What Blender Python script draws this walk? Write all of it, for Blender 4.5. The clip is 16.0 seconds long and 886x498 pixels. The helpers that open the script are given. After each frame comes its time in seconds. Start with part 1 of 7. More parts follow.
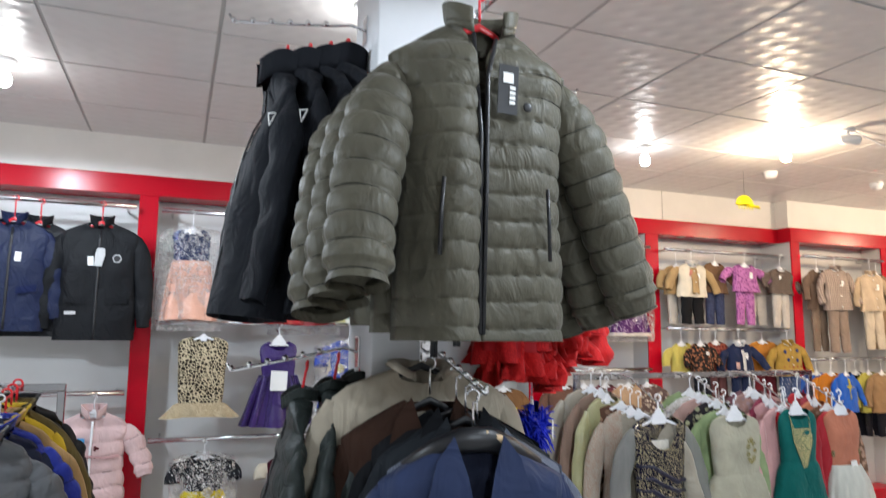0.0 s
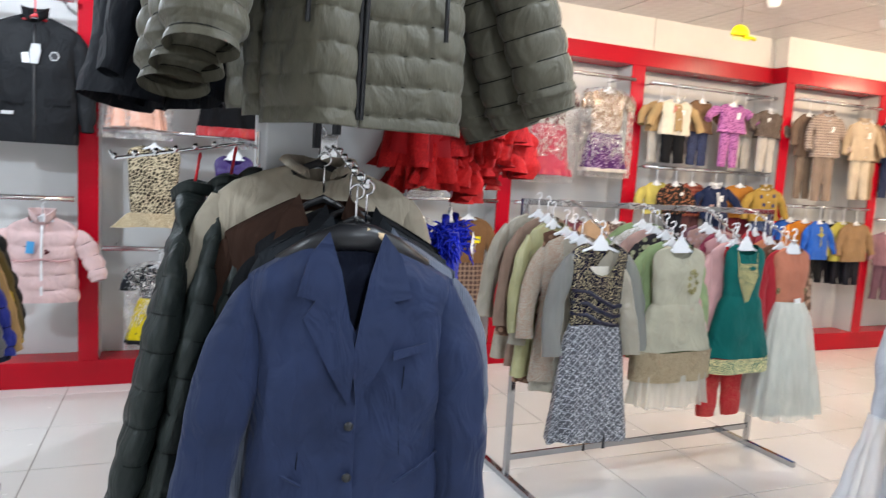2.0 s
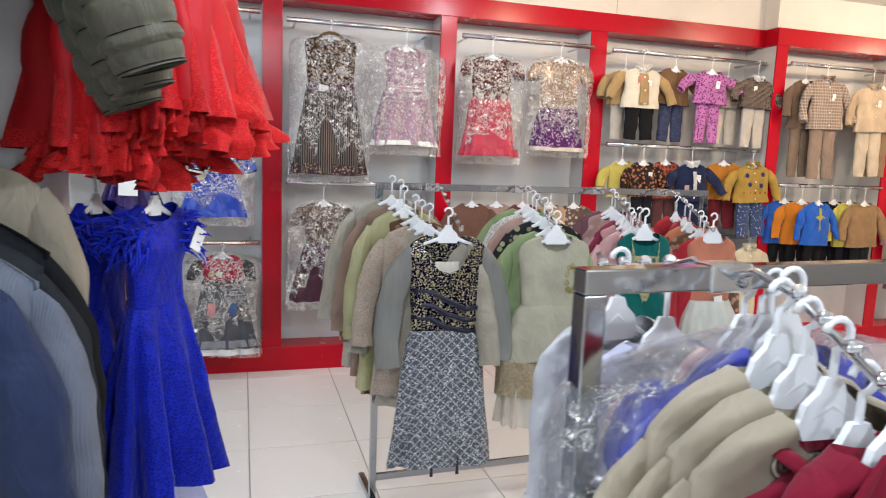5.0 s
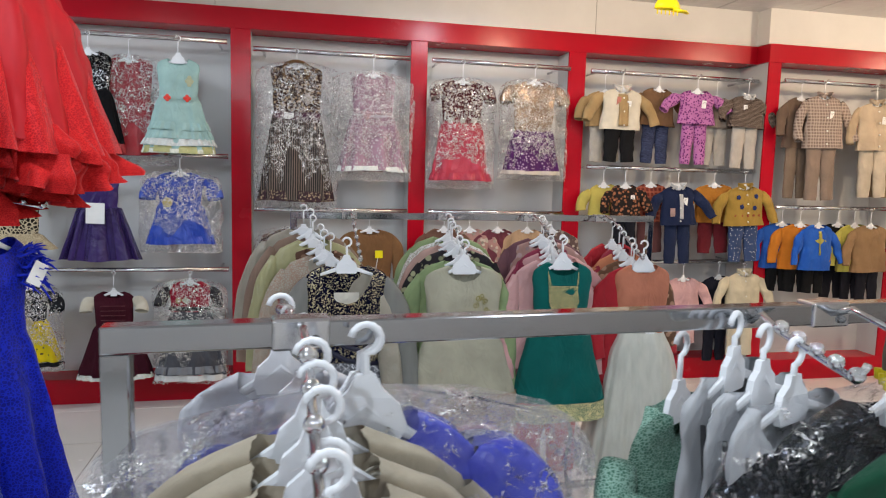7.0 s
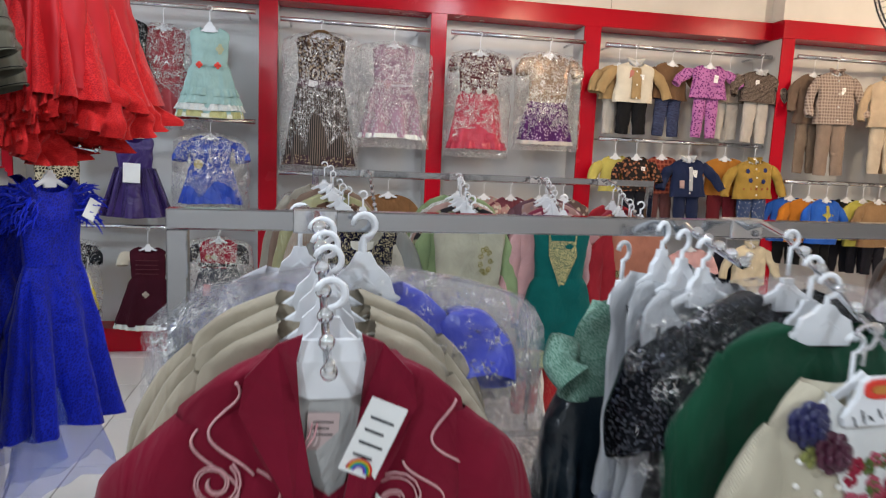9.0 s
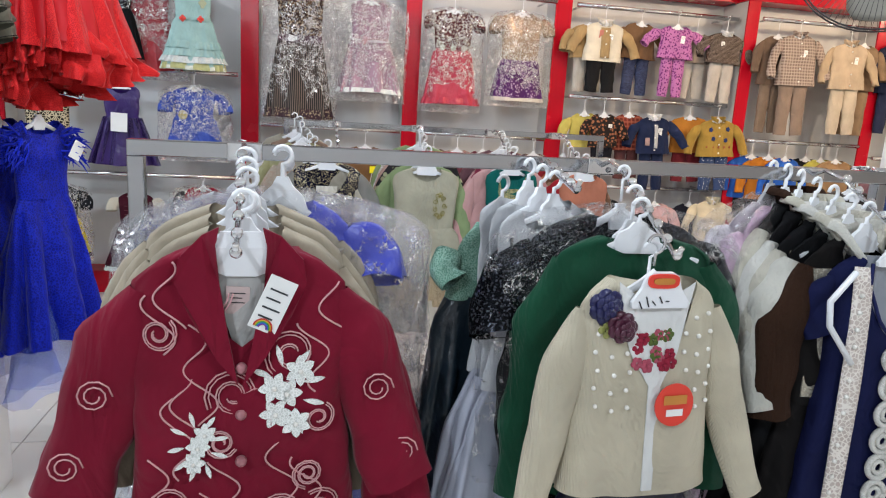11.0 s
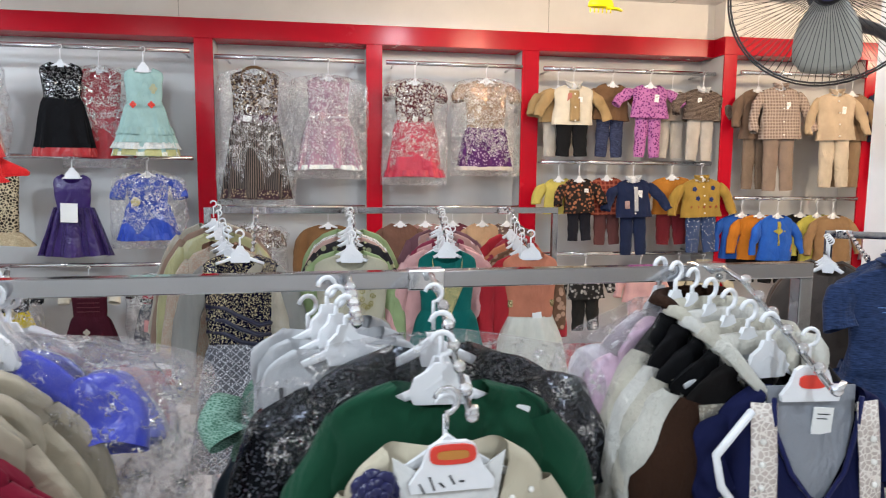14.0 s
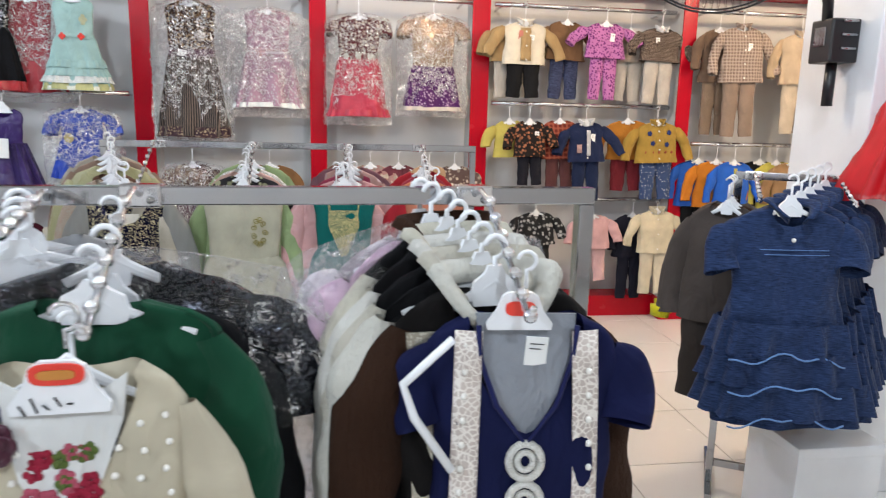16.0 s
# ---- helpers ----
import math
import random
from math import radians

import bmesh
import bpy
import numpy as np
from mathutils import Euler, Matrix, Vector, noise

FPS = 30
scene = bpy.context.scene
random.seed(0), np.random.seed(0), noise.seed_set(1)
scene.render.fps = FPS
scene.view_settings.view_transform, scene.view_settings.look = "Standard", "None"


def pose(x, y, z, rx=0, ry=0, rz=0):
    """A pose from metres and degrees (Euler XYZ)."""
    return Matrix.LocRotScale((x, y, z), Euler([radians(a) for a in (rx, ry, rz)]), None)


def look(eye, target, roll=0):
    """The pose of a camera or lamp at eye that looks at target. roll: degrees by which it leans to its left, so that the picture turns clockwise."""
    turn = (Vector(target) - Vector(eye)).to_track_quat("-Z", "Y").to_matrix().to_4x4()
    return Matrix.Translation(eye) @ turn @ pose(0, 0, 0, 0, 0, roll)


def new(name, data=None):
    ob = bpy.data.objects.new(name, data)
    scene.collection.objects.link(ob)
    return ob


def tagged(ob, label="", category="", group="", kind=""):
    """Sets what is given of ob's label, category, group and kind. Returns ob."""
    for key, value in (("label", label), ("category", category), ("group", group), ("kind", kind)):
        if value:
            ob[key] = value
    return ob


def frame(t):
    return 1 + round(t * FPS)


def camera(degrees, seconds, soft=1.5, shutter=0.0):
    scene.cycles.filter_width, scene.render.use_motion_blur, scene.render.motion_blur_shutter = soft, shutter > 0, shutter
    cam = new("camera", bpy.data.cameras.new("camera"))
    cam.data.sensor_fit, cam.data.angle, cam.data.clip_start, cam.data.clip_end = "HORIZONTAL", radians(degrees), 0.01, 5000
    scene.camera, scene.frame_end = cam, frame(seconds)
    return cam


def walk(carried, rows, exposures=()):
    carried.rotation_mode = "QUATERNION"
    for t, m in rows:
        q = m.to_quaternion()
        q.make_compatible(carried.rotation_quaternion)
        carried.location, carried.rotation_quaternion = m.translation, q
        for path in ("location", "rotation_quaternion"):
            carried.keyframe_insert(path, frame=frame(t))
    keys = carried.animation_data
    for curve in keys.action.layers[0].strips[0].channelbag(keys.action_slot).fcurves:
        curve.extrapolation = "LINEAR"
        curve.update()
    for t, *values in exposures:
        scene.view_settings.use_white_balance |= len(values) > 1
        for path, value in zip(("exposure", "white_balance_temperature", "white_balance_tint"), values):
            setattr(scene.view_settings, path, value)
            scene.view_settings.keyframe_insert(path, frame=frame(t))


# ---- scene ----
cam = camera(66.8, 16.0, soft=1.1, shutter=0.4)
METRES, EYE, TILT, LEAN, TURN = 3.68, 1.555, 0.0, 0.0, -21.4
ROWS = [
    (0.0, 0.0, 0.0, 0.0, -0.06, 7.22, -0.51),
    (0.5, 0.0027, 0.0035, -0.0117, -2.35, 2.85, -0.28),
    (1.0, 0.008, 0.0017, -0.0189, -3.58, 0.99, -1.38),
    (1.5, 0.0277, 0.0165, -0.0224, -3.88, -3.27, -1.86),
    (2.0, 0.0707, 0.0414, -0.0263, 0.03, -6.34, -3.35),
    (2.5, 0.0865, 0.0488, -0.0295, 7.28, -8.78, -2.88),
    (3.0, 0.1037, 0.0611, -0.0294, 6.77, -9.62, -2.92),
    (3.5, 0.1463, 0.0969, -0.0247, 2.24, -6.7, -4.1),
    (4.0, 0.2004, 0.1296, -0.0218, 1.01, -6.8, -2.49),
    (4.5, 0.2687, 0.1437, -0.0181, 5.43, -7.84, -3.36),
    (5.0, 0.3073, 0.1633, -0.0194, 4.94, -7.84, -2.16),
    (7.5, 0.4673, 0.2042, -0.0067, 9.64, -5.64, -1.44),
    (8.0, 0.4703, 0.208, -0.0072, 9.39, -5.26, -1.49),
    (8.5, 0.469, 0.1991, -0.0135, 10.97, -6.51, -2.39),
    (9.0, 0.476, 0.1421, -0.0269, 11.22, -8.06, -2.5),
    (9.5, 0.4988, 0.0835, -0.0262, 9.96, -10.4, -2.27),
    (10.0, 0.5271, 0.0666, -0.0301, 11.28, -11.62, -4.14),
    (12.5, 0.5395, 0.1022, -0.0219, 10.62, -10.75, -1.8),
    (13.0, 0.5884, 0.1274, -0.0126, 11.84, -9.17, -7.14),
    (13.5, 0.6007, 0.148, -0.0099, 9.29, -6.81, -3.27),
    (14.0, 0.6212, 0.1774, -0.0081, 12.63, -6.4, -0.55),
    (14.5, 0.6675, 0.1916, -0.0092, 16.89, -8.13, -3.38),
    (15.0, 0.6937, 0.1978, -0.011, 16.27, -8.82, -2.59),
    (15.5, 0.7099, 0.202, -0.0162, 14.76, -9.56, -2.11),
    (16.0, 0.7307, 0.2237, -0.0223, 13.21, -10.66, -1.31),
]
walk(cam, [(t, pose(0, 0, EYE, TILT, LEAN, TURN) @ pose(METRES * x, METRES * y, METRES * z, 90 + pitch, roll, yaw)) for t, x, y, z, yaw, pitch, roll in ROWS],
     [(0.0, 0.48), (1.5, 0.60), (2.5, 0.85), (3.5, 0.85), (4.5, 0.60), (5.0, 0.58), (7.5, 0.14), (8.5, 0.14), (9.0, 0.18), (10.0, 0.42), (12.5, 0.44), (14.5, 0.52), (15.0, 0.56), (16.0, 0.54)])

# ---- world and lights ----
world = bpy.data.worlds.new("world")
scene.world = world
world.use_nodes = True
world.node_tree.nodes["Background"].inputs[0].default_value = (0.9, 0.93, 1.0, 1)
world.node_tree.nodes["Background"].inputs[1].default_value = 0.12
WARM, COOL = (1.0, 0.76, 0.53), (0.77, 0.88, 1.0)
# ceiling bulbs: x, y, watts, colour
BULBS = [
    (3.62, 3.15, 26, WARM), (2.86, 3.60, 16, COOL), (-0.82, 3.57, 46, COOL), (0.62, 2.42, 6, COOL),
    # the second bulb here is unseen, placed to brighten the left niche
    (1.50, 0.90, 44, COOL), (-1.9, 1.6, 100, COOL), (3.9, 0.9, 42, COOL), (0.8, -1.2, 72, COOL),
    (3.2, -1.4, 48, COOL), (5.9, 2.9, 46, WARM), (6.6, 0.4, 34, COOL), (7.6, 3.2, 32, WARM),
]

# ---- materials ----
MATS = {}


def tree(name):
    m = bpy.data.materials.new(name)
    m.use_nodes = True
    t = m.node_tree
    return m, t, t.nodes["Principled BSDF"]


def ramp(t, src, stops, constant=False):
    r = t.nodes.new("ShaderNodeValToRGB")
    t.links.new(src, r.inputs[0])
    r.color_ramp.interpolation = "CONSTANT" if constant else "LINEAR"
    while len(r.color_ramp.elements) < len(stops):
        r.color_ramp.elements.new(0.5)
    for e, (p, c) in zip(r.color_ramp.elements, stops):
        e.position, e.color = p, (*c, 1)
    return r.outputs[0]


def mix(t, fac, a, b):
    n = t.nodes.new("ShaderNodeMix")
    n.data_type = "RGBA"
    for sock, v in ((n.inputs[0], fac), (n.inputs[6], a), (n.inputs[7], b)):
        if isinstance(v, tuple):
            sock.default_value = (*v, 1)
        elif isinstance(v, (int, float)):
            sock.default_value = v
        else:
            t.links.new(v, sock)
    return n.outputs[2]


def bump_in(t, p, height, strength, distance=0.002):
    b = t.nodes.new("ShaderNodeBump")
    b.inputs["Strength"].default_value, b.inputs["Distance"].default_value = strength, distance
    t.links.new(height, b.inputs["Height"])
    t.links.new(b.outputs[0], p.inputs["Normal"])


def coords(t, scale=(1, 1, 1)):
    c = t.nodes.new("ShaderNodeTexCoord")
    m = t.nodes.new("ShaderNodeMapping")
    m.inputs["Scale"].default_value = scale
    t.links.new(c.outputs["Object"], m.inputs[0])
    return m.outputs[0]


def noise_tex(t, vec, scale, detail=3.0, rough=0.5):
    n = t.nodes.new("ShaderNodeTexNoise")
    n.inputs["Scale"].default_value, n.inputs["Detail"].default_value, n.inputs["Roughness"].default_value = scale, detail, rough
    t.links.new(vec, n.inputs["Vector"])
    return n.outputs[0]


def voronoi(t, vec, scale, feature="F1", out="Distance"):
    n = t.nodes.new("ShaderNodeTexVoronoi")
    n.feature = feature
    n.inputs["Scale"].default_value = scale
    t.links.new(vec, n.inputs["Vector"])
    return n.outputs[out]


def wave(t, vec, scale, axis="X", distortion=0.0):
    n = t.nodes.new("ShaderNodeTexWave")
    n.bands_direction = axis
    n.inputs["Scale"].default_value, n.inputs["Distortion"].default_value = scale, distortion
    t.links.new(vec, n.inputs["Vector"])
    return n.outputs[1]


def dim(c, k):
    return tuple(max(0.0, min(1.0, v * k)) for v in c)


def cloth(c, kind="plain", c2=(0.8, 0.8, 0.8), rough=0.85, scale=1.0):
    """A fabric: plain, floral, spots, plaid, stripe, sequin, denim, satin, knit, lace, puffer."""
    key = (c, kind, c2, rough, scale)
    if key in MATS:
        return MATS[key]
    m, t, p = tree("cloth_" + kind)
    c = dim(c, 0.68 + 0.32 * min(1.0, max(c) / 0.35))
    v = coords(t)
    big = noise_tex(t, v, 9, 3)
    base = mix(t, big, dim(c, 0.56), dim(c, 1.06))
    p.inputs["Roughness"].default_value = rough
    p.inputs["Specular IOR Level"].default_value = 0.15
    p.inputs["Sheen Weight"].default_value = 0.0 if max(c) < 0.06 else 0.08
    weave = noise_tex(t, v, 420, 2)
    height, strength, distance = weave, 0.25, 0.001
    if kind == "floral":
        d = voronoi(t, v, 34 * scale)
        cell = voronoi(t, v, 34 * scale, out="Color")
        spot = ramp(t, d, [(0.0, (1, 1, 1)), (0.36, (1, 1, 1)), (0.44, (0, 0, 0))])
        tint = mix(t, cell, c2, dim(c2, 0.35))
        base = mix(t, spot, base, tint)
    elif kind == "spots":
        d = voronoi(t, v, 26 * scale)
        base = mix(t, ramp(t, d, [(0.0, (1, 1, 1)), (0.2, (1, 1, 1)), (0.24, (0, 0, 0))]), base, c2)
    elif kind == "plaid":
        a, b = wave(t, v, 9 * scale, "X"), wave(t, v, 9 * scale, "Z")
        base = mix(t, ramp(t, a, [(0.62, (0, 0, 0)), (0.75, (0.7, 0.7, 0.7))]), base, c2)
        base = mix(t, ramp(t, b, [(0.62, (0, 0, 0)), (0.75, (0.7, 0.7, 0.7))]), base, c2)
    elif kind == "stripe":
        a = wave(t, v, 14 * scale, "X", 0.6)
        base = mix(t, ramp(t, a, [(0.45, (0, 0, 0)), (0.55, (1, 1, 1))]), base, c2)
    elif kind == "bands":
        a = wave(t, v, 11 * scale, "Z", 0.4)
        base = mix(t, ramp(t, a, [(0.72, (0, 0, 0)), (0.82, (1, 1, 1))]), base, c2)
    elif kind == "sequin":
        cell = voronoi(t, v, 300 * scale, out="Color")
        d = voronoi(t, v, 300 * scale)
        sep = t.nodes.new("ShaderNodeSeparateColor")
        t.links.new(cell, sep.inputs[0])
        base = mix(t, ramp(t, sep.outputs[0], [(0.0, (0, 0, 0)), (0.68, (0, 0, 0)), (0.84, (1, 1, 1))]), base, c2)
        p.inputs["Metallic"].default_value, p.inputs["Roughness"].default_value = 0.6, 0.24
        height, strength, distance = sep.outputs[1], 0.8, 0.004
    elif kind == "denim":
        a = noise_tex(t, coords(t, (30, 30, 420)), 1.4, 4)
        base = mix(t, ramp(t, a, [(0.35, (0, 0, 0)), (0.75, (1, 1, 1))]), dim(c, 0.7), c2)
    elif kind == "satin":
        p.inputs["Roughness"].default_value, p.inputs["Specular IOR Level"].default_value = 0.33, 0.5
        height, strength, distance = noise_tex(t, v, 30, 3), 0.5, 0.01
    elif kind == "knit":
        height, strength, distance = wave(t, v, 55 * scale, "X", 2.0), 0.5, 0.002
    elif kind == "rows":
        a = wave(t, v, 26 * scale, "Z", 1.5)
        b = wave(t, v, 40 * scale, "X", 1.5)
        both = t.nodes.new("ShaderNodeMath")
        both.operation = "MULTIPLY"
        t.links.new(a, both.inputs[0]), t.links.new(b, both.inputs[1])
        base = mix(t, ramp(t, both.outputs[0], [(0.35, (0, 0, 0)), (0.5, (1, 1, 1))]), base, c2)
    elif kind == "lace":
        d = voronoi(t, v, 120 * scale, "DISTANCE_TO_EDGE")
        n2 = noise_tex(t, v, 26 * scale, 3)
        f = t.nodes.new("ShaderNodeMath")
        f.operation = "MULTIPLY"
        t.links.new(d, f.inputs[0]), t.links.new(n2, f.inputs[1])
        base = mix(t, ramp(t, f.outputs[0], [(0.035, (1, 1, 1)), (0.07, (0, 0, 0))]), base, c2)
        height, strength, distance = f.outputs[0], 0.5, 0.002
    elif kind == "net":
        a, b = wave(t, v, 8.5 * scale, "DIAGONAL"), wave(t, coords(t, (-1, 1, 1)), 8.5 * scale, "DIAGONAL")
        k = t.nodes.new("ShaderNodeMath")
        k.operation = "MAXIMUM"
        t.links.new(a, k.inputs[0]), t.links.new(b, k.inputs[1])
        base = mix(t, ramp(t, k.outputs[0], [(0.93, (0, 0, 0)), (0.99, (1, 1, 1))]), base, c2)
        p.inputs["Roughness"].default_value, p.inputs["Metallic"].default_value = 0.34, 0.3
        glitter = t.nodes.new("ShaderNodeSeparateColor")
        t.links.new(voronoi(t, v, 260, out="Color"), glitter.inputs[0])
        base = mix(t, ramp(t, glitter.outputs[0], [(0.86, (0, 0, 0)), (0.92, (1, 1, 1))]), base, (0.8, 0.82, 0.86))
        height, strength, distance = glitter.outputs[1], 0.7, 0.004
    elif kind == "puffer":
        p.inputs["Roughness"].default_value, p.inputs["Specular IOR Level"].default_value = 0.5, 0.22
        height, strength, distance = noise_tex(t, coords(t, (1.6, 1.6, 0.8)), 60, 4, 0.6), 0.30, 0.006
    elif kind == "fur":
        height, strength, distance = noise_tex(t, coords(t, (1, 1, 0.4)), 130, 5, 0.7), 0.9, 0.010
    t.links.new(base, p.inputs["Base Color"])
    bump_in(t, p, height, strength, distance)
    # soft creases under the weave
    warp = t.nodes.new("ShaderNodeTexNoise")
    warp.inputs["Scale"].default_value, warp.inputs["Detail"].default_value, warp.inputs["Distortion"].default_value = 9.0, 2.5, 1.6
    t.links.new(coords(t, (1.3, 1.3, 0.75)), warp.inputs["Vector"])
    crease = t.nodes.new("ShaderNodeBump")
    crease.inputs["Strength"].default_value, crease.inputs["Distance"].default_value = 0.55 if kind != "sequin" else 0.2, 0.022
    t.links.new(warp.outputs[0], crease.inputs["Height"])
    for nd_ in t.nodes:
        if nd_.bl_idname == "ShaderNodeBump" and nd_ != crease:
            t.links.new(crease.outputs[0], nd_.inputs["Normal"])
    MATS[key] = m
    return m


def plain(name, c, rough=0.5, metal=0.0, rough_noise=0.1, bump=0.1, scale=12, spec=0.5):
    key = (name,)
    if key in MATS:
        return MATS[key]
    m, t, p = tree(name)
    v = coords(t)
    n = noise_tex(t, v, scale, 5, 0.6)
    t.links.new(mix(t, n, dim(c, 0.9), dim(c, 1.08)), p.inputs["Base Color"])
    r = t.nodes.new("ShaderNodeMapRange")
    r.inputs[3].default_value, r.inputs[4].default_value = max(0.02, rough - rough_noise), rough + rough_noise
    t.links.new(n, r.inputs[0])
    t.links.new(r.outputs[0], p.inputs["Roughness"])
    p.inputs["Metallic"].default_value = metal
    p.inputs["Specular IOR Level"].default_value = spec
    bump_in(t, p, noise_tex(t, v, scale * 9, 2), bump, 0.001)
    MATS[key] = m
    return m


RED_PAINT = plain("red_gloss_board", (0.45, 0.003, 0.015), 0.24, bump=0.03, scale=3, spec=0.22)
WALL_WHITE = plain("cream_wall_paint", (0.78, 0.76, 0.73), 0.6, bump=0.08, scale=4)
NICHE_WHITE = plain("grey_white_laminate", (0.61, 0.61, 0.60), 0.5, bump=0.04, scale=3)
PILLAR_WHITE = plain("white_painted_plaster", (0.76, 0.77, 0.79), 0.6, bump=0.12, scale=5)
CHROME = plain("chrome", (0.72, 0.73, 0.75), 0.16, 1.0, 0.06, 0.02, 20)
STEEL = plain("polished_steel", (0.44, 0.45, 0.47), 0.10, 1.0, 0.05, 0.12, 6)
HANGER = plain("white_plastic", (0.82, 0.83, 0.85), 0.35, bump=0.02)
RED_HANGER = plain("red_plastic", (0.72, 0.02, 0.03), 0.3, bump=0.02)
BLACK_PLASTIC = plain("black_plastic", (0.012, 0.012, 0.014), 0.4, bump=0.03)
CARD = plain("white_card", (0.82, 0.82, 0.80), 0.6, bump=0.02)
RED_CARD = plain("red_card", (0.75, 0.05, 0.03), 0.4, bump=0.02)
YELLOW_PLASTIC = plain("yellow_plastic", (0.85, 0.72, 0.0), 0.4, bump=0.02)
GROUT = plain("grey_grout", (0.36, 0.34, 0.32), 0.9, bump=0.2, scale=30)
PEARL = plain("pearl_bead", (0.85, 0.82, 0.76), 0.2, bump=0.0)
INK = plain("dark_print", (0.03, 0.03, 0.035), 0.6, bump=0.0)
WOOD = plain("pale_wood", (0.62, 0.45, 0.26), 0.5, bump=0.05, scale=40)


def tile_mat():
    m, t, p = tree("glazed_floor_tile")
    v = coords(t)
    info = t.nodes.new("ShaderNodeObjectInfo")
    n = noise_tex(t, v, 5, 5, 0.6)
    a = mix(t, n, (0.74, 0.73, 0.71), (0.83, 0.82, 0.80))
    a = mix(t, info.outputs["Random"], a, (0.77, 0.76, 0.74))
    smear = noise_tex(t, v, 2.3, 4, 0.7)
    r = ramp(t, smear, [(0.3, (0.10, 0.10, 0.10)), (0.7, (0.3, 0.3, 0.3))])
    t.links.new(a, p.inputs["Base Color"]), t.links.new(r, p.inputs["Roughness"])
    bump_in(t, p, noise_tex(t, v, 14, 2), 0.04, 0.002)
    return m


def ceiling_mat():
    """Glossy embossed ceiling board: rows of small pillow shapes."""
    m, t, p = tree("embossed_ceiling_board")
    v = coords(t)
    a, b = wave(t, v, 3.1, "X"), wave(t, v, 3.1, "Y")
    k = t.nodes.new("ShaderNodeMath")
    k.operation = "MULTIPLY"
    t.links.new(a, k.inputs[0]), t.links.new(b, k.inputs[1])
    n = noise_tex(t, v, 3, 4)
    t.links.new(mix(t, n, (0.60, 0.585, 0.575), (0.70, 0.685, 0.67)), p.inputs["Base Color"])
    p.inputs["Roughness"].default_value = 0.36
    bump_in(t, p, k.outputs[0], 0.5, 0.006)
    return m


def film_mat(size=1.0, low=0.5, milk=0.05):
    """Crinkled clear plastic film: thin and clear, with sharp creases that catch the lamps."""
    m, t, p = tree("clear_film")
    v = coords(t)
    wob = t.nodes.new("ShaderNodeTexNoise")
    wob.inputs["Scale"].default_value, wob.inputs["Detail"].default_value = 16 * size, 3
    t.links.new(v, wob.inputs["Vector"])
    shifted = t.nodes.new("ShaderNodeVectorMath")
    shifted.operation = "MULTIPLY_ADD"
    shifted.inputs[1].default_value = (0.11, 0.11, 0.11)
    t.links.new(wob.outputs["Color"], shifted.inputs[0]), t.links.new(v, shifted.inputs[2])
    facets = voronoi(t, shifted.outputs[0], 42 * size, out="Color")
    sep = t.nodes.new("ShaderNodeSeparateColor")
    t.links.new(facets, sep.inputs[0])
    edge = ramp(t, voronoi(t, shifted.outputs[0], 42 * size, "DISTANCE_TO_EDGE"), [(0.0, (1, 1, 1)), (0.08, (0.5, 0.5, 0.5)), (0.18, (0, 0, 0))])
    gate = ramp(t, noise_tex(t, v, 21 * size, 3, 0.6), [(low - 0.04, (0, 0, 0)), (low + 0.09, (1, 1, 1))])
    lines = t.nodes.new("ShaderNodeMath")
    lines.operation = "MULTIPLY"
    t.links.new(edge, lines.inputs[0]), t.links.new(gate, lines.inputs[1])
    shine = ramp(t, lines.outputs[0], [(0.0, (0.018, 0.018, 0.018)), (0.25, (0.12, 0.12, 0.12)), (0.8, (0.9, 0.9, 0.9))])
    fold = t.nodes.new("ShaderNodeMath")
    t.links.new(sep.outputs[0], fold.inputs[0]), t.links.new(noise_tex(t, v, 34 * size, 3, 0.7), fold.inputs[1])
    b = t.nodes.new("ShaderNodeBump")
    b.inputs["Strength"].default_value, b.inputs["Distance"].default_value = 1.0, 0.03
    t.links.new(fold.outputs[0], b.inputs["Height"])
    clear = t.nodes.new("ShaderNodeBsdfTransparent")
    clear.inputs[0].default_value = (0.985, 0.985, 0.99, 1)
    gloss = t.nodes.new("ShaderNodeBsdfGlossy")
    gloss.inputs["Roughness"].default_value = 0.2
    gloss.inputs["Color"].default_value = (1, 1, 1, 1)
    t.links.new(b.outputs[0], gloss.inputs["Normal"])
    cloud = t.nodes.new("ShaderNodeBsdfTranslucent")
    cloud.inputs[0].default_value = (0.86, 0.88, 0.9, 1)
    body = t.nodes.new("ShaderNodeMixShader")
    body.inputs[0].default_value = milk
    t.links.new(clear.outputs[0], body.inputs[1]), t.links.new(cloud.outputs[0], body.inputs[2])
    s = t.nodes.new("ShaderNodeMixShader")
    t.links.new(shine, s.inputs[0]), t.links.new(body.outputs[0], s.inputs[1]), t.links.new(gloss.outputs[0], s.inputs[2])
    t.links.new(s.outputs[0], t.nodes["Material Output"].inputs[0])
    return m


def tulle(c, clear=0.5):
    key = (c, "tulle", clear)
    if key in MATS:
        return MATS[key]
    m, t, p = tree("tulle")
    v = coords(t)
    n = noise_tex(t, coords(t, (1, 1, 0.2)), 40, 3)
    t.links.new(mix(t, n, dim(c, 0.75), dim(c, 1.2)), p.inputs["Base Color"])
    p.inputs["Roughness"].default_value = 0.6
    p.inputs["Alpha"].default_value = 1 - clear
    MATS[key] = m
    return m


TILE, CEILING, FILM, FILM_NEAR = tile_mat(), ceiling_mat(), film_mat(1.15, 0.40, 0.0), film_mat(1.5, 0.54, 0.08)


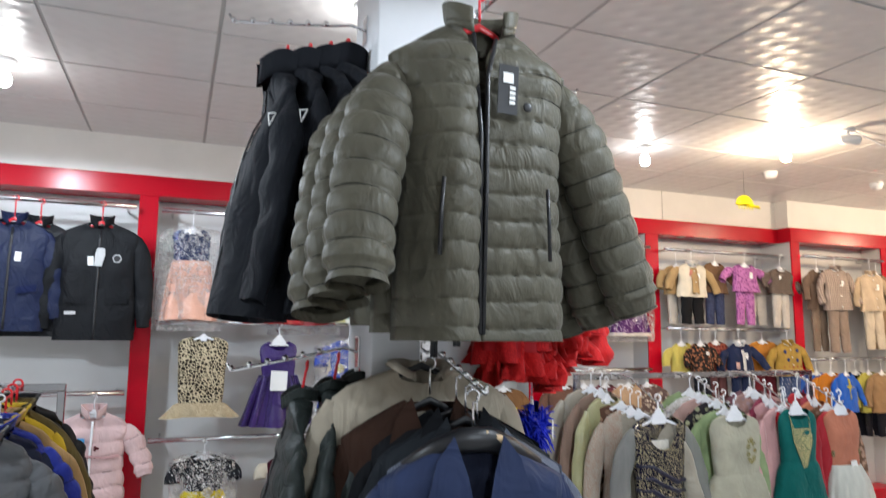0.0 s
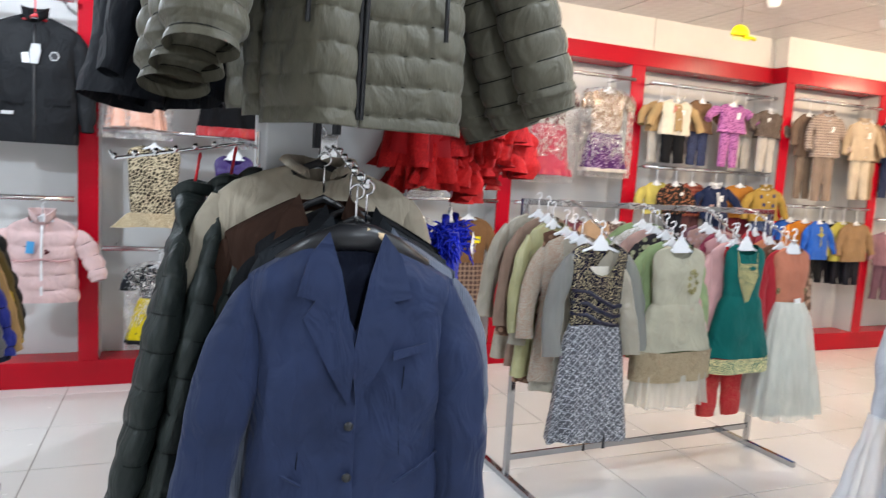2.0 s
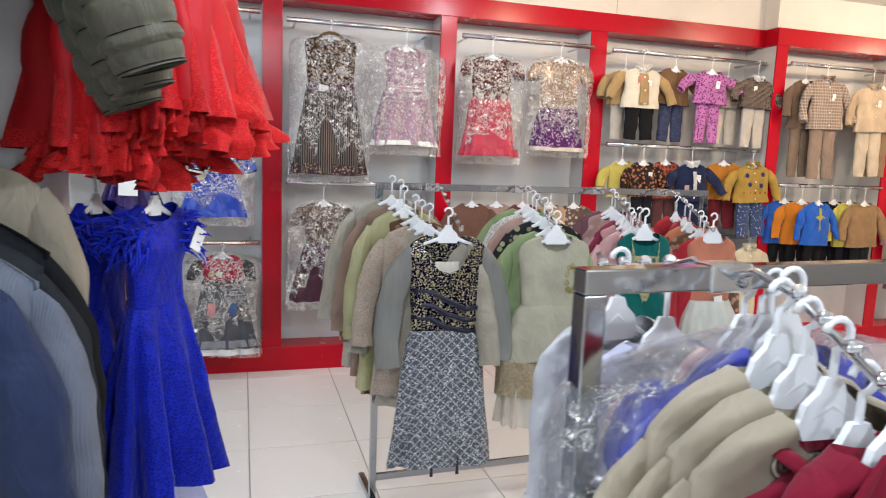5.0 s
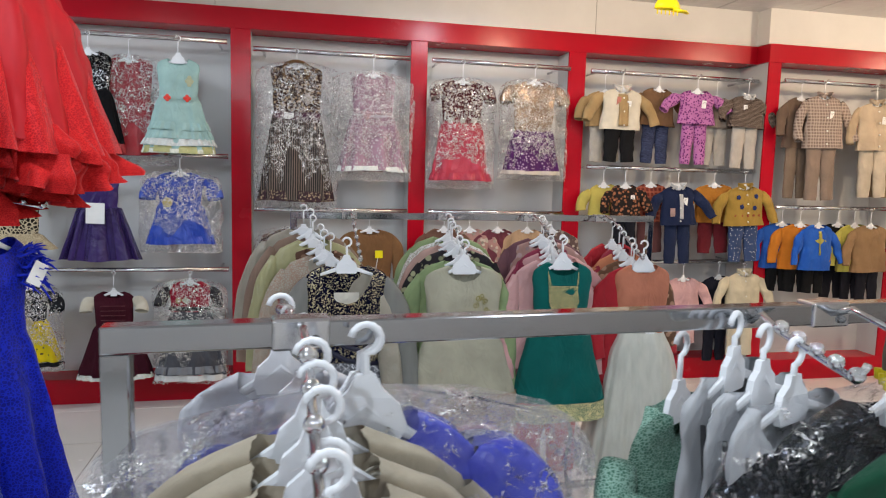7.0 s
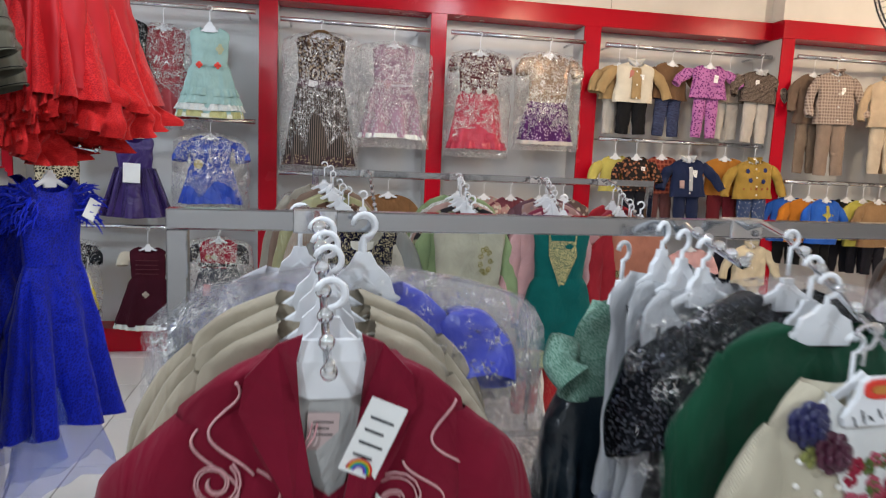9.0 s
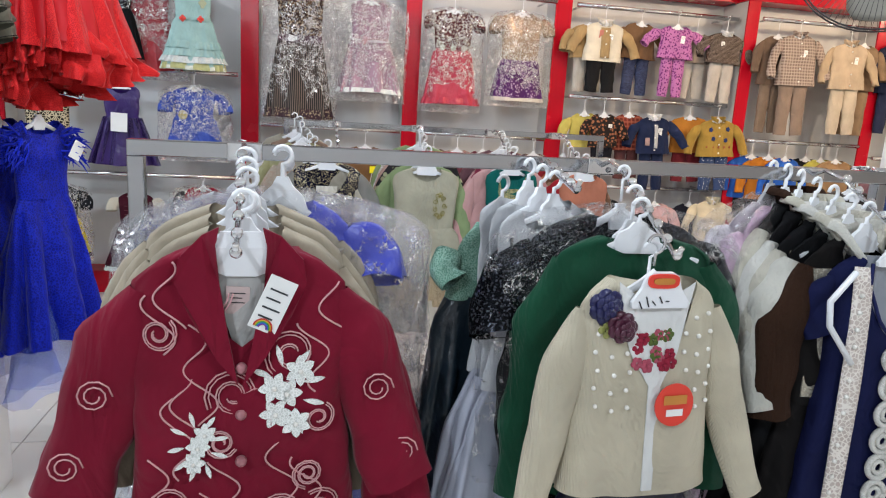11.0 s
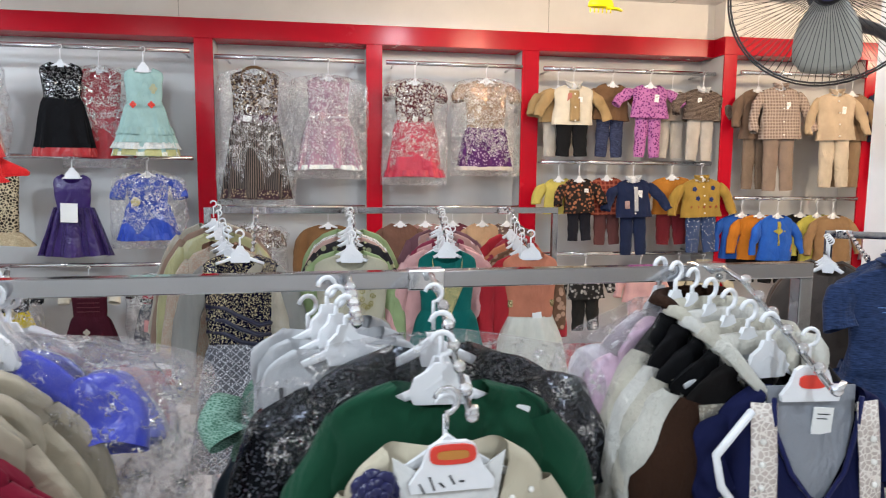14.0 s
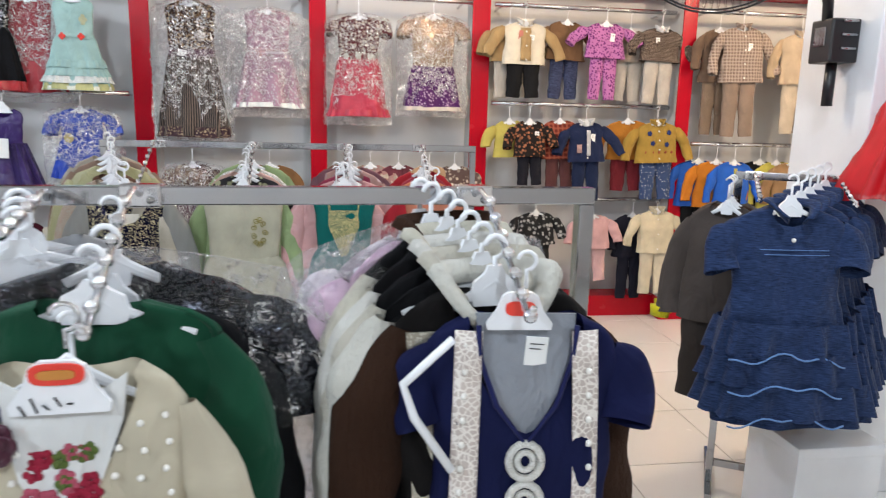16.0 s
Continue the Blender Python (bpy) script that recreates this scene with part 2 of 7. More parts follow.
def glow(name, c, strength):
    m, t, p = tree(name)
    p.inputs["Base Color"].default_value = (*c, 1)
    p.inputs["Emission Color"].default_value = (*c, 1)
    p.inputs["Emission Strength"].default_value = strength
    return m


# ---- mesh helpers ----
def add_mesh(name, verts, faces, material, parent=None, label="", smooth=True):
    me = bpy.data.meshes.new(name)
    me.from_pydata([tuple(v) for v in verts], [], faces)
    if smooth:
        me.polygons.foreach_set("use_smooth", [True] * len(me.polygons))
    me.materials.append(material)
    ob = new(name, me)
    ob.parent = parent
    if label:
        ob["label"] = label
    return ob


def part(name, bm, material, parent=None, label="", smooth=False):
    me = bpy.data.meshes.new(name)
    bm.to_mesh(me)
    bm.free()
    if smooth:
        me.polygons.foreach_set("use_smooth", [True] * len(me.polygons))
    me.materials.append(material)
    ob = new(name, me)
    ob.parent = parent
    if label:
        ob["label"] = label
    return ob


def thing(name, m, label, category, group=""):
    ob = new(name)
    ob.empty_display_size = 0.1
    ob.matrix_world = m
    return tagged(ob, label, category, group)


def box_bm(x0, x1, y0, y1, z0, z1, bevel=0.0, bm=None):
    bm = bm or bmesh.new()
    m = Matrix.Translation(((x0 + x1) / 2, (y0 + y1) / 2, (z0 + z1) / 2)) @ Matrix.Diagonal((x1 - x0, y1 - y0, z1 - z0, 1))
    got = bmesh.ops.create_cube(bm, size=1, matrix=m)
    if bevel:
        edges = list({e for v in got["verts"] for e in v.link_edges})
        bmesh.ops.bevel(bm, geom=edges, offset=bevel, segments=2, affect="EDGES", profile=0.5)
    return bm


def wall(name, x0, x1, y0, y1, z0, z1, material, bevel=0.0, label="", category="wall"):
    ob = part(name, box_bm(x0, x1, y0, y1, z0, z1, bevel), material)
    return tagged(ob, label, category, kind="structure")


def tube_data(path, radii, n=10, caps=True, flat=1.0, up=(0, 1, 0)):
    """A tube along points; radii a number or one for each point; flat squeezes it along up."""
    pts = [Vector(p) for p in path]
    verts, faces = [], []
    for i, p in enumerate(pts):
        d = (pts[min(i + 1, len(pts) - 1)] - pts[max(i - 1, 0)]).normalized()
        u = Vector(up) - d * d.dot(Vector(up))
        if u.length < 1e-3:
            u = Vector((1, 0, 0)) - d * d.x
        u.normalize()
        w = d.cross(u)
        r = radii[i] if isinstance(radii, (list, tuple)) else radii
        for k in range(n):
            a = 2 * math.pi * k / n
            verts.append(p + (w * math.cos(a) + u * (math.sin(a) * flat)) * r)
    for i in range(len(pts) - 1):
        for k in range(n):
            a, b = i * n + k, i * n + (k + 1) % n
            faces.append((a, b, b + n, a + n))
    if caps:
        faces.append(tuple(range(n - 1, -1, -1)))
        faces.append(tuple((len(pts) - 1) * n + k for k in range(n)))
    return verts, faces


def tube(name, path, radii, material, parent=None, n=10, label="", flat=1.0, up=(0, 1, 0)):
    v, f = tube_data(path, radii, n, True, flat, up)
    return add_mesh(name, v, f, material, parent, label)


def merge(*meshes):
    verts, faces = [], []
    for v, f in meshes:
        o = len(verts)
        verts += list(v)
        faces += [tuple(i + o for i in q) for q in f]
    return verts, faces


def bead_data(c, r, n=8):
    bm = bmesh.new()
    bmesh.ops.create_uvsphere(bm, u_segments=n, v_segments=max(4, n // 2 + 1), radius=r, matrix=Matrix.Translation(c))
    bm.verts.index_update()
    v, f = [x.co.copy() for x in bm.verts], [tuple(x.index for x in q.verts) for q in bm.faces]
    bm.free()
    return v, f


# ---- garments ----
def lerp_profile(prof, z):
    for (z0, *a), (z1, *b) in zip(prof, prof[1:]):
        if z <= z1:
            k = (z - z0) / max(1e-6, z1 - z0)
            k = max(0.0, k)
            return [p + (q - p) * k for p, q in zip(a, b)]
    return list(prof[-1][1:])


def surface(prof, folds=0, fold_amp=0.0, fold_from=0.3, wrinkle=0.004, quilt=0.0, quilt_amp=0.012, seed=0, hem_wave=0.0, sway=0.0, proud=0.0):
    """The point of a garment's body at an angle round it and a depth below the neck."""
    length = prof[-1][0]
    rnd = random.Random(seed)
    ph = [rnd.uniform(0, 6.28) for _ in range(6)]
    off = Vector((rnd.uniform(0, 50), rnd.uniform(0, 50), rnd.uniform(0, 50)))

    def point(a, z):
        c, s = math.cos(a), math.sin(a)
        w, d = lerp_profile(prof, z)
        e = 0.75
        cx, sy = math.copysign(abs(c) ** e, c), math.copysign(abs(s) ** e, s)
        fz = max(0.0, (z / length - fold_from) / (1 - fold_from))
        r = fold_amp * fz * (math.sin(folds * a + ph[0] + 0.8 * math.sin(2 * a + ph[1])) + 0.4 * math.sin(folds * 1.7 * a + ph[2])) if folds else 0.0
        if quilt:
            q = abs(math.sin(math.pi * (z + 0.006 * math.sin(3 * a + ph[3])) / quilt))
            r += quilt_amp * (q ** 0.42 - 0.62) * 1.25 + 0.0035 * (1 - q) ** 2 * math.sin(34 * a + 3 * math.sin(z * 90 + ph[5]))
        x, y = w * cx, d * sy
        nrm = Vector((cx * d, sy * w)).normalized() if w * d else Vector((0, 1))
        p = Vector((x * 9, y * 9 + (3 if s > 0 else 0), z * 6)) + off
        r += wrinkle * 1.6 * noise.noise(p) + wrinkle * noise.noise(p * 2.7) if wrinkle else 0.0
        r += proud
        zz = -z - (hem_wave * fz * math.sin(3 * a + ph[4]) if hem_wave else 0)
        return (x + nrm.x * r + sway * z * z, y + nrm.y * r, zz)

    def seam(a, k):
        """The depth of a quilting seam at an angle."""
        return k * quilt - 0.006 * math.sin(3 * a + ph[3])

    return point, seam


def torso_data(prof, neck=(0.06, 0.05, 2.0), back=0.015, folds=0, fold_amp=0.0, fold_from=0.3, wrinkle=0.004, quilt=0.0,
               quilt_amp=0.012, seed=0, rings=22, n=40, hem_wave=0.0, sway=0.0):
    """A hollow body hung by its neck at z 0. prof: rows of depth below the neck, half width, half depth."""
    length = prof[-1][0]
    nw, drop, power = neck
    point, _ = surface(prof, folds, fold_amp, fold_from, wrinkle, quilt, quilt_amp, seed, hem_wave, sway)
    verts, faces, starts = [], [], []
    for k in range(n):
        a = 2 * math.pi * k / n
        c, s = math.cos(a), math.sin(a)
        dd = drop if s < 0 else back
        z = 0.0
        while z < dd and lerp_profile(prof, z)[0] * abs(c) < nw * (1 - (z / dd) ** power):
            z += 0.003
        starts.append(z)
    for _ in range(2):
        starts = [(starts[k - 1] + 2 * starts[k] + starts[(k + 1) % n]) / 4 for k in range(n)]
    for j in range(rings + 1):
        u = j / rings
        u = u if quilt else u ** 1.15
        for k in range(n):
            verts.append(point(2 * math.pi * k / n, starts[k] + (length - starts[k]) * u))
    for j in range(rings):
        for k in range(n):
            a, b = j * n + k, j * n + (k + 1) % n
            faces.append((a, a + n, b + n, b))
    return verts, faces


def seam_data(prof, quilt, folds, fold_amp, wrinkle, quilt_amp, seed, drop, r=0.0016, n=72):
    """Stitched seams of a quilted body, their shade put in as thin dark cords."""
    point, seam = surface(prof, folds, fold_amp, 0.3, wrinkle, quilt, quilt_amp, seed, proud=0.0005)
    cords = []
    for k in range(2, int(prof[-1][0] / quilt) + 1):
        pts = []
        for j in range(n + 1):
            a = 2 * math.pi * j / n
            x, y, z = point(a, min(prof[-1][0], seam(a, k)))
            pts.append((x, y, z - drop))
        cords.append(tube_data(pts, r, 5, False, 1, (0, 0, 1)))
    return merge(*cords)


SLEEVE_SEAMS = []


def sleeve_data(side, top, elbow, wrist, r0, r1, quilt=0.0, quilt_amp=0.010, wrinkle=0.004, seed=0, m=18, n=14, flat=0.55, cuff=0.0):
    """A hanging sleeve; points are given for the right side (x positive) and mirrored by side."""
    rnd = random.Random(seed * 7 + (1 if side > 0 else 2))
    off = Vector((rnd.uniform(0, 50), rnd.uniform(0, 50), rnd.uniform(0, 50)))
    a, b, c = Vector(top), Vector(elbow), Vector(wrist)
    total = (b - a).length + (c - b).length
    if quilt:
        m = max(m, int(total / quilt * 12))
    path, radii = [], []
    for i in range(m + 1):
        u = i / m
        p = a * (1 - u) ** 2 + (b * 2 - (a + c) / 2) * 2 * u * (1 - u) + c * u * u
        r = r0 + (r1 - r0) * u
        if u < 0.32:
            r *= 0.28 + 0.72 * math.sin(u / 0.32 * 1.5708)
        if quilt:
            r += quilt_amp * 1.3 * (abs(math.sin(math.pi * u * total / quilt)) ** 0.42 - 0.62)
        if cuff and u > 0.93:
            r *= 1 - cuff
        path.append(Vector((p.x * side, p.y, p.z)))
        radii.append(r)
    if quilt:
        for k in range(1, int(total / quilt) + 1):
            u = k * quilt / total
            i = min(m - 1, max(1, round(u * m)))
            # dark rings stand in for shade in the sleeve's seam valleys
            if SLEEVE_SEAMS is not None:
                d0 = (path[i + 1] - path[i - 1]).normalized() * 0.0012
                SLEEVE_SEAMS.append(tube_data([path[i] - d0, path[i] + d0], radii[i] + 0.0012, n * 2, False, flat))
    v, f = tube_data(path, radii, n, False, flat)
    out = []
    for q in v:
        p = q * 14 + off
        out.append(q + Vector((noise.noise(p), noise.noise(p + Vector((9, 0, 0))), noise.noise(p + Vector((0, 9, 0))))) * wrinkle * 1.7)
    return out, f


def hook_path(r=0.018, stem=0.05):
    """From the stem's foot up round the rail; the rail passes through the origin."""
    pts = [(0, 0, -r - stem), (0, 0, -r - stem * 0.4)]
    for i in range(11):
        a = radians(-90 + i * 26)
        pts.append((math.cos(a) * r, 0, math.sin(a) * r))
    return pts


def hanger_parts(parent, half, drop, kind="white", plate=0.0, slope=0.05):
    """A hanger: sloped arms, a hook, and on white ones a broad flat neck. drop: from the rail down to the neck."""
    mat_bar = {"white": HANGER, "red": RED_HANGER, "black": BLACK_PLASTIC, "clear": HANGER}[kind]
    arm = slope * 0.9 + 0.012
    pts = [(-half, 0, -drop - arm), (-half * 0.55, 0, -drop - arm * 0.62), (-half * 0.2, 0, -drop - 0.012), (0, 0, -drop + 0.004),
           (half * 0.2, 0, -drop - 0.012), (half * 0.55, 0, -drop - arm * 0.62), (half, 0, -drop - arm)]
    shapes = [tube_data(pts, [0.0045, 0.006, 0.008, 0.010, 0.008, 0.006, 0.0045], 8, True, 0.5)]
    hook_mat = HANGER if kind == "white" else (RED_HANGER if kind == "red" else CHROME)
    if kind == "white":
        k = plate / 0.05 if plate else 0.5
        up = min(drop - 0.026, 0.034 * k)
        side = [(0.010, up), (0.017 * k, up * 0.55), (0.033 * k, 0.004), (0.040 * k, -0.018), (0.034 * k, -0.032)]
        ring0 = side + [(-x, z) for x, z in reversed(side)]
        m = len(ring0)
        verts = [(x, -0.004, z - drop) for x, z in ring0] + [(x, 0.004, z - drop) for x, z in ring0]
        shapes.append((verts, [tuple(range(m)), tuple(range(2 * m - 1, m - 1, -1))] + [(i + m, (i + 1) % m + m, (i + 1) % m, i) for i in range(m)]))
    bar = add_mesh("hanger", *merge(*shapes), mat_bar, parent, kind + " plastic hanger", False)
    small = kind == "white" and not plate
    tube("hook", hook_path(0.0125 if small else 0.0155, max(0.01, drop - 0.034)), 0.0029 if small or hook_mat == CHROME else 0.0039, hook_mat, bar, 8)
    return bar


def quad_card(name, w, h, at, material, parent, tilt=0.0, label="", marks=0):
    bm = box_bm(-w / 2, w / 2, -0.0012, 0.0012, -h, 0, 0.0)
    bmesh.ops.transform(bm, matrix=pose(*at, 0, tilt, 0), verts=bm.verts)
    card = part(name, bm, material, parent, label)
    for i in range(marks):
        bm = box_bm(-w * 0.32, w * (0.32 - 0.12 * (i % 2)), -0.0022, -0.0013, -h * (0.255 + 0.17 * i), -h * (0.225 + 0.17 * i))
        bmesh.ops.transform(bm, matrix=pose(*at, 0, tilt, 0), verts=bm.verts)
        part("printed_line", bm, INK, card)
    return card


FRONT = {}
RAILS = []
# near-black on quilting seams of any cloth: valley shade put into colour
SEAM_SHADE = cloth((0.012, 0.012, 0.011), "plain")


def garment(name, label, at, rz=0.0, length=0.6, sw=0.18, hem=0.2, cw=None, d=0.035, hd=None, mat=None, neck=(0.06, 0.05, 2.0), slope=0.05,
            sleeves=None, skirt=None, pants=None, collar=None, zip_mat=None, buttons=0, tag=0, hanger="white", plate=0.0, drop=0.085,
            bag=0.0, quilt=0.0, folds=0, fold_amp=0.0, wrinkle=0.004, seed=0, group="", category="", n=40, rings=22, lean=0.0, waist=None, sway=0.0, tip=0.0):
    """Clothes on a hanger. at: the neck's place. The thing's origin is on the rail above."""
    x, y, z = at
    for rx0, rx1, ry, rz_level, rail_root in RAILS:
        if y > 4.3 and rx0 < x < rx1 and 0.03 < rz_level - z < 0.17:
            drop = rz_level - z - 0.012
            tube("prong", [(x - rx0, 0, 0.004), (x - rx0, (y - ry) * 0.5, 0.0), (x - rx0, y - ry - 0.012, -0.012), (x - rx0, y - ry - 0.03, 0.004)], 0.0045, CHROME, rail_root, 8, "chrome hook", 1, (0, 0, 1))
            break
    root = thing(name, pose(x, y, z + drop, 0, 0, rz) @ pose(0, 0, 0, tip, lean, 0), label, category or name.split("_")[-1], group)
    cw = cw or sw * 0.94
    hd = hd or d * 1.25
    body_len = waist or length
    prof = [(0, neck[0], d * 0.8), (slope * 0.5, neck[0] + (sw - neck[0]) * 0.62, d * 0.45), (slope, sw * 0.96, d * 0.34), (slope + 0.03, sw, d * 0.6),
            (body_len * 0.36 + 0.02, cw, d), (body_len, hem if not skirt else skirt["top"], hd if not skirt else d)]
    shell = merge(torso_data(prof, neck, 0.012, folds if not skirt else 0, fold_amp, 0.3, wrinkle, quilt, 0.011, seed, rings if not quilt else int(length / quilt * 12), n, sway=sway))
    shell = ([(p[0], p[1], p[2] - drop) for p in shell[0]], shell[1])
    body = add_mesh("body", *shell, mat, root)
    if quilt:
        add_mesh("quilt_seam_shade", *seam_data(prof, quilt, folds, fold_amp, wrinkle, 0.011, seed, drop), SEAM_SHADE, root)
    if skirt:
        sl = skirt["length"]
        sp = [(0, skirt["top"] * 0.98, d * 0.95), (sl * 0.12, skirt["top"] * 1.04 + (skirt["hem"] - skirt["top"]) * 0.2, d * 1.2), (sl, skirt["hem"], skirt.get("depth", d * 2))]
        sv, sf = torso_data(sp, (skirt["top"] * 0.9, 0.001, 2), 0.001, skirt.get("folds", 9), skirt.get("amp", 0.012), 0.0, wrinkle, 0, 0, seed + 3, 16, 64, skirt.get("wave", 0.006))
        add_mesh("skirt", [(p[0], p[1], p[2] - drop - body_len + 0.008) for p in sv], sf, skirt["mat"], root, skirt.get("label", ""))
        if skirt.get("trim"):
            tp = [(0, skirt["hem"] * 1.01, skirt.get("depth", d * 2) * 1.05), (skirt.get("trim_h", 0.03), skirt["hem"] * 1.04, skirt.get("depth", d * 2) * 1.1)]
            tv, tf = torso_data(tp, (skirt["hem"], 0.001, 2), 0.001, skirt.get("folds", 9), skirt.get("amp", 0.012), -2.0, wrinkle, 0, 0, seed + 3, 3, 64)
            add_mesh("hem_trim", [(p[0], p[1], p[2] - drop - body_len - sl + 0.012) for p in tv], tf, skirt["trim"], root)
    if sleeves:
        sl, spread, r0, r1 = sleeves["length"], sleeves.get("spread", 0.08), sleeves.get("r0", 0.05), sleeves.get("r1", 0.036)
        sway_rnd = random.Random(seed * 3 + 1)
        for side in (-1, 1):
            top = (sw - r0 * 0.22, 0.0, -drop - slope - r0 * 0.2)
            wr = (sw + spread * sway_rnd.uniform(0.7, 1.2), sleeves.get("fwd", -0.01) - sway_rnd.uniform(0, 0.03), -drop - slope - sl * sway_rnd.uniform(0.95, 1.03))
            el = ((top[0] + wr[0]) / 2 + sleeves.get("bow", 0.015), 0.0, (top[2] + wr[2]) / 2)
            sd = sleeve_data(side, top, el, wr, r0, r1, quilt, 0.009, wrinkle, seed, flat=sleeves.get("flat", 0.55), cuff=sleeves.get("cuff", 0))
            sleeve = add_mesh("sleeve", *sd, sleeves.get("mat", mat), root, sleeves.get("label", ""))
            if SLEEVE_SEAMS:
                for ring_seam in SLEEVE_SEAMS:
                    add_mesh("sleeve_seam_shade", *ring_seam, SEAM_SHADE, sleeve)
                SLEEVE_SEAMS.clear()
    if pants:
        pl, pw = pants["length"], pants.get("width", hem * 0.8)
        for side in (-1, 1):
            path = [(side * pw * 0.48, 0.004, -drop - body_len + 0.03), (side * pw * 0.5, 0.004, -drop - body_len - pl * 0.4), (side * pw * 0.58, 0, -drop - body_len - pl)]
            r = pw * 0.5
            rows, rr = [], []
            for i in range(13):
                u = i / 12
                a = Vector(path[0]).lerp(Vector(path[1]), min(1, u / 0.4)) if u < 0.4 else Vector(path[1]).lerp(Vector(path[2]), (u - 0.4) / 0.6)
                rows.append(a)
                rr.append(r * (1.05 - 0.22 * u) * (1 + 0.05 * math.sin(u * 15 + seed)))
            v, f = tube_data(rows, rr, 14, False, 0.42)
            add_mesh("trouser_leg", v, f, pants["mat"], root, pants.get("label", ""))
    if collar:
        ch, cm = collar.get("height", 0.04), collar.get("mat", mat)
        rows = []
        for j in range(5):
            u = j / 4
            for k in range(33):
                a = radians(-90 + collar.get("gap", 18) + k / 32 * (360 - 2 * collar.get("gap", 18)))
                flare = 1.05 + collar.get("flare", 0.25) * (0.4 if category == "outfit" else 1.0) * u + 0.012 * math.sin(5 * a + seed)
                lift = ch * math.sin(u * math.pi * collar.get("roll", 0.5))
                front = max(0.0, -math.sin(a))
                rows.append((neck[0] * 1.02 * flare * math.cos(a), (d * 0.95) * flare * math.sin(a) - 0.004 * u, -drop - neck[1] * front ** 2 * 0.8 + lift - 0.004))
        faces = []
        for j in range(4):
            for k in range(32):
                q = j * 33 + k
                faces.append((q, q + 1, q + 34, q + 33))
        c = add_mesh("collar", rows, faces, cm, root, collar.get("label", ""))
        s = c.modifiers.new("thick", "SOLIDIFY")
        s.thickness = 0.006
    def front_y(zz, xx=0.0):
        w, dd = lerp_profile(prof, zz)
        k = min(0.98, abs(xx) / w)
        return -dd * (1 - k ** (1 / 0.75 * 2)) ** 0.375
    FRONT[root] = (front_y, drop)
    if zip_mat:
        pts = [(0, front_y(zz) - 0.004, -drop - zz) for zz in [neck[1] + (body_len - neck[1] - 0.01) * i / 10 for i in range(11)]]
        tube("zip", pts, 0.007, zip_mat, root, 6, "", 0.5)
    for i in range(buttons):
        zz = neck[1] + 0.03 + (body_len - neck[1] - 0.06) * i / max(1, buttons - 1)
        v, f = bead_data((0.004, front_y(zz) - 0.004, -drop - zz), 0.007, 8)
        add_mesh("button", v, f, PEARL, root)
    if tag:
        zz = body_len * 0.3
        quad_card("price_tag", 0.032, 0.055, (0.045 * tag, front_y(zz, 0.045) - 0.008, -drop - zz), CARD, root, 5 * tag, "white paper price tag", 2)
    hanger_parts(root, sw * 0.8, drop, hanger, plate, slope)
    if bag:
        tot = body_len + (skirt["length"] if skirt else 0) + (pants["length"] if pants else 0)
        bw = max(sw + (sleeves.get("spread", 0.08) if sleeves else 0), hem if not skirt else skirt["hem"]) + bag
        bp = [(0, 0.035, 0.02), (0.03, bw * 0.8, d + 0.012), (0.07, bw, d + 0.02), (tot * 0.5, bw, (skirt.get("depth", d * 2) if skirt else hd) + 0.02), (tot + 0.08, bw * 1.02, 0.016)]
        bv, bf = torso_data(bp, (0.03, 0.004, 2), 0.004, 7, 0.008, 0.0, 0.016, 0, 0, seed + 11, 30, 48)
        add_mesh("plastic_cover", [(p[0], p[1], p[2] - drop + 0.02) for p in bv], bf, FILM if y > 4.3 else FILM_NEAR, root, "clear crinkled plastic cover")
    return root


# ---- the room ----
H, YF, YB = 2.82, 4.70, 4.90
slab = tagged(part("floor", box_bm(-4.0, 10.0, -4.0, 5.3, -0.20, -0.004), GROUT), "grey grout bed under pale glazed floor tiles", "floor", kind="structure")
wall("wall_north", -4.0, 5.34, YB, YB + 0.25, 0, H, NICHE_WHITE, label="grey-white wall panel behind the clothes niches")
wall("wall_north_upper", -4.0, 5.22, YF, YB - 0.003, 2.565, H, WALL_WHITE, label="cream painted wall above the red frame")
wall("wall_north_jog", 5.22, 10.0, 4.56, YB - 0.003, 2.565, H, WALL_WHITE, label="cream painted wall above the red frame, stepped forward")
wall("wall_north_right", 5.34, 10.0, 4.76, YB + 0.25, 0, H - 0.003, NICHE_WHITE, label="grey-white wall panel behind the clothes niches")
wall("wall_east", 10.0, 10.2, -4.0, 5.3, 0, H, WALL_WHITE, label="cream painted end wall")
wall("wall_west", -4.2, -4.0, -4.0, 5.3, 0, H, WALL_WHITE, label="cream painted side wall")
wall("wall_south", -4.2, 10.2, -4.2, -4.0, 0, H, WALL_WHITE, label="cream painted wall behind the shop floor")


def red_board(name, x0, x1, y0, y1, z0, z1, label):
    return tagged(part(name, box_bm(x0, x1, y0, y1, z0, z1, 0.003), RED_PAINT), label, "trim", kind="structure")


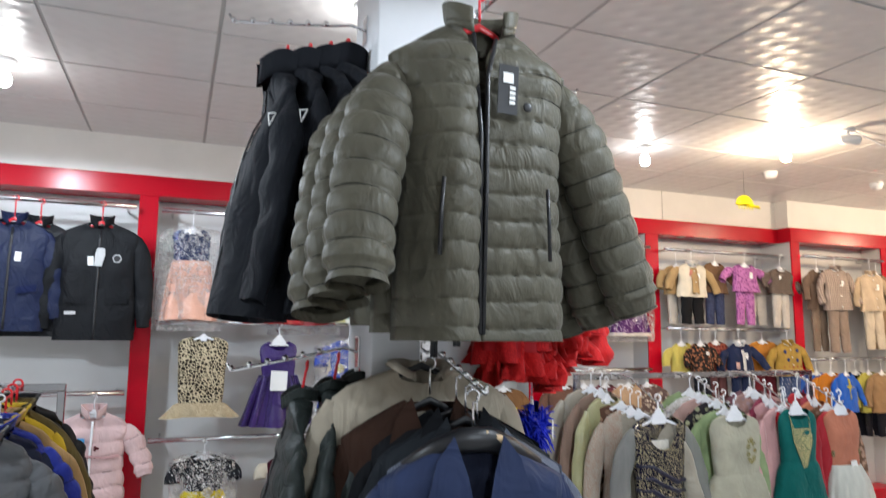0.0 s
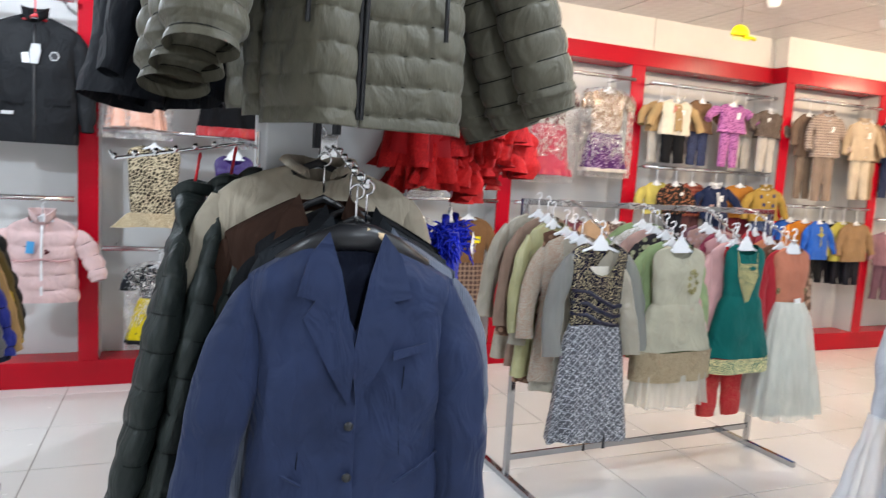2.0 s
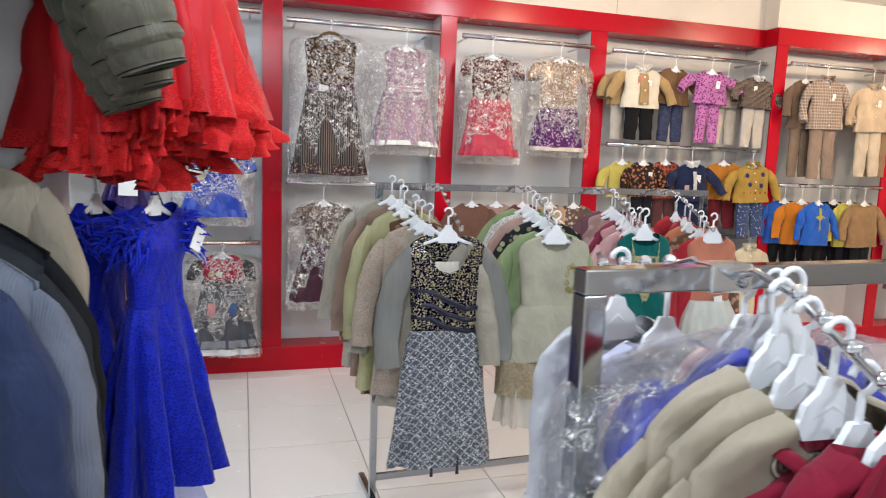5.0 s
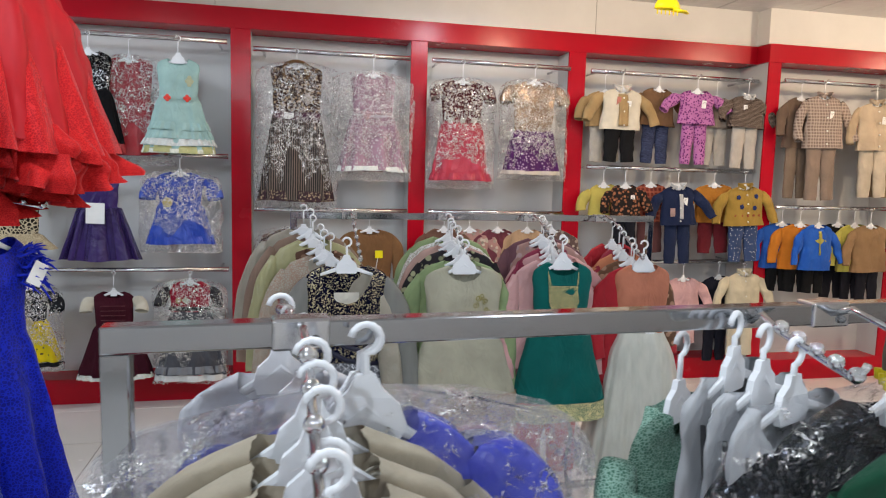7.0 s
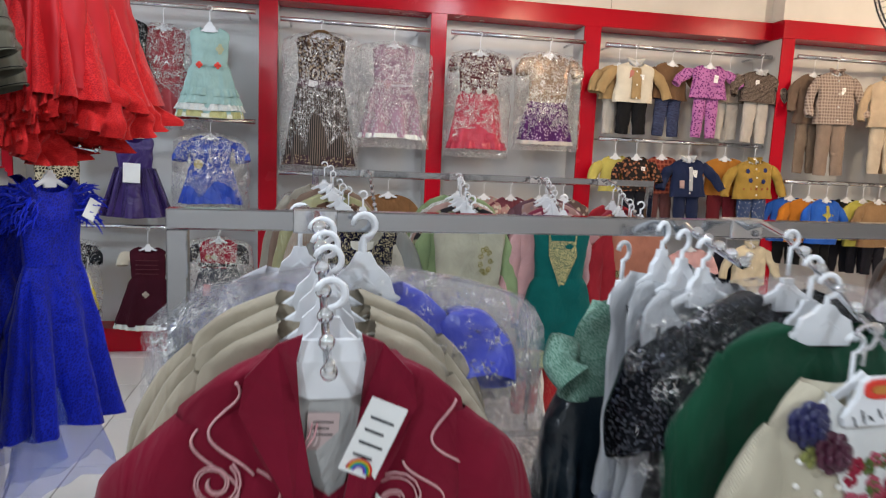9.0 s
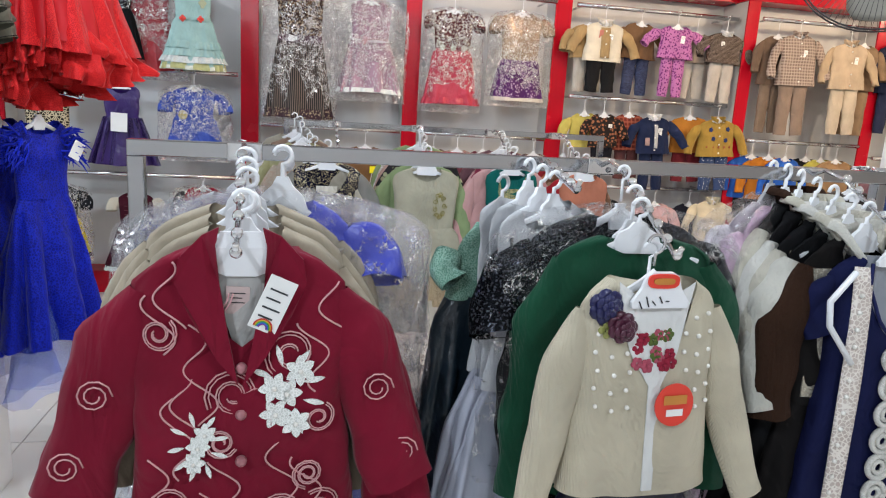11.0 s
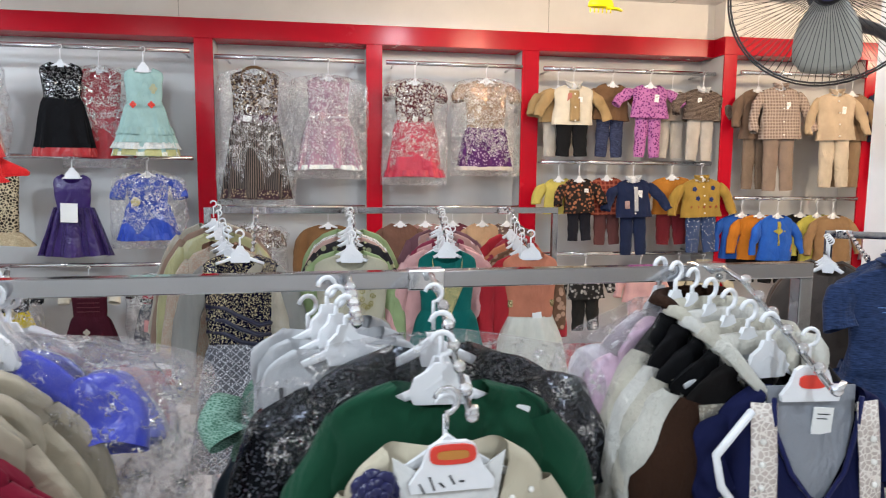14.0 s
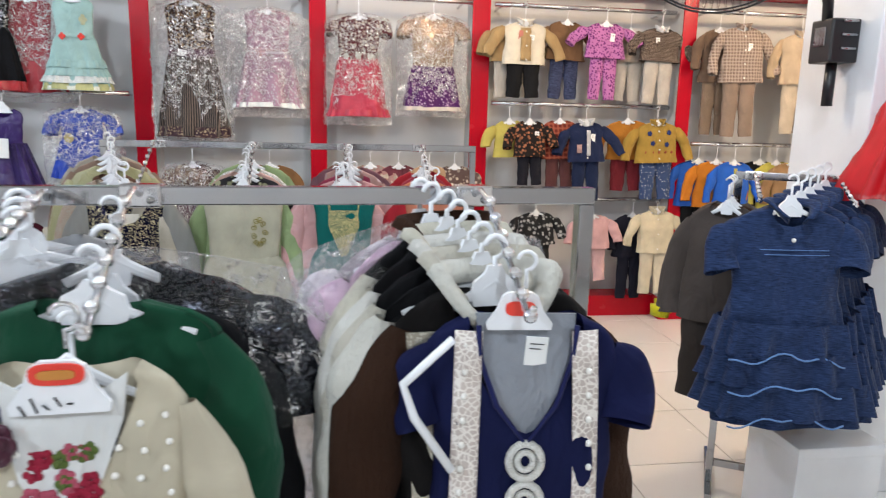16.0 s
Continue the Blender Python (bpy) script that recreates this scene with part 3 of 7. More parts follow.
red_board("trim_beam_1", -4.0, 5.22, YF - 0.02, YB - 0.004, 2.43, 2.562, "glossy red board beam over the niches")
red_board("trim_base_1", -4.0, 5.22, YF - 0.02, YB - 0.004, 0.0, 0.165, "glossy red plinth board under the niches")
red_board("trim_beam_2", 5.22, 10.0, 4.54, 4.757, 2.43, 2.562, "glossy red board beam over the niches")
red_board("trim_base_2", 5.22, 10.0, 4.54, 4.757, 0.0, 0.165, "glossy red plinth board under the niches")
for i, (x0, x1) in enumerate([(-3.6, -3.48), (-1.95, -1.83), (-0.27, -0.155), (1.395, 1.52), (2.565, 2.68), (3.705, 3.835)]):
    red_board("trim_post_%d" % (i + 1), x0, x1, YF - 0.017, YF, 0.165, 2.43, "glossy red upright board between two niches")
    wall("wall_fin_%d" % (i + 1), x0 + 0.002, x1 - 0.002, YF, YB - 0.002, 0.166, 2.429, NICHE_WHITE, label="grey-white side panel of a niche")
wall("wall_fin_corner", 5.235, 5.335, 4.56, YB - 0.002, 0.166, 2.429, NICHE_WHITE, label="grey-white side panel of a niche")
for i, (x0, x1) in enumerate([(5.225, 5.33), (6.42, 6.53), (7.62, 7.73), (8.8, 8.9)]):
    red_board("trim_post_right_%d" % (i + 1), x0, x1, 4.543, 4.559, 0.165, 2.43, "glossy red upright board between two niches")
    if i:
        wall("wall_fin_right_%d" % i, x0 + 0.002, x1 - 0.002, 4.56, 4.758, 0.166, 2.429, NICHE_WHITE, label="grey-white side panel of a niche")

# ceiling: boards in a metal grid, one mesh
bm = bmesh.new()
gx, gy = 0.68, 0.61
for i in range(-7, 16):
    for j in range(-12, 5):
        x0, y0 = 0.10 + gx * i, 2.28 + gy * j
        if x0 > 10.1 or x0 + gx < -4.1:
            continue
        box_bm(x0 + 0.008, x0 + gx - 0.008, y0 + 0.008, min(5.2, y0 + gy - 0.008), H, H + 0.02, 0, bm)
tagged(part("ceiling", bm, CEILING), "grid ceiling of pale embossed glossy boards", "ceiling", kind="structure")
bm = bmesh.new()
for i in range(-7, 17):
    box_bm(0.10 + gx * i - 0.0075, 0.10 + gx * i + 0.0075, -5.1, 5.2, H + 0.004, H + 0.016, 0, bm)
for j in range(-12, 6):
    box_bm(-4.3, 10.3, 2.28 + gy * j - 0.0075, 2.28 + gy * j + 0.0075, H + 0.005, H + 0.017, 0, bm)
tagged(part("ceiling_grid", bm, plain("grid_metal", (0.42, 0.41, 0.40), 0.5, bump=0.02)), "thin grey metal ceiling grid", "ceiling", kind="structure")
tagged(part("ceiling_slab", box_bm(-4.3, 10.3, -5.1, 5.3, H + 0.03, H + 0.2), WALL_WHITE), "slab above the hung ceiling", "ceiling", kind="structure")

# lamps
LIT_WARM, LIT_COOL = glow("lit_bulb_warm", (1, 0.85, 0.55), 28), glow("lit_bulb_white", (1, 1, 1), 28)
for i, (x, y, watts, colour) in enumerate(BULBS):
    lamp = thing("ceiling_bulb", pose(x, y, H), "bare lit bulb in a white ceiling holder", "lamp", "ceiling bulbs")
    v, f = tube_data([(0, 0, 0), (0, 0, -0.02), (0, 0, -0.03), (0, 0, -0.055)], [0.05, 0.048, 0.024, 0.02], 16, True, 1)
    add_mesh("holder", v, f, HANGER, lamp)
    v, f = tube_data([(0, 0, -0.05), (0, 0, -0.065), (0, 0, -0.09), (0, 0, -0.115), (0, 0, -0.13), (0, 0, -0.137)], [0.016, 0.024, 0.034, 0.032, 0.02, 0.004], 16, True, 1)
    add_mesh("bulb", v, f, LIT_WARM if colour is WARM else LIT_COOL, lamp, "glowing bulb").visible_shadow = False
    light = bpy.data.lights.new("bulb_light", "POINT" if colour is WARM else "SPOT")
    light.energy, light.color, light.shadow_soft_size = watts, colour, 0.05
    if colour is COOL:
        light.spot_size, light.spot_blend = radians(178), 0.12
    lo = new("bulb_light", light)
    lo.location = (x, y, H - 0.16)


# ---- pillars ----
def pillar(name, x0, x1, y0, y1, label):
    return tagged(part(name, box_bm(x0, x1, y0, y1, 0, H, 0.006), PILLAR_WHITE), label, "pillar", kind="structure")


pillar("pillar_1", 0.505, 0.842, 1.83, 2.10, "white painted square pillar hung with clothes")
pillar("pillar_2", 4.72, 5.2, 2.06, 2.49, "white painted square pillar with a fan")


def rail(at, x1, name="wall_rail", r=0.016):
    x0, y, z = at
    root = thing(name, pose(x0, y, z), "chrome hanging rail on short wall brackets", "rail", "niche rails")
    tube("bar", [(0, 0, 0), (x1 - x0, 0, 0)], r, CHROME, root, 12, "", 1, (0, 0, 1))
    RAILS.append((x0, x1, y, z, root))
    for k in (0.06, x1 - x0 - 0.06):
        tube("bracket", [(k, 0, 0.0), (k, 4.9 - y if y > 4.55 else 4.755 - y, 0.0)], 0.008, CHROME, root, 8, "", 1, (0, 0, 1))
    return root


for at, x1 in [((-1.8, 4.62, 2.34), -0.28), ((-1.8, 4.62, 1.18), -0.28), ((-0.13, 4.62, 2.33), 1.38), ((-0.13, 4.64, 1.615), 1.38), ((-0.13, 4.62, 0.885), 1.38),
               ((1.54, 4.62, 2.30), 2.55), ((1.54, 4.64, 1.28), 2.55), ((2.70, 4.62, 2.30), 3.69), ((2.70, 4.64, 1.28), 3.69),
               ((3.85, 4.62, 2.295), 5.20), ((3.85, 4.62, 1.62), 5.20), ((3.85, 4.64, 0.93), 5.20),
               ((5.35, 4.52, 2.30), 6.40), ((5.35, 4.52, 1.36), 6.40), ((6.55, 4.52, 2.30), 7.60), ((6.55, 4.52, 1.27), 7.60)]:
    rail(at, x1)


def waterfall(parent, at, rz, reach=0.38, fall=0.14, beads=7):
    """A chrome arm that slopes down to its tip, with balls that keep the hangers apart; it points along local -y."""
    m = pose(*at, 0, 0, rz)
    pts = [m @ Vector((0, 0, 0)), m @ Vector((0, -reach * 0.12, 0.012)), m @ Vector((0, -reach * 0.3, -0.002)), m @ Vector((0, -reach, -fall)), m @ Vector((0, -reach - 0.012, -fall + 0.02))]
    arm = tube("arm", pts, 0.0046, CHROME, parent, 8, "sloped chrome arm with balls", 1, (1, 0, 0))
    for i in range(beads):
        u = 0.32 + 0.68 * i / (beads - 1)
        k = (u - 0.3) / 0.7
        p = m @ Vector((0, -reach * u, -0.002 - (fall - 0.002) * k + 0.006))
        v, f = bead_data(p, 0.0092, 12)
        add_mesh("ball", v, f, CHROME, arm)
    return arm


def rack(name, a, b, top, label, arms, foot=0.55, reach=0.36, fall=0.14, feet_y=-0.05):
    """A clothes rack of square tube between the plan points a and b, arms at distances along it."""
    a, b = Vector((*a, 0)), Vector((*b, 0))
    length = (b - a).length
    root = thing(name, Matrix.Translation(a) @ pose(0, 0, 0, 0, 0, math.degrees(math.atan2(b.y - a.y, b.x - a.x))), label, "clothes rack")
    s, bar = 0.0135, 0.028
    top -= 0.015
    part("top_bar", box_bm(-s, length + s, -s, s, top - bar, top, 0.002), STEEL, root)
    part("bottom_bar", box_bm(s, length - s, -s * 0.6, s * 0.6, 0.10, 0.13, 0.002), STEEL, root)
    for x in (0, length):
        part("upright", box_bm(x - s, x + s, -s, s, 0.03, top - bar, 0.002), STEEL, root)
        part("foot", box_bm(x - s, x + s, -foot / 2 + feet_y, foot / 2 + feet_y, 0.0, 0.03, 0.002), STEEL, root)
    for x in arms:
        waterfall(root, (x, -s, top - 0.012), 0, reach, fall)
        part("clip", box_bm(x - 0.03, x + 0.03, -s - 0.003, s + 0.003, top - bar - 0.003, top + 0.003, 0.003), CHROME, root)
        v, f = bead_data((x + 0.015, -s - 0.004, top - 0.02), 0.006, 8)
        add_mesh("screw", v, f, STEEL, root)
    return root


rack("clothes_rack", (1.80, 2.82), (3.39, 2.88), 1.385, "chrome clothes rack with sloped arms full of girls' dresses", [0.22, 0.62, 1.0, 1.34])
rack_b = rack("clothes_rack", (1.635, 0.79), (3.21, 0.885), 1.385, "chrome clothes rack with sloped arms full of children's clothes", [0.18, 0.87, 1.38], 0.55, 0.295, 0.125)


# ---- clothes in the wall niches ----
BLACK, NAVY, WHITE, CREAM = (0.012, 0.012, 0.014), (0.02, 0.035, 0.14), (0.78, 0.78, 0.77), (0.68, 0.62, 0.50)


def dress(label, x, y, top, bottom, w, hem, mat, skirt_mat, waist=0.4, bag=0.0, sleeves=None, seed=0, drop=0.085, neck=(0.055, 0.05, 2.0), folds=9, amp=0.012, trim=None,
          rz=0.0, tag=0, collar=None, depth=0.06, plate=0.0, name="girls_dress", d=0.032, trim_h=0.03, group=""):
    total = top - bottom
    return garment(name, label, (x, y, top), rz + (random.Random(seed).uniform(-7, 7) if y > 4.3 else 0), total * waist, w, hem, None, d, None, mat, neck, 0.035, sleeves,
                   {"length": total * (1 - waist), "top": w * 0.86, "hem": hem, "mat": skirt_mat, "folds": folds, "amp": amp, "depth": depth, "trim": trim, "trim_h": trim_h},
                   None, collar, None, 0, tag, "white", plate, drop, bag, waist=total * waist, seed=seed, category="dress", group=group)


def outfit(label, x, y, top, bottom, w, mat, pants_mat, split=0.5, sleeves=0.6, sleeve_mat=None, seed=0, collar=None, tag=0, drop=0.085, spread=0.06, buttons=0, rz=0.0,
           name="childrens_outfit", hem=None, group="", pw=None):
    total = top - bottom
    turn = random.Random(seed * 11)
    rz += turn.uniform(-9, 9)
    return garment(name, label, (x, y, top), rz, total * split, w, hem or w * 1.05, None, 0.035, None, mat, (0.05, 0.035, 2.0), 0.035,
                   {"length": total * split * sleeves, "spread": spread, "r0": 0.045, "r1": 0.034, "mat": sleeve_mat or mat} if sleeves else None, None,
                   {"length": total * (1 - split), "mat": pants_mat, "width": pw or w * 0.8} if pants_mat else None, collar, None, buttons, tag, "white", 0.0, drop, seed=seed, category="outfit", group=group, wrinkle=0.008, folds=5, fold_amp=0.006, lean=turn.uniform(-2.5, 2.5))


def jacket(label, x, y, top, bottom, w, mat, rz=0.0, quilt=0.0, sleeves=0.8, hanger="white", seed=0, collar=None, zip_mat=None, tag=0, drop=0.085, name="jacket", spread=0.07, group="", d=0.05, r0=0.065, r1=0.045, lean=0.0, hem=None, neck=(0.06, 0.05, 2.0), bag=0.0, n=40, tip=0.0, wrinkle=0.007, folds=0, fold_amp=0.0, slope=0.07):
    total = top - bottom
    return garment(name, label, (x, y, top), rz, total, w, hem or w * 1.02, None, d, d * 1.25, mat, neck, slope,
                   {"length": total * sleeves, "spread": spread, "r0": r0, "r1": r1, "cuff": 0.15}, None, None, collar or {"height": 0.05, "flare": 0.12}, zip_mat, 0, tag, hanger, 0.0, drop,
                   bag, quilt, seed=seed, category="jacket", group=group, lean=lean, wrinkle=wrinkle, n=n, tip=tip, folds=folds, fold_amp=fold_amp)


short = {"length": 0.12, "spread": 0.05, "r0": 0.045, "r1": 0.045}
# niche of coats
navy_coat = jacket("navy quilted boys' coat on a red hanger", -0.92, 4.53, 2.20, 1.55, 0.19, cloth((0.011, 0.020, 0.070), "puffer"), hanger="red", seed=1, zip_mat=BLACK_PLASTIC, name="boys_coat", tag=1)
jacket("black boys' coat hung behind another on the rail", -0.80, 4.60, 2.20, 1.52, 0.19, cloth((0.013, 0.014, 0.018), "puffer"), hanger="red", seed=21, name="boys_coat")
black_coat = jacket("black hooded boys' coat with small white badges", -0.46, 4.53, 2.21, 1.50, 0.215, cloth((0.012, 0.013, 0.016), "plain", rough=0.6), hanger="red", seed=2, zip_mat=BLACK_PLASTIC, name="boys_coat", tag=-1)
pink_jacket = jacket("pale pink quilted girls' jacket on a white hanger", -0.43, 4.52, 1.08, 0.58, 0.18, cloth((0.78, 0.55, 0.54), "puffer"), quilt=0.085, seed=3, zip_mat=HANGER, spread=0.15, name="girls_jacket", sleeves=0.6)
# niche of party dresses
dress("navy and peach girls' dress in a clear plastic cover", 0.06, 4.56, 2.21, 1.62, 0.12, 0.17, cloth(NAVY, "sequin", (0.2, 0.25, 0.4)), cloth((0.80, 0.42, 0.30), "satin"), 0.35, 0.03, seed=4, group="covered dresses")
dress("black sequin girls' dress with a red hem", 0.59, 4.56, 2.22, 1.66, 0.13, 0.18, cloth((0.006, 0.006, 0.008), "sequin", (0.30, 0.30, 0.30), scale=0.6), cloth((0.008, 0.008, 0.010), "plain"), 0.42, seed=5, trim=cloth((0.45, 0.01, 0.015), "satin"), trim_h=0.06)
dress("dark red girls' dress hung behind another", 0.80, 4.63, 2.20, 1.60, 0.14, 0.21, cloth((0.36, 0.006, 0.018), "satin"), cloth((0.40, 0.006, 0.016), "satin"), 0.42, seed=6, bag=0.03)
mint = dress("mint green sleeveless girls' dress with layered skirt and red hearts", 1.10, 4.55, 2.20, 1.64, 0.125, 0.205, cloth((0.42, 0.62, 0.58), "plain"), cloth((0.42, 0.62, 0.58), "plain"), 0.42, seed=7, trim=cloth((0.75, 0.74, 0.60), "lace", (0.8, 0.8, 0.7)), plate=0.05)
dress("gold lace girls' top over a layered hem", 0.16, 4.55, 1.53, 1.02, 0.15, 0.235, cloth((0.025, 0.018, 0.013), "lace", (0.55, 0.46, 0.31), scale=0.42), cloth((0.40, 0.31, 0.18), "lace", (0.55, 0.45, 0.3)), 0.82, seed=8, sleeves=None, amp=0.006)
purple = dress("deep purple satin girls' dress with a white card", 0.63, 4.55, 1.50, 0.95, 0.12, 0.215, cloth((0.04, 0.008, 0.16), "satin"), cloth((0.04, 0.007, 0.15), "satin"), 0.4, 0.0, seed=9, neck=(0.06, 0.07, 2.0), amp=0.022, plate=0.06)
bluebag = dress("bright blue girls' dress in a clear plastic cover", 1.10, 4.55, 1.51, 1.06, 0.14, 0.20, cloth((0.01, 0.06, 0.50), "satin"), cloth((0.01, 0.06, 0.48), "satin"), 0.45, 0.03, {"length": 0.14, "spread": 0.07, "r0": 0.045, "r1": 0.05}, seed=10, group="covered dresses")
yellow_dress = dress("black girls' dress with a yellow dotted skirt", 0.20, 4.55, 0.80, 0.32, 0.13, 0.185, cloth((0.02, 0.022, 0.028), "spots", (0.7, 0.7, 0.7), scale=2.5), cloth((0.80, 0.62, 0.01), "spots", (0.03, 0.03, 0.03), scale=1.5), 0.45, 0.015, short, seed=11, trim=cloth((0.02, 0.02, 0.025), "plain"))
pinafore = dress("maroon girls' pinafore dress with cream puff sleeves", 0.70, 4.55, 0.76, 0.22, 0.12, 0.215, cloth((0.075, 0.008, 0.02), "plain"), cloth((0.07, 0.008, 0.02), "plain"), 0.4, 0, {"length": 0.09, "spread": 0.04, "r0": 0.045, "r1": 0.04, "mat": cloth(CREAM, "plain")}, seed=12)
grey_dress = dress("grey girls' dress with red bodice and white ruffle", 1.15, 4.55, 0.82, 0.21, 0.13, 0.21, cloth((0.40, 0.01, 0.035), "plain"), cloth((0.12, 0.125, 0.15), "knit"), 0.32, 0.01, {"length": 0.12, "spread": 0.05, "r0": 0.04, "r1": 0.035, "mat": cloth((0.06, 0.055, 0.06), "spots", (0.6, 0.55, 0.4), scale=2)}, seed=13, trim=cloth((0.72, 0.72, 0.70), "lace", (0.8, 0.8, 0.8)), trim_h=0.04)
# covered dresses
dark_long = dress("long dark patterned girls' dress in a clear plastic cover", 1.81, 4.56, 2.21, 1.34, 0.165, 0.225, cloth((0.075, 0.04, 0.03), "floral", (0.45, 0.32, 0.2), scale=1.5), cloth((0.035, 0.03, 0.032), "stripe", (0.15, 0.115, 0.095), scale=1.6), 0.36, 0.035, None, seed=14, amp=0.022, group="covered dresses")
pink_floral = dress("pink floral girls' dress in a clear plastic cover", 2.30, 4.56, 2.18, 1.54, 0.15, 0.225, cloth((0.44, 0.27, 0.34), "floral", (0.70, 0.60, 0.62), scale=1.7), cloth((0.44, 0.27, 0.34), "floral", (0.70, 0.60, 0.62), scale=1.7), 0.42, 0.04, None, seed=15, amp=0.02, group="covered dresses")
dress("maroon velvet girls' dress in a clear plastic cover", 1.78, 4.58, 1.16, 0.50, 0.13, 0.21, cloth((0.12, 0.05, 0.06), "sequin", (0.55, 0.42, 0.25)), cloth((0.075, 0.008, 0.03), "satin"), 0.42, 0.02, short, seed=16, group="covered dresses")
plaid_dress = dress("brown girls' dress with a plaid skirt", 2.29, 4.58, 1.16, 0.45, 0.17, 0.2, cloth((0.24, 0.12, 0.05), "plain"), cloth((0.11, 0.06, 0.05), "plaid", (0.3, 0.2, 0.14)), 0.48, 0.0, {"length": 0.3, "spread": 0.03, "r0": 0.05, "r1": 0.04}, seed=17)
red_bag = dress("brown and red girls' dress in a clear plastic cover", 2.90, 4.56, 2.17, 1.50, 0.15, 0.20, cloth((0.12, 0.02, 0.025), "floral", (0.6, 0.5, 0.42), scale=1.4), cloth((0.48, 0.008, 0.04), "satin"), 0.42, 0.03, {"length": 0.1, "spread": 0.03, "r0": 0.05, "r1": 0.045}, seed=18, folds=6, group="covered dresses")
dress("gold and purple girls' dress in a clear plastic cover", 3.41, 4.56, 2.19, 1.57, 0.16, 0.20, cloth((0.45, 0.30, 0.20), "sequin", (0.75, 0.6, 0.45)), cloth((0.10, 0.02, 0.13), "floral", (0.5, 0.35, 0.5), scale=1.8), 0.55, 0.04, short, seed=19, group="covered dresses", trim=cloth((0.62, 0.55, 0.48), "plain"))
# outfits in the wide niche
TANC = cloth((0.42, 0.28, 0.13), "plain")
tan_set = outfit("tan girls' jacket with a cream front over black trousers", 4.05, 4.53, 2.17, 1.66, 0.15, cloth((0.74, 0.66, 0.52), "plain"), cloth(BLACK, "plain"), 0.56, 0.72, TANC, 31, {"height": 0.03, "flare": 0.7, "roll": 0.6, "mat": cloth((0.78, 0.74, 0.66), "plain")}, 1, spread=0.13, buttons=3)
outfit("tan and grey outfit hung behind another", 3.96, 4.62, 2.16, 1.66, 0.15, TANC, cloth((0.52, 0.48, 0.42), "plain"), 0.5, 0.7, None, 32, spread=0.10)
outfit("brown outfit with dark blue trousers", 4.38, 4.61, 2.20, 1.66, 0.14, cloth((0.22, 0.12, 0.06), "plain"), cloth((0.02, 0.025, 0.06), "denim", (0.08, 0.1, 0.2)), 0.5, 0.6, None, 33)
outfit("purple leopard-dotted girls' tracksuit", 4.64, 4.53, 2.19, 1.66, 0.135, cloth((0.54, 0.19, 0.44), "floral", (0.2, 0.03, 0.2), scale=1.9), cloth((0.54, 0.19, 0.44), "floral", (0.2, 0.03, 0.2), scale=1.9), 0.46, 0.5, None, 34, tag=1, spread=0.11, pw=0.1)
brown_sweater = outfit("brown patterned sweater over light grey trousers", 5.06, 4.53, 2.17, 1.64, 0.155, cloth((0.060, 0.036, 0.028), "rows", (0.36, 0.29, 0.24), scale=1.3), cloth((0.55, 0.50, 0.44), "plain"), 0.44, 0.75, None, 35, {"height": 0.02, "flare": 0.2, "mat": cloth(WHITE, "plain")}, -1, spread=0.09, pw=0.115)
outfit("beige trousers outfit hung behind another", 4.86, 4.62, 2.16, 1.66, 0.13, cloth((0.4, 0.33, 0.27), "plain"), cloth((0.6, 0.55, 0.48), "plain"), 0.45, 0.6, None, 36)
outfit("dark flowered boys' set", 4.11, 4.53, 1.50, 1.04, 0.115, cloth((0.03, 0.022, 0.02), "floral", (0.4, 0.16, 0.08), scale=1.2), cloth((0.02, 0.02, 0.03), "plain"), 0.55, 0.6, None, 37, tag=1)
outfit("yellow top hung behind another", 3.98, 4.61, 1.50, 1.06, 0.11, cloth((0.6, 0.5, 0.12), "plain"), None, 0.6, 0.6, None, 38)
outfit("dark red top hung behind another", 4.36, 4.62, 1.51, 1.0, 0.13, cloth((0.2, 0.03, 0.02), "plaid", (0.35, 0.1, 0.06)), cloth((0.16, 0.06, 0.06), "plain"), 0.55, 0.6, None, 39)
navy_set = outfit("navy jacket set with a white trim", 4.53, 4.53, 1.50, 0.93, 0.125, cloth((0.018, 0.03, 0.09), "plain"), cloth((0.018, 0.03, 0.085), "plain"), 0.5, 0.7, None, 40, {"height": 0.025, "flare": 0.4, "mat": cloth(WHITE, "plain")}, 1, spread=0.12, buttons=3)
outfit("orange top hung behind another", 4.88, 4.61, 1.52, 1.0, 0.15, cloth((0.5, 0.2, 0.03), "plain"), cloth((0.2, 0.02, 0.03), "plain"), 0.55, 0.7, None, 41)
mustard_set = outfit("mustard girls' shirt over spotted denim shorts", 5.06, 4.50, 1.51, 0.95, 0.155, cloth((0.40, 0.25, 0.05), "plain"), cloth((0.05, 0.085, 0.2), "spots", (0.6, 0.6, 0.6), scale=2.2), 0.52, 0.8, None, 42, {"height": 0.025, "flare": 0.4}, 0, spread=0.14, buttons=4)
outfit("pale pink knitted baby suit", 4.63, 4.55, 0.82, 0.32, 0.13, cloth((0.75, 0.45, 0.45), "knit"), cloth((0.75, 0.48, 0.48), "knit"), 0.5, 0.7, None, 43)
outfit("cream baby jacket with cream trousers", 5.13, 4.53, 0.86, 0.22, 0.14, cloth((0.72, 0.64, 0.46), "plain"), cloth((0.72, 0.64, 0.48), "plain"), 0.5, 0.7, None, 44, {"height": 0.03, "flare": 0.5}, 0, spread=0.1, buttons=3)
outfit("dark grey flowered baby set", 4.20, 4.57, 0.84, 0.35, 0.14, cloth((0.03, 0.03, 0.032), "floral", (0.4, 0.4, 0.4)), cloth((0.03, 0.03, 0.03), "plain"), 0.5, 0.7, None, 45)
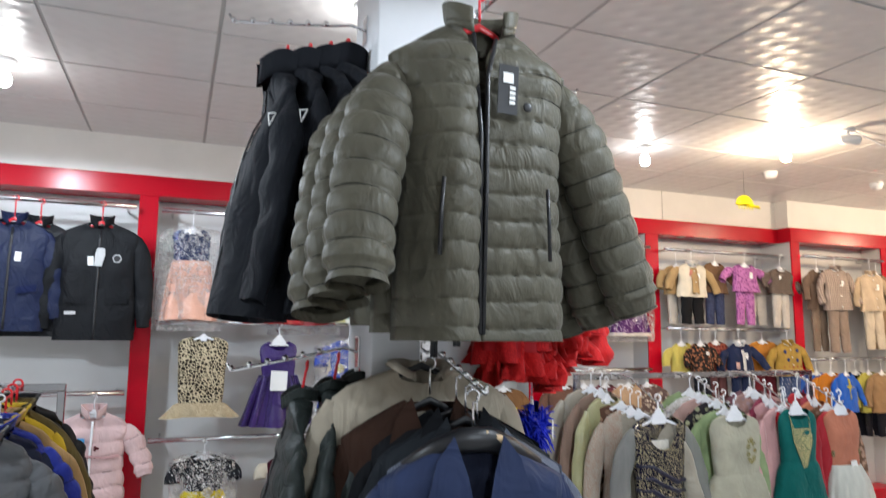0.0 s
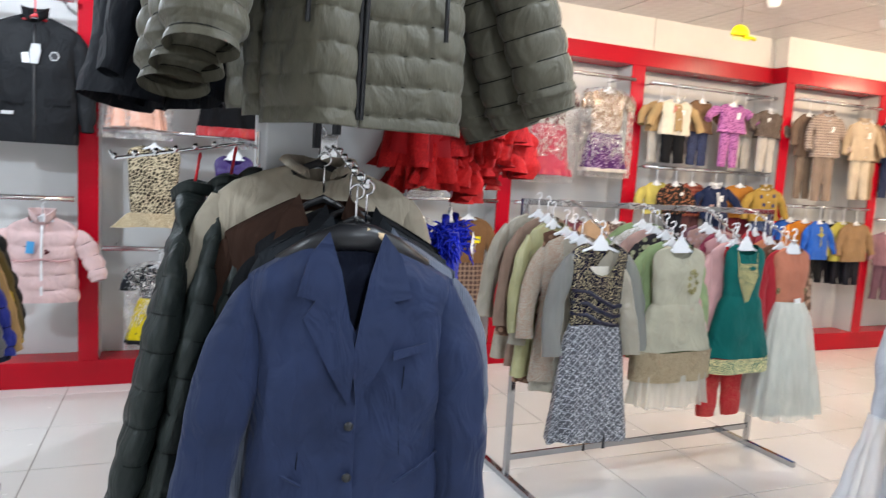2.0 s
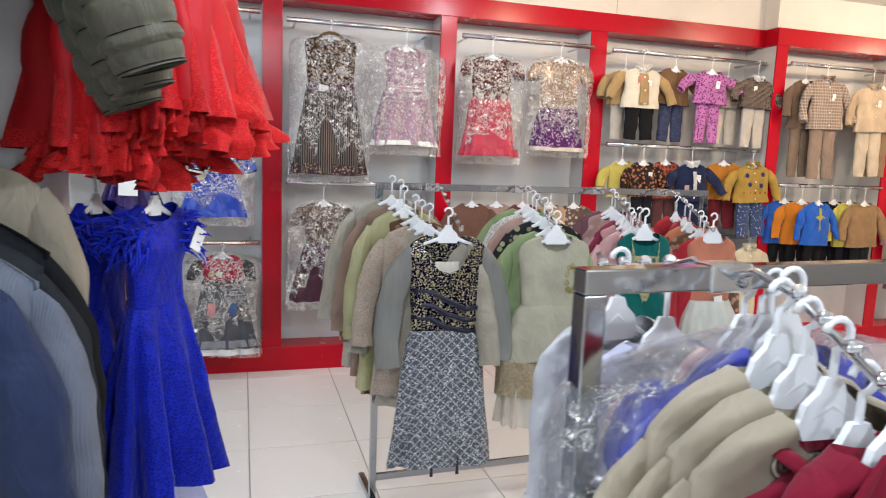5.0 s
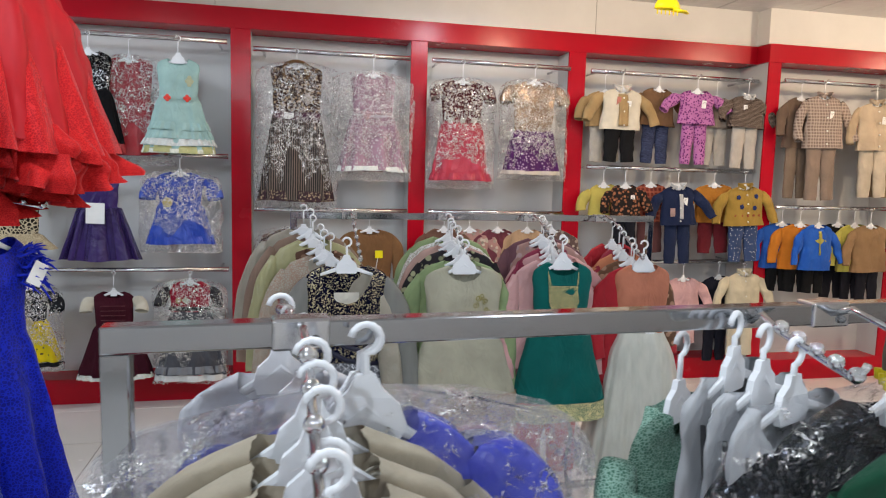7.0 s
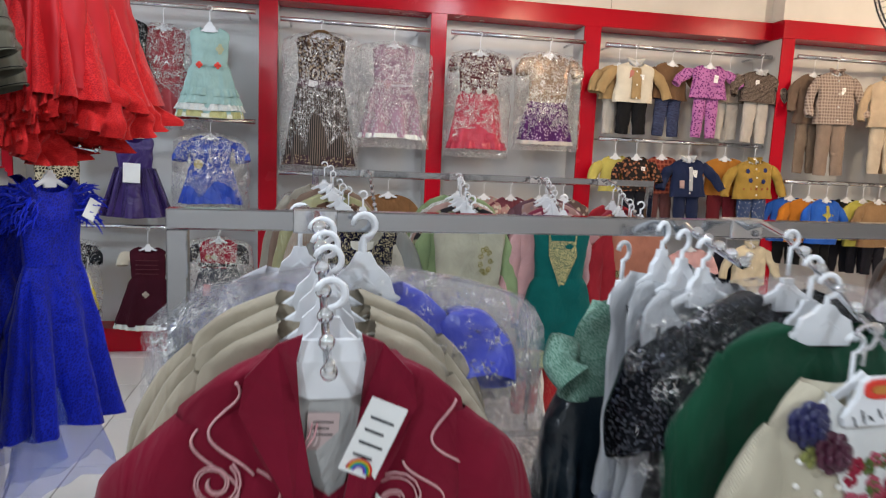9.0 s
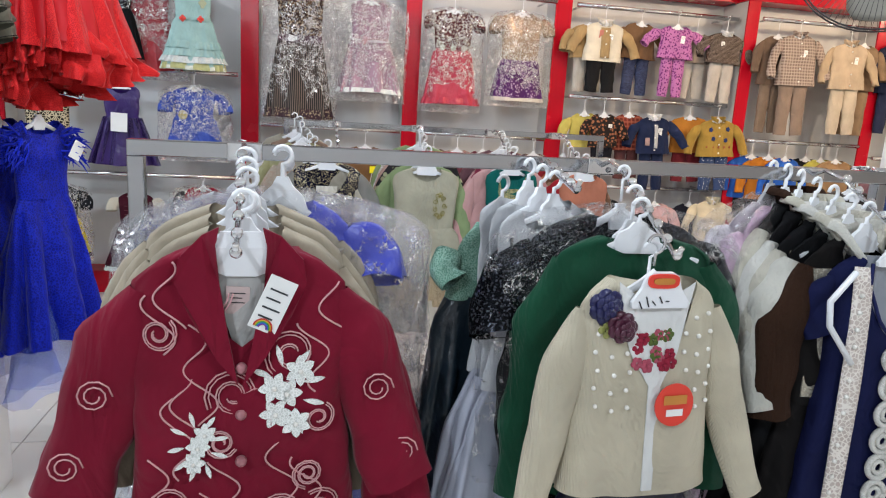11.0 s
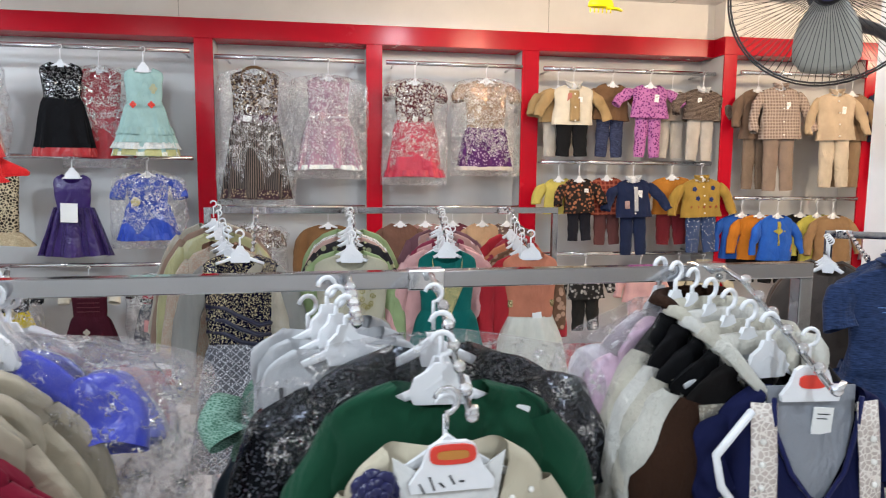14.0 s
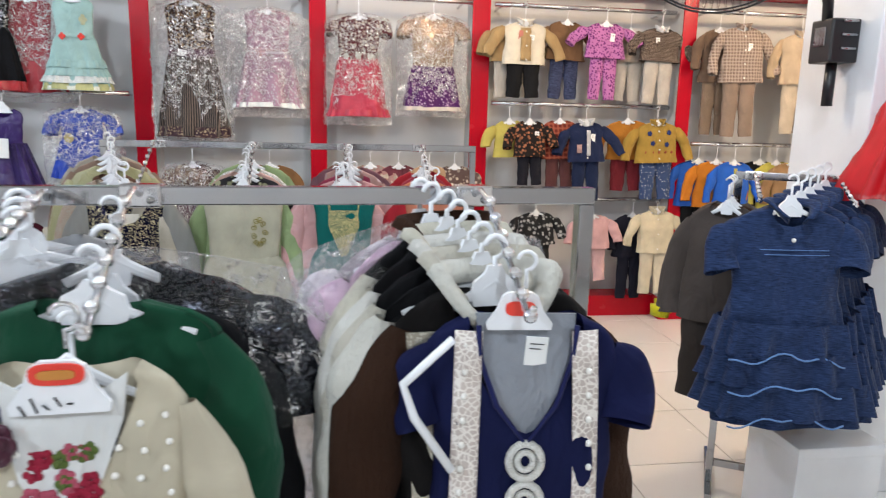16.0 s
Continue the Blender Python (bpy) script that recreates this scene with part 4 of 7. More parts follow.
outfit("navy jersey trousers set", 4.98, 4.62, 0.82, 0.16, 0.13, cloth((0.02, 0.022, 0.04), "plain"), cloth((0.02, 0.022, 0.04), "plain"), 0.5, 0.7, None, 46)
# stepped niche
GREIGE = cloth((0.30, 0.22, 0.17), "plain")
outfit("greige checked jacket and trousers set", 5.62, 4.43, 2.19, 1.42, 0.16, cloth((0.25, 0.18, 0.145), "plaid", (0.42, 0.34, 0.29), scale=1.5), GREIGE, 0.5, 0.8, None, 51, {"height": 0.03, "flare": 0.5}, 1, spread=0.10, buttons=4)
outfit("brown set hung behind another", 5.49, 4.51, 2.18, 1.43, 0.14, cloth((0.2, 0.13, 0.09), "plain"), cloth((0.25, 0.18, 0.13), "plain"), 0.5, 0.7, None, 52)
outfit("beige jacket with tan shoulders over beige trousers", 6.08, 4.43, 2.16, 1.45, 0.16, cloth((0.58, 0.46, 0.33), "plain"), cloth((0.62, 0.53, 0.41), "plain"), 0.5, 0.8, cloth((0.5, 0.38, 0.25), "plain"), 53, {"height": 0.03, "flare": 0.5}, 1, spread=0.10, buttons=4)
outfit("tan set hung behind another", 6.28, 4.51, 2.17, 1.45, 0.14, cloth((0.3, 0.2, 0.12), "plain"), cloth((0.3, 0.2, 0.12), "plain"), 0.5, 0.7, None, 54)
for i, (c, lab) in enumerate([((0.02, 0.10, 0.42), "blue"), ((0.60, 0.20, 0.02), "orange"), ((0.02, 0.12, 0.55), "bright blue")]):
    boys_sweater = outfit("%s boys' sweater over black trousers" % lab, 5.42 + 0.11 * i, 4.52 - 0.06 * i, 1.24, 0.72, 0.15, cloth(c, "plain"), cloth(BLACK, "plain"), 0.66, 0.75, None, 55 + i, spread=0.08, pw=0.1)
for i, (c, lab) in enumerate([((0.015, 0.015, 0.015), "black"), ((0.55, 0.5, 0.1), "yellow"), ((0.33, 0.2, 0.1), "brown")]):
    outfit("%s fleece children's sweater" % lab, 5.92 + 0.09 * i, 4.52 - 0.06 * i, 1.24, 0.66, 0.15, cloth(c, "plain"), cloth((0.02, 0.02, 0.03), "plain"), 0.62, 0.75, None, 60 + i, spread=0.08, pw=0.1)
outfit("blue boys' tracksuit with denim trousers", 6.74, 4.43, 2.20, 1.48, 0.17, cloth((0.02, 0.09, 0.45), "plain"), cloth((0.06, 0.1, 0.25), "denim", (0.3, 0.4, 0.6)), 0.55, 0.75, None, 65, tag=1)
outfit("plain dark blue boys' tracksuit", 6.60, 4.50, 2.20, 1.48, 0.15, cloth((0.02, 0.03, 0.08), "plain"), cloth((0.03, 0.04, 0.1), "plain"), 0.55, 0.75, None, 66)
outfit("plain white boys' tracksuit", 7.12, 4.43, 2.20, 1.48, 0.17, cloth((0.7, 0.72, 0.76), "plain"), cloth((0.5, 0.55, 0.65), "plain"), 0.55, 0.75, None, 67)
outfit("mauve children's pyjama set", 6.66, 4.47, 1.16, 0.5, 0.14, cloth((0.3, 0.16, 0.2), "plain"), cloth((0.2, 0.1, 0.14), "plain"), 0.5, 0.75, None, 68)
outfit("lime green children's pyjama set", 6.90, 4.43, 1.15, 0.48, 0.16, cloth((0.48, 0.55, 0.06), "spots", (0.2, 0.25, 0.05)), cloth((0.45, 0.52, 0.06), "plain"), 0.5, 0.75, None, 69)
outfit("cream and grey children's set", 7.22, 4.43, 1.15, 0.48, 0.16, cloth((0.35, 0.3, 0.28), "plain"), cloth((0.7, 0.66, 0.55), "plain"), 0.5, 0.75, None, 70)


# ---- trimmings on clothes ----
def on_front(root, x, zz, off=0.004):
    """A point on a garment's front, x from its middle and zz below its neck."""
    f, drop = FRONT[root]
    return Vector((x, f(max(0.0, zz), x) - off, -drop - zz))


def applique(root, outline, material, name="patch", off=0.005, thick=0.004, label="", parent=None):
    """A flat piece of cloth laid on a garment's front; outline in x and depth below the neck."""
    n = len(outline)
    front = [on_front(root, x, z, off + thick) for x, z in outline]
    rear = [on_front(root, x, z, off) for x, z in outline]
    faces = [tuple(range(n)), tuple(range(2 * n - 1, n - 1, -1))] + [(i, i + n, (i + 1) % n + n, (i + 1) % n) for i in range(n)]
    return add_mesh(name, front + rear, faces, material, parent or root, label, False)


def tier(root, below, w, depth, h, material, folds=17, amp=0.007, seed=0, flare=1.06, name="ruffle", label=""):
    """A gathered band of cloth round a skirt, below the neck by some distance."""
    drop = FRONT[root][1]
    v, f = torso_data([(0, w, depth), (h, w * flare, depth * 1.16)], (w * 0.97, 0.001, 2), 0.001, folds, amp, -1, 0.003, 0, 0, seed, 4, 120, 0.004)
    return add_mesh(name, [(p[0], p[1], p[2] - drop - below) for p in v], f, material, root, label)


def strip(root, pts, width, material, name="band", off=0.004, label="", columns=4):
    """A band of cloth of some width that follows a garment's front down its middle line."""
    verts, faces = [], []
    for x, z in pts:
        verts += [on_front(root, x + width * (j / columns - 0.5), z, off) for j in range(columns + 1)]
    n = columns + 1
    for i in range(len(pts) - 1):
        faces += [(i * n + j, i * n + j + 1, (i + 1) * n + j + 1, (i + 1) * n + j) for j in range(columns)]
    ob = add_mesh(name, verts, faces, material, root, label)
    ob.modifiers.new("thick", "SOLIDIFY").thickness = 0.002
    return ob


def piping(root, pts, r, material, name="embroidery", off=0.003, parent=None):
    return tube(name, [on_front(root, x, z, off) for x, z in pts], r, material, parent or root, 6)


def curl(x, z, r, turns=2.0, seed=0):
    return [(x + r * (1 - k / 34) * math.cos(k * turns * 6.283 / 26 + seed), z + r * (1 - k / 34) * math.sin(k * turns * 6.283 / 26 + seed)) for k in range(27)]


def flower(root, x, z, r, material, petals=6, name="flower", off=0.008, seed=0):
    parts = []
    for k in range(petals):
        a = 6.283 * k / petals + seed
        p = on_front(root, x + r * 0.55 * math.cos(a), z + r * 0.55 * math.sin(a), off)
        v, f = bead_data((0, 0, 0), r * 0.5, 8)
        parts.append(([Vector((q.x, q.y * 0.35, q.z)) + p for q in v], f))
    p = on_front(root, x, z, off + 0.004)
    v, f = bead_data((0, 0, 0), r * 0.25, 8)
    parts.append(([q + p for q in v], f))
    return add_mesh(name, *merge(*parts), material, root)


LACE_WHITE = cloth((0.70, 0.72, 0.68), "lace", (0.8, 0.8, 0.76))
tier(mint, 0.225, 0.113, 0.037, 0.03, cloth((0.42, 0.62, 0.58), "plain"), 5, 0.001, 1, 1.02, "waistband")
tier(mint, 0.385, 0.162, 0.056, 0.05, cloth((0.44, 0.64, 0.60), "plain"), 21, 0.007, 2, 1.12, label="gathered mint ruffle")
tier(mint, 0.44, 0.180, 0.062, 0.05, cloth((0.44, 0.64, 0.60), "plain"), 23, 0.007, 3, 1.12, label="gathered mint ruffle")
tier(mint, 0.485, 0.198, 0.068, 0.045, LACE_WHITE, 25, 0.008, 4, 1.1, label="white lace ruffle")
tier(mint, 0.53, 0.205, 0.064, 0.045, cloth((0.58, 0.56, 0.26), "plain"), 19, 0.006, 5, 1.04, label="pale yellow underskirt")
tier(pink_floral, 0.26, 0.137, 0.04, 0.022, cloth((0.62, 0.55, 0.60), "satin"), 4, 0.001, 6, 1.0, "sash", "pale lilac sash")
tier(pink_floral, 0.60, 0.222, 0.066, 0.035, LACE_WHITE, 19, 0.008, 7, 1.05, label="white lace ruffle")
tier(purple, 0.22, 0.115, 0.042, 0.32, tulle((0.03, 0.008, 0.12), 0.35), 15, 0.016, 8, 1.95, "overskirt", "sheer purple overskirt")
tier(dark_long, 0.30, 0.150, 0.046, 0.05, cloth((0.16, 0.05, 0.12), "sequin", (0.5, 0.4, 0.35)), 5, 0.002, 9, 1.02, "waistband", "beaded dark waistband")
tier(dark_long, 0.80, 0.23, 0.068, 0.07, cloth((0.08, 0.04, 0.05), "floral", (0.4, 0.3, 0.2), scale=2), 15, 0.012, 10, 1.05)
tier(red_bag, 0.62, 0.20, 0.064, 0.05, cloth((0.48, 0.008, 0.04), "satin"), 15, 0.01, 11, 1.06)
tier(pinafore, 0.52, 0.21, 0.062, 0.035, LACE_WHITE, 19, 0.008, 12, 1.04, label="white lace ruffle")
tier(grey_dress, 0.54, 0.205, 0.064, 0.05, cloth((0.3, 0.31, 0.34), "knit"), 19, 0.01, 13, 1.06)
tier(bluebag, 0.40, 0.19, 0.058, 0.05, cloth((0.01, 0.06, 0.50), "satin"), 17, 0.008, 14, 1.06)


def grid_data(point, nu, nv):
    verts = [point(i / nu, j / nv) for j in range(nv + 1) for i in range(nu + 1)]
    faces = [(j * (nu + 1) + i, (j + 1) * (nu + 1) + i, (j + 1) * (nu + 1) + i + 1, j * (nu + 1) + i + 1) for j in range(nv) for i in range(nu)]
    return verts, faces


def soft(x, rows):
    """A value between rows of place and value, eased from row to row."""
    for (x0, a), (x1, b) in zip(rows, rows[1:]):
        if x <= x1:
            k = max(0.0, (x - x0) / (x1 - x0))
            return a + (b - a) * k * k * (3 - 2 * k)
    return rows[-1][1]


def open_coat(name, label, at, rz, length, sw, width, depth, edges, arms, mat, drop, neck=0.075, slope=0.09, quilt=0.0, seed=0, hanger="red", group="", lean=0.0,
              wrinkle=0.006, radii=(0.08, 0.065), bow=(0.03, 0.03), flat=0.75, collar=0.0, category="jacket", fold=(0.0, 0.0), nu=30):
    """A coat hung open. width, depth: half sizes by depth below the neck; edges: where the fronts end, by depth; arms: the two wrists; fold: how far a front bends forward."""
    root = thing(name, pose(*at, 0, 0, rz) @ pose(0, 0, drop, 0, lean, 0), label, category, group)
    rnd = random.Random(seed)
    off = Vector((rnd.uniform(0, 50), rnd.uniform(0, 50), rnd.uniform(0, 50)))
    ph = rnd.uniform(0, 6)

    def line(x):
        return slope * max(0.0, (abs(x) - neck) / (sw - neck)) ** 1.1

    def puff(along, z, amp):
        r = 0.0
        if quilt:
            zq = z + 0.004 * math.sin(along * 9 + ph) + 0.002 * math.sin(along * 31 + ph)
            q = abs(math.sin(math.pi * zq / quilt))
            r = amp * (q ** 0.36 - 0.7) + 0.0022 * (1 - q) ** 2 * math.sin(along * 170 + 4 * math.sin(z * 50 + ph) + 3 * noise.noise(Vector((along * 30, z * 20, 0))))
        p = Vector((along * 9, z * 5, 0)) + off
        return r + wrinkle * 1.5 * noise.noise(p) + wrinkle * (0.25 if quilt else 1.0) * noise.noise(p * 2.9) + wrinkle * 0.8 * math.sin(along * 28 + z * 13 + 3 * noise.noise(p * 0.6))

    def flank(z, x):
        w = soft(z, width)
        return depth_at(z) * max(0.0, 1 - min(1.0, abs(x) / w) ** 2.6) ** 0.5

    def depth_at(z):
        return soft(z, depth)

    def front(side):
        def point(u, v):
            z0 = v * length
            x = edges[0 if side < 0 else 1]
            e = soft(z0, x)
            xx = e + (side * soft(z0, width) - e) * u
            zt = line(xx)
            z = zt + v * (length - zt)
            amp = 0.0125
            if quilt and v > 0.58:
                amp *= min(1.0, 0.25 + abs(u - 0.62) * 14)
            r = puff(xx, z, amp)
            y = -flank(z, xx) * min(1.0, (v / 0.07) ** 0.5) - r - fold[0 if side < 0 else 1] * math.sin(math.pi * min(1, u * 1.15)) * min(1, v * 1.6)
            return Vector((xx + side * max(0, u - 0.85) * 3 * r, y + 0.006 * (1 - u), -drop - z))
        return point

    def back(u, v):
        w = soft(v * length, width)
        xx = w * (2 * u - 1) * 0.99
        zt = line(xx)
        z = zt + v * (length - 0.012 - zt)
        return Vector((xx, flank(z, xx) * 0.55 * min(1.0, (v / 0.07) ** 0.5) + puff(xx + 3, z, 0.012), -drop - z))

    nv = max(36, int(length / quilt * 14)) if quilt else 60
    for side in (-1, 1):
        ob = add_mesh("front_panel", *grid_data(front(side), nu, nv), mat, root)
        ob.modifiers.new("thick", "SOLIDIFY").thickness = 0.004
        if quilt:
            # dark cords draw the shade in the front's quilting valleys
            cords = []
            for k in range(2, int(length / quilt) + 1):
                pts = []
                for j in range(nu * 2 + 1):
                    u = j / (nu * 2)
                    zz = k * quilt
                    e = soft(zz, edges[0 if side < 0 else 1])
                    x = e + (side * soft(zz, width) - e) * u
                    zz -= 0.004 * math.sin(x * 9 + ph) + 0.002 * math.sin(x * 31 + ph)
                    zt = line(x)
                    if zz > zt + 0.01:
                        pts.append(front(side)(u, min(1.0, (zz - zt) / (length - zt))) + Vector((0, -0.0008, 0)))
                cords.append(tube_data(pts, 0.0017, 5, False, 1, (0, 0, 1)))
            add_mesh("quilt_seam_shade", *merge(*cords), SEAM_SHADE, ob)
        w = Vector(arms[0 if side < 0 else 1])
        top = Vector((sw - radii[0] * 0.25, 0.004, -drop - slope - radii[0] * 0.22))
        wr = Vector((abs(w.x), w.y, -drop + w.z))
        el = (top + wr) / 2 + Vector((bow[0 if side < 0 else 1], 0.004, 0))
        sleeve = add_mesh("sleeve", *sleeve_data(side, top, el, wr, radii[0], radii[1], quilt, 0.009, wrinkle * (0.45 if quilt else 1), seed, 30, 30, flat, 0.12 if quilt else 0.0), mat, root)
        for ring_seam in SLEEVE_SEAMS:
            add_mesh("sleeve_seam_shade", *ring_seam, SEAM_SHADE, sleeve)
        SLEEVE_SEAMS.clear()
    add_mesh("back_panel", *grid_data(back, nu, nv), mat, root)
    if collar:
        def stand(u, v):
            a = radians(-90 + 26 + u * 308)
            return Vector(((neck * 1.02 + 0.012 * v) * math.cos(a), 0.055 * math.sin(a) - 0.008, -drop - 0.035 * max(0.0, -math.sin(a)) ** 2 + collar * v - 0.012 + 0.006 * math.sin(v * 9) * (1 if quilt else 0)))
        c = add_mesh("collar", *grid_data(stand, 40, 10), mat, root)
        c.modifiers.new("thick", "SOLIDIFY").thickness = 0.010
    hanger_parts(root, sw * 0.8, drop, hanger, 0, slope)
    FRONT[root] = (lambda zz, xx=0.0: -flank(zz, xx), drop)
    return root


def blazer(label, x, y, top, bottom, w, mat, rz, seed, lining, hanger="black", group="", detail=True):
    """A suit blazer with padded shoulders, its two fronts meeting at the buttons."""
    n = top - bottom
    edges = ([(0, -0.062), (0.10, -0.032), (0.24, 0.012), (0.62, 0.010), (n, -0.02)], [(0, 0.062), (0.10, 0.032), (0.24, -0.006), (0.62, -0.004), (n, 0.03)])
    root = open_coat("blazer", label, (x, y, top), rz, n, w, [(0, w), (0.12, w * 0.97), (0.22, w * 0.93), (0.42, w * 0.97), (n, w * 1.12)], [(0, 0.045), (0.10, 0.068), (0.25, 0.085), (0.45, 0.075), (n, 0.095)],
                     edges, [(-0.335, -0.055, -0.70), (0.255, -0.03, -0.70)] if detail else [(-0.235, -0.01, -0.70), (0.245, -0.01, -0.70)], mat, 0.10, 0.066, 0.088, 0, seed, hanger, group, 0.0, 0.0058, (0.074, 0.058), (0.012, 0.028), 0.72)
    for sx in (-1, 1):
        applique(root, [(sx * 0.058, -0.016), (sx * 0.098, 0.035), (sx * 0.122, 0.120), (sx * 0.083, 0.128), (sx * 0.108, 0.166), (sx * 0.052, 0.275), (sx * 0.008, 0.352), (sx * -0.004, 0.25), (sx * 0.010, 0.17), (sx * 0.030, 0.07)], mat, "lapel", 0.010, 0.004)
    if detail:
        applique(root, [(sx * 0.07, 0.012) for sx in (-1, 1)] + [(0.05, 0.13), (0.006, 0.30), (-0.006, 0.30), (-0.05, 0.13)], lining, "lining", -0.03, 0.002)
        for sx in (-1, 1):
            piping(root, [(sx * (0.10 + 0.012 * k), 0.535 - 0.006 * k) for k in range(10)], 0.0035, mat, "pocket_welt", 0.001)
            piping(root, [(sx * 0.112, 0.27), (sx * 0.105, 0.40), (sx * 0.112, 0.50)], 0.0012, lining, "dart_seam", -0.001)
        for k, zz in enumerate((0.40, 0.515)):
            v, f = bead_data((0, 0, 0), 0.0105, 12)
            p = on_front(root, -0.004, zz, 0.008)
            add_mesh("button", [Vector((q.x, q.y * 0.45, q.z)) + p for q in v], f, BLACK_PLASTIC, root)
        applique(root, [(0.085, 0.235), (0.160, 0.222), (0.160, 0.240), (0.085, 0.254)], mat, "breast_pocket", 0.003, 0.004)
        for k in range(3):
            v, f = bead_data((0.285 - 0.003 * k, -0.07, -0.10 - 0.685 + 0.02 * k), 0.006, 8)
            add_mesh("cuff_button", v, f, BLACK_PLASTIC, root)
    return root


# ---- pillar hung with coats ----
def coat_arm(at, rz, reach, fall=0.02, name="coat_arm"):
    root = thing(name, pose(*at, 0, 0, rz), "chrome arm with balls, screwed to the pillar", "hook", "pillar arms")
    part("plate", box_bm(-0.022, 0.022, -0.006, 0.002, -0.045, 0.045, 0.002), CHROME, root)
    waterfall(root, (0, 0, 0), 0, reach, fall, 6)
    return root


coat_arm((0.69, 1.83, 2.40), 0, 0.42)
coat_arm((0.668, 1.83, 1.50), 0, 0.40, 0.08)
coat_arm((0.505, 1.97, 2.50), -90, 0.40, 0.04)
coat_arm((0.505, 1.97, 1.50), -90, 0.36, 0.05)
coat_arm((0.842, 1.96, 2.42), 90, 0.42, 0.02)
coat_arm((0.842, 1.96, 1.47), 90, 0.34, 0.05)

OLIVE = cloth((0.125, 0.114, 0.080), "puffer")
for i in range(3):
    ob = open_coat("puffer_jacket", "olive quilted men's puffer jacket hung open on a red hanger", (0.665 - 0.03 * i, 1.46 + 0.085 * i, 2.315 - 0.028 * i), -3 + 3 * i, 0.775 - 0.045 * i, 0.232,
                   [(0, 0.232), (0.2, 0.215), (0.5, 0.208), (0.775, 0.212)], [(0, 0.04), (0.15, 0.085), (0.4, 0.098), (0.775, 0.092)],
                   ([(0, -0.055), (0.12, -0.035), (0.4, -0.03), (0.775, -0.035)], [(0, 0.05), (0.12, -0.012), (0.4, -0.022), (0.775, -0.03)]), [(-0.325, -0.16, -0.665), (0.455, 0.03, -0.70)],
                   OLIVE, 0.09, 0.078, 0.105, 0.062, 100 + i, "red", "olive puffer jackets", 0.0, 0.0045, (0.080, 0.070), (0.02, 0.01), 0.8, 0.06 if i == 0 else 0.02, fold=(0.045, 0.0))
    for side, pts in ((-1, [(-0.036, 0.04), (-0.034, 0.3), (-0.036, 0.76)]), (1, [(0.02, 0.05), (-0.014, 0.16), (-0.022, 0.4), (-0.028, 0.76)])):
        piping(ob, pts, 0.0055, BLACK_PLASTIC, "zip_tape", 0.006)
    if i == 0:
        tagb = quad_card("hang_tag", 0.05, 0.12, tuple(on_front(ob, 0.035, 0.13, 0.02)), BLACK_PLASTIC, ob, 3, "black card tag with white print")
        bm = box_bm(-0.014, 0.012, -0.003, -0.0015, -0.045, -0.02)
        bmesh.ops.transform(bm, matrix=pose(*on_front(ob, 0.035, 0.13, 0.02), 0, 3, 0), verts=bm.verts)
        part("printed_label", bm, CARD, tagb)
        for k in range(4):
            bm = box_bm(0.004, 0.018, -0.003, -0.0015, -0.060 - 0.012 * k, -0.052 - 0.012 * k)
            bmesh.ops.transform(bm, matrix=pose(*on_front(ob, 0.035, 0.13, 0.02), 0, 3, 0), verts=bm.verts)
            part("printed_line", bm, CARD, tagb)
        v, f = bead_data((0, 0, 0), 0.012, 10)
        p = on_front(ob, 0.085, 0.225, 0.012)
        add_mesh("badge", [Vector((q.x, q.y * 0.3, q.z)) + p for q in v], f, BLACK_PLASTIC, ob, "small round black badge")
        for sx in (-1, 1):
            piping(ob, [(sx * 0.135, 0.42), (sx * 0.140, 0.5), (sx * 0.142, 0.59)], 0.0050, BLACK_PLASTIC, "pocket_zip", 0.016 if sx > 0 else 0.055)
COAT = cloth((0.014, 0.016, 0.022), "plain", rough=0.8)
for i, x in enumerate((0.262, 0.330, 0.392, 0.445)):
    ob = jacket("black men's winter jacket with a sleeve badge", x, 1.97, 2.305 + 0.018 * i, 1.585 + 0.01 * i, 0.225, COAT, -86 + 2 * i, 0, 0.80, "red", 110 + i, {"height": 0.07, "flare": 0.1}, BLACK_PLASTIC, 0, 0.09, "winter_jacket", 0.08,
                "black winter jackets", 0.07, 0.085, 0.06, 0, 0.25, tip=-7, wrinkle=0.010, folds=3, fold_amp=0.02, slope=0.11)
    tri_badge = [Vector((0.245, -0.05, -0.30)), Vector((0.262, -0.035, -0.30)), Vector((0.255, -0.045, -0.335))]
    if i < 2:
        for a, b in ((0, 1), (1, 2), (2, 0)):
            tube("badge_edge", [tri_badge[a] + Vector((0.03, -0.01, 0)), tri_badge[b] + Vector((0.03, -0.01, 0))], 0.0016, CARD, ob, 5)
DGREEN = cloth((0.036, 0.046, 0.043), "puffer")
for i, x in enumerate((0.235, 0.325, 0.40)):
    jacket("dark green quilted puffer coat", x + 0.115, 1.95, 1.375 + 0.022 * i, 0.50, 0.215, DGREEN, -95 - 2 * i, 0.085, 0.90, "red", 120 + i, {"height": 0.03, "flare": 0.1}, BLACK_PLASTIC, 0, 0.085, "puffer_coat", 0.08,
           "dark puffer coats", 0.05, 0.075, 0.06, 0, 0.235, tip=-9, wrinkle=0.006, slope=0.10)
NAVYSUIT = cloth((0.03, 0.0465, 0.1162), "plain", rough=0.6)
blazer("navy blue men's suit blazer on a black hanger", 0.662, 1.485, 1.31, 0.53, 0.222, NAVYSUIT, -9, 130, cloth((0.012, 0.016, 0.035), "plain"))
front_blazer = [o for o in scene.collection.objects if o.name.startswith("blazer") and o.parent is None][0]
